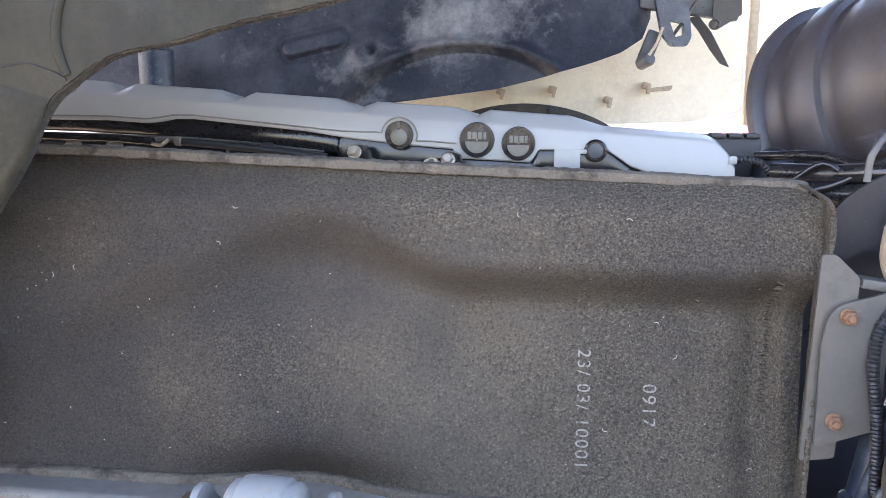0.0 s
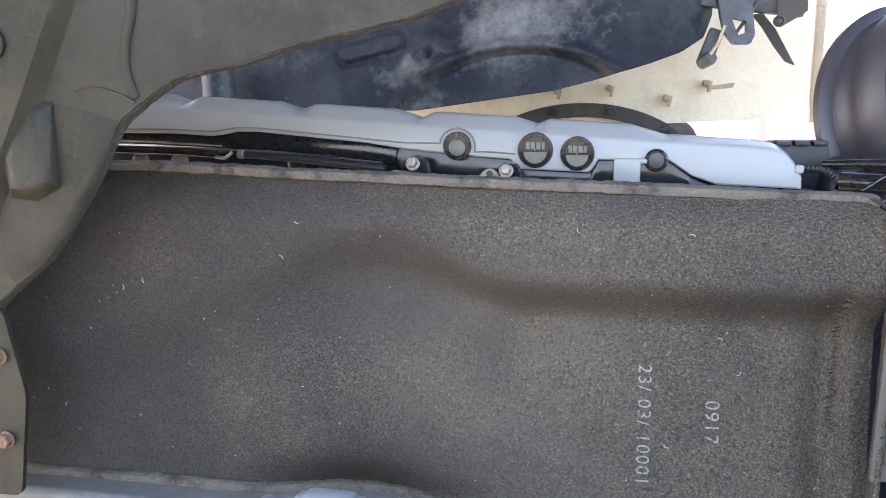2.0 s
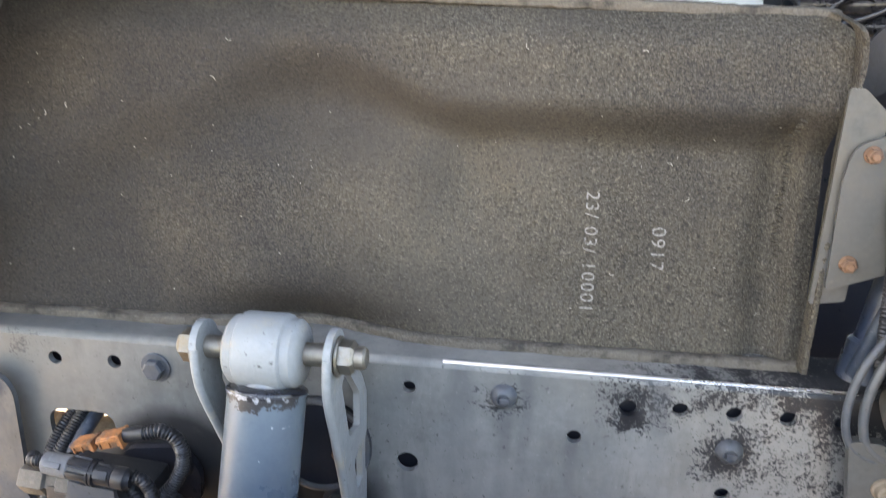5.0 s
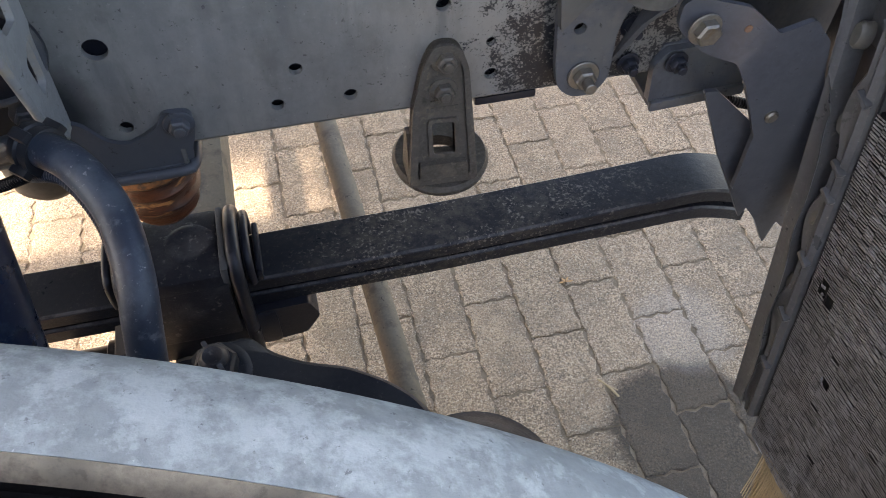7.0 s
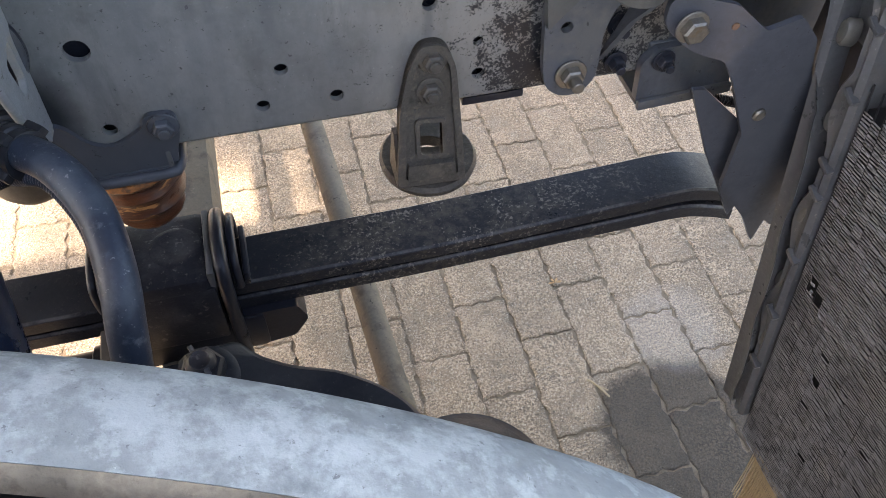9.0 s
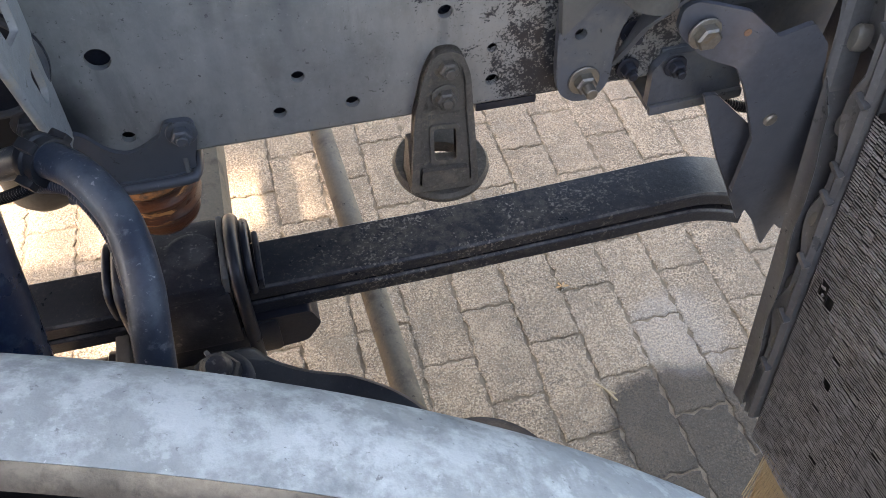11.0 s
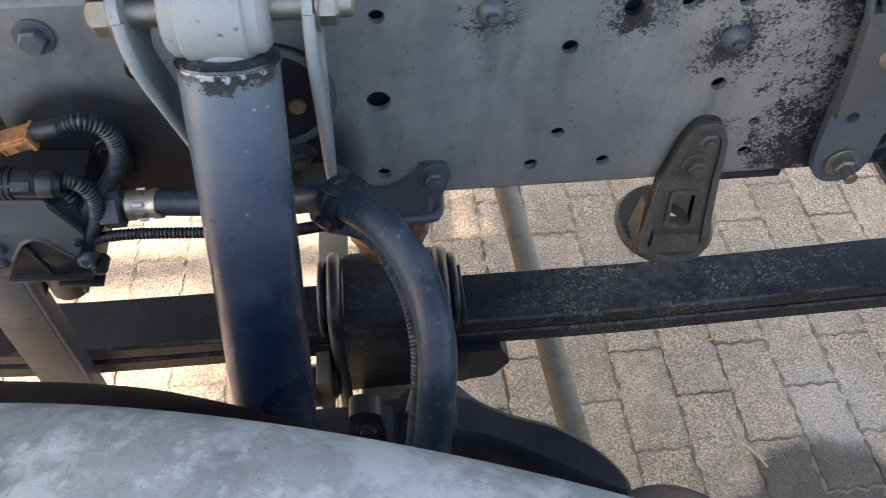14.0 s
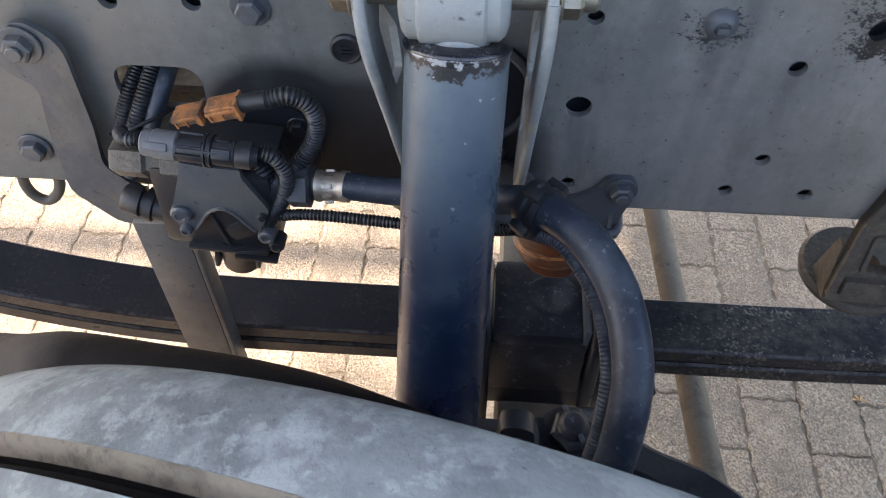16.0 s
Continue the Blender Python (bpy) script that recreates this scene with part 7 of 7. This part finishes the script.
def lathe_y(profile, mat, name, parent, label=""):
    bm = bmesh.new()
    rings = []
    for u, r in profile:
        rings.append([bm.verts.new(wm @ Vector((r * math.sin(2 * math.pi * i / seg), u, r * math.cos(2 * math.pi * i / seg)))) for i in range(seg)])
    for a, b in zip(rings, rings[1:]):
        for i in range(seg):
            bm.faces.new((a[i], a[(i + 1) % seg], b[(i + 1) % seg], b[i]))
    return part(name, bm, mat, parent, label)


tread = lathe_y(tread_profile(), "tyre", "tread", wheel, "dusty grey tread with straight grooves")
for g, w in GRV:
    rc = R - 0.012 * (g / TW) ** 2
    lathe_y([(g + w + 0.0012, rc - 0.0008), (g + w * 0.80, rc - 0.003), (g + w * 0.55, rc - 0.0075), (g + w * 0.20, rc - 0.0115)], "tyre_groove", "groove_wall", tread, "tan dust on the groove wall")
    # the floor's plain black holds the shade down in the groove
    lathe_y([(g + w * 0.20, rc - 0.0115), (g + w * 0.05, rc - 0.0175), (g - w * 0.6, rc - 0.0180), (g - w * 0.98, rc - 0.003)], "groove_black", "groove_floor", tread)
for s in (1, -1):
    lathe_y([(s * (TW - 0.0005), R - 0.0355), (s * (TW + 0.002), R - 0.042), (s * (TW + 0.009), R - 0.060), (s * (TW + 0.024), R - 0.092), (s * (TW + 0.043), R - 0.13), (s * (TW + 0.040), R - 0.18), (s * (TW + 0.020), R - 0.235), (s * (TW - 0.012), R - 0.285), (s * (TW - 0.022), R - 0.30)], "sidewall", "sidewall", tread)
bm = bmesh.new()
add_lathe(bm, wm @ Vector((0, -0.10, 0)), wm.to_3x3() @ Vector((0, 1, 0)), [(0, 0.10), (0.01, 0.315), (0.03, 0.29), (0.18, 0.28), (0.21, 0.315), (0.20, 0.10)], 48)
part("rim", bm, "frame", wheel)
bm = bmesh.new()
rr_s = random.Random(8)
for k in range(76):
    a = 2 * math.pi * k / 76
    for u0, side in ((0.043, -1), (0.0005, 1), (-0.027, -1)):
        vs = []
        if rr_s.random() < 0.3:
            continue
        n = rr_s.choice((4, 5, 5, 6))
        for q in range(n):
            u = u0 + side * 0.0042 * q
            da = 0.0022 * (-1) ** q + rr_s.uniform(-0.0008, 0.0008)
            if abs(u + 0.0128) < 0.010:
                break
            rr = R - 0.012 * (u / TW) ** 2 + 0.0004
            row = []
            for w in (-0.0007, 0.0007):
                th = a + (da + w / R * (0.5 + 0.7 * (q in (1, 3))))
                row.append(bm.verts.new(wm @ Vector((rr * math.sin(th), u, rr * math.cos(th)))))
            vs.append(row)
        for p, q2 in zip(vs, vs[1:]):
            bm.faces.new((p[0], p[1], q2[1], q2[0]))
tagged(part("sipe", bm, "sidewall", tread, "fine wavy cuts", smooth=False), kind="stuff")

mud = thing("mudguard", "black dusty rubber mudguard edge behind the tyre", "mudguard")
bm = bmesh.new()
MUD = [(-1.05, 0.88, 0.62), (-0.90, 0.84, 0.71), (-0.734, 0.790, 0.785), (-0.641, 0.760, 0.843), (-0.537, 0.729, 0.881), (-0.426, 0.696, 0.916), (-0.346, 0.670, 0.930), (-0.25, 0.635, 0.925), (-0.12, 0.59, 0.86)]
add_tube(bm, MUD, 0.045, 22, step=0.02)
part("rubber_edge", bm, "groove_black", mud)
bm = bmesh.new()
add_tube(bm, [(x, y - 0.030, z - 0.036) for x, y, z in MUD[:6]], 0.034, 22, step=0.02)
part("dusty_lining", bm, "rubber", mud, "dusty grey inner lining")

# ---- wing panel over the wheel, at the cab ----
fender = thing("wing_panel", "olive-grey plastic wing panel with a ragged cut edge and a crack", "wing")
FY = 0.93
bm = bmesh.new()
rr = random.Random(3)
edge = spline([(p[0], p[1], 0) for p in ((-0.72, 1.345), (-0.668, 1.405), (-0.600, 1.461), (-0.546, 1.530), (-0.503, 1.597), (-0.470, 1.623), (-0.426, 1.647), (-0.368, 1.658), (-0.305, 1.675), (-0.229, 1.690), (-0.171, 1.705), (-0.10, 1.735))], 0.0035)
edge = [(p.x + rr.uniform(-0.0008, 0.0008), p.y + rr.uniform(-0.0008, 0.0008)) for p in edge]
outline = edge + [(0.0, 1.95), (-1.3, 1.95), (-1.3, 1.30), (-0.80, 1.31)]
add_plate(bm, outline, 0.020, facing(FY + 0.016))
part("panel", bm, "fender", fender)
bm = bmesh.new()
lip = spline([(p[0], FY + 0.008, p[1] + 0.0005) for p in edge[::3]], 0.004)
add_edge(bm, lip, 0.0095, 0.0028, Vector((0, 1, 0)))
part("edge_lip", bm, "raw_edge", fender, "ragged dark cut edge")
bm = bmesh.new()
for p in edge + edge[::2]:
    a = rr.uniform(0, 6.28)
    add_box(bm, (p[0] + rr.uniform(-0.001, 0.001), FY + rr.uniform(-0.003, 0.014), p[1] - 0.0025), (0.0007, 0.0007, rr.uniform(0.002, 0.005)), rot=(rr.uniform(-40, 40), rr.uniform(-50, 50), 0))
tagged(part("frayed_fibre", bm, "raw_edge", fender, smooth=False), kind="stuff")


def pressed(name, outer, inner, height):
    """A raised field in the panel with sloping flanks."""
    bm = bmesh.new()
    a = [bm.verts.new((x, FY - 0.0035, z)) for x, z in outer]
    b = [bm.verts.new((x, FY - 0.004 - h, z)) for (x, z), h in zip(inner, height)]
    n = len(a)
    for i in range(n):
        bm.faces.new((a[i], a[(i + 1) % n], b[(i + 1) % n], b[i]))
    bm.faces.new(b)
    bm.faces.new(a[::-1])
    bmesh.ops.bevel(bm, geom=[e for e in bm.edges if all(v in b for v in e.verts)], offset=0.006, segments=3, profile=0.5, affect="EDGES")
    return part(name, bm, "fender", fender)


# unseen board added to keep sky light off the tyre's rear part
bm = bmesh.new()
add_box(bm, (-1.06, 0.43, 1.78), (0.54, 0.97, 0.03), bevel=0.008)
part("mudguard_roof", bm, "fender", fender)
# broad field towards the rear, with its slanting front flank
pressed("rear_field", [(-0.455, 1.90), (-0.525, 1.735), (-0.579, 1.628), (-0.633, 1.532), (-0.70, 1.415), (-1.25, 1.40), (-1.25, 1.92)],
        [(-0.475, 1.89), (-0.542, 1.735), (-0.597, 1.628), (-0.650, 1.532), (-0.712, 1.425), (-1.24, 1.41), (-1.24, 1.91)], [0.014] * 7)
pressed("lower_field", [(-0.575, 1.628), (-0.497, 1.606), (-0.518, 1.560), (-0.558, 1.500), (-0.605, 1.452), (-0.64, 1.43), (-0.672, 1.463), (-0.632, 1.530)],
        [(-0.574, 1.618), (-0.508, 1.599), (-0.528, 1.556), (-0.566, 1.498), (-0.608, 1.462), (-0.638, 1.446), (-0.660, 1.468), (-0.625, 1.530)], [0.001, 0.004, 0.005, 0.005, 0.004, 0.003, 0.002, 0.001])
pressed("boss", [(-0.570, 1.626), (-0.606, 1.624), (-0.640, 1.572), (-0.632, 1.524), (-0.598, 1.520), (-0.568, 1.535)],
        [(-0.573, 1.617), (-0.600, 1.616), (-0.617, 1.570), (-0.612, 1.540), (-0.592, 1.537), (-0.572, 1.546)], [0.006, 0.006, 0.016, 0.022, 0.023, 0.021])
bm = bmesh.new()
add_tube(bm, [(-0.464, FY - 0.003, 1.95), (-0.466, FY - 0.003, 1.80), (-0.472, FY - 0.003, 1.716), (-0.480, FY - 0.003, 1.688), (-0.4845, FY - 0.003, 1.668), (-0.483, FY - 0.003, 1.648), (-0.476, FY - 0.002, 1.627)], 0.0055, 12)
part("rib", bm, "fender", fender)
bm = bmesh.new()
add_tube(bm, [(-0.545, FY - 0.0040, 1.6345), (-0.530, FY - 0.0045, 1.6372), (-0.514, FY - 0.0045, 1.6375), (-0.497, FY - 0.0045, 1.632), (-0.489, FY - 0.0045, 1.6295), (-0.477, FY - 0.0045, 1.6225)], 0.0010, 6)
part("crack", bm, "plastic", fender)
bm = bmesh.new()
add_tube(bm, [(-0.70, FY - 0.019, 1.665), (-0.639, FY - 0.019, 1.694), (-0.624, FY - 0.019, 1.702), (-0.610, FY - 0.019, 1.725), (-0.585, FY - 0.019, 1.80)], 0.002, 6)
part("groove", bm, "plastic", fender)
bm = bmesh.new()
add_lathe(bm, (-0.622, FY - 0.018, 1.682), OUT, [(0, 0.017), (0.004, 0.0165), (0.007, 0.011), (0.010, 0.0095), (0.012, 0.006), (0.012, 0.001)], 24)
part("rivet", bm, "fender", fender)

# ---- far side of the lorry and the yard ----
far_rail = thing("far_chassis_rail", "dark steel chassis rail on the lorry's far side", "chassis rail")
bm = bmesh.new()
add_box(bm, (-0.9, 1.72, 1.03), (2.7, 0.07, 0.27), bevel=0.008)
part("web", bm, "frame", far_rail)
bm = bmesh.new()
add_box(bm, (-0.165, 1.78, 0.70), (0.14, 0.08, 0.39), bevel=0.01)
part("axle_mount", bm, "dusty_tan", far_rail)
lorry = thing("parked_lorry", "red lorry parked in the yard far behind", "lorry")
bm = bmesh.new()
add_box(bm, (3.1, 16, 1.2), (0.9, 2.2, 1.9), bevel=0.1)
part("cab", bm, "red", lorry)
bm = bmesh.new()
add_box(bm, (2.3, 14.88, 1.75), (0.35, 0.03, 0.45), bevel=0.02)
part("window", bm, "plastic", lorry)
bm = bmesh.new()
add_box(bm, (-1.5, 16.5, 1.5), (6.5, 2.2, 1.9), bevel=0.05)
part("body", bm, "white", lorry)
for x in (-4.0, -2.8, 1.0, 4.2):
    bm = bmesh.new()
    add_cyl(bm, (x, 15.2, 0.5), (x, 17.2, 0.5), 0.50, 32, 0.05)
    part("wheel", bm, "sidewall", lorry)

# ---- small litter on the ground ----
leaf = thing("dry_leaf", "small dry brown leaf on the pavers", "leaf")
bm = bmesh.new()
for k in range(4):
    a = k * 0.9
    add_plate(bm, [(0, 0), (0.010, 0.003), (0.019, 0), (0.010, -0.003)], 0.0006, pose(0.563, 1.294, 0.008, 12, 10 * k, math.degrees(a)))
part("blade", bm, "leaf", leaf)
stick = thing("dry_twig", "dry yellow twig on the pavers", "twig")
bm = bmesh.new()
add_tube(bm, [(0.545, 1.035, 0.008), (0.560, 1.015, 0.009), (0.575, 0.985, 0.008)], 0.0022, 8)
add_tube(bm, [(0.560, 1.015, 0.009), (0.578, 1.000, 0.008)], 0.0016, 8)
part("stem", bm, "net", stick)

# ---- pavers ----
rp = random.Random(9)
PW, PL, GAP = 0.1213, 0.2400, 0.0050


def paver_mesh(seed):
    """A concrete paver with wavy sides that fit their neighbours and a chamfered top."""
    q = random.Random(seed)
    hw, hl = PW / 2 - GAP / 2, PL / 2 - GAP / 2
    side = [(-1.0, 0.0), (-0.86, 0.9), (-0.68, -0.8), (-0.50, 1.0), (-0.30, -0.9), (-0.10, 0.8), (0.10, -1.0), (0.30, 0.9), (0.50, -0.8), (0.68, 1.0), (0.86, -0.7)]
    front = [(-0.66, 0.8), (-0.30, -0.9), (0.05, 1.0), (0.38, -0.8), (0.70, 0.8)]
    w = 0.0040
    loop = [(hw + w * k, hl * t) for t, k in side]
    loop += [(hw * t, hl + w * k) for t, k in [(1.0, 0.0)] + front[::-1]]
    loop += [(-hw + w * k, hl * t) for t, k in [(1.0, 0.0)] + side[:0:-1]]
    loop += [(hw * t, -hl + w * k) for t, k in [(-1.0, 0.0)] + front]
    loop = [(x + q.uniform(-0.0024, 0.0024), y + q.uniform(-0.0024, 0.0024)) for x, y in loop]
    n = len(loop)
    c = 0.0036
    vs = [(x, y, -0.010) for x, y in loop] + [(x, y, -0.0022) for x, y in loop] + [(x * (1 - c / hw), y * (1 - c / hl), q.uniform(-0.0005, 0.0005)) for x, y in loop]
    fs = [(r * n + i, r * n + (i + 1) % n, (r + 1) * n + (i + 1) % n, (r + 1) * n + i) for r in (0, 1) for i in range(n)]
    fs.append(tuple(range(2 * n, 3 * n)))
    return vs, fs


meshes = []
for s in range(6):
    vs, fs = paver_mesh(s)
    me = bpy.data.meshes.new("paver")
    me.from_pydata(vs, [], fs)
    me.materials.append(M["paver"])
    meshes.append(me)
X_OFF, Y_OFF = 0.0135, 0.3265
near, rest_v, rest_f = 0, [], []
for i in range(-30, 34):
    for j in range(-12, 30):
        x = X_OFF + PW * i
        y = Y_OFF + PL * (j + 0.5 * (i % 2))
        z = rp.uniform(-0.0015, 0.0015)
        ry, rx, rz = (rp.uniform(-0.8, 0.8) for _ in range(3))
        k = rp.randrange(6)
        if -0.95 < x < 1.05 and 0.75 < y < 2.15 and near < 300 and not (x < 0.3 and y < 0.9):
            ob = new("paver", meshes[k])
            ob.parent = ground
            ob.matrix_world = pose(x, y, z, rx * 0.6, ry * 0.6, rz)
            near += 1
        else:
            m = pose(x, y, z, 0, 0, rz)
            vs, fs = paver_mesh(k)
            o = len(rest_v)
            rest_v += [m @ Vector(v) for v in vs]
            rest_f += [tuple(o + q for q in f) for f in fs]
me = bpy.data.meshes.new("paver_field")
me.from_pydata([tuple(v) for v in rest_v], [], rest_f)
me.materials.append(M["paver"])
field = tagged(new("paver_field", me), "grey concrete pavers laid in toothed courses", kind="stuff")
field.parent = ground
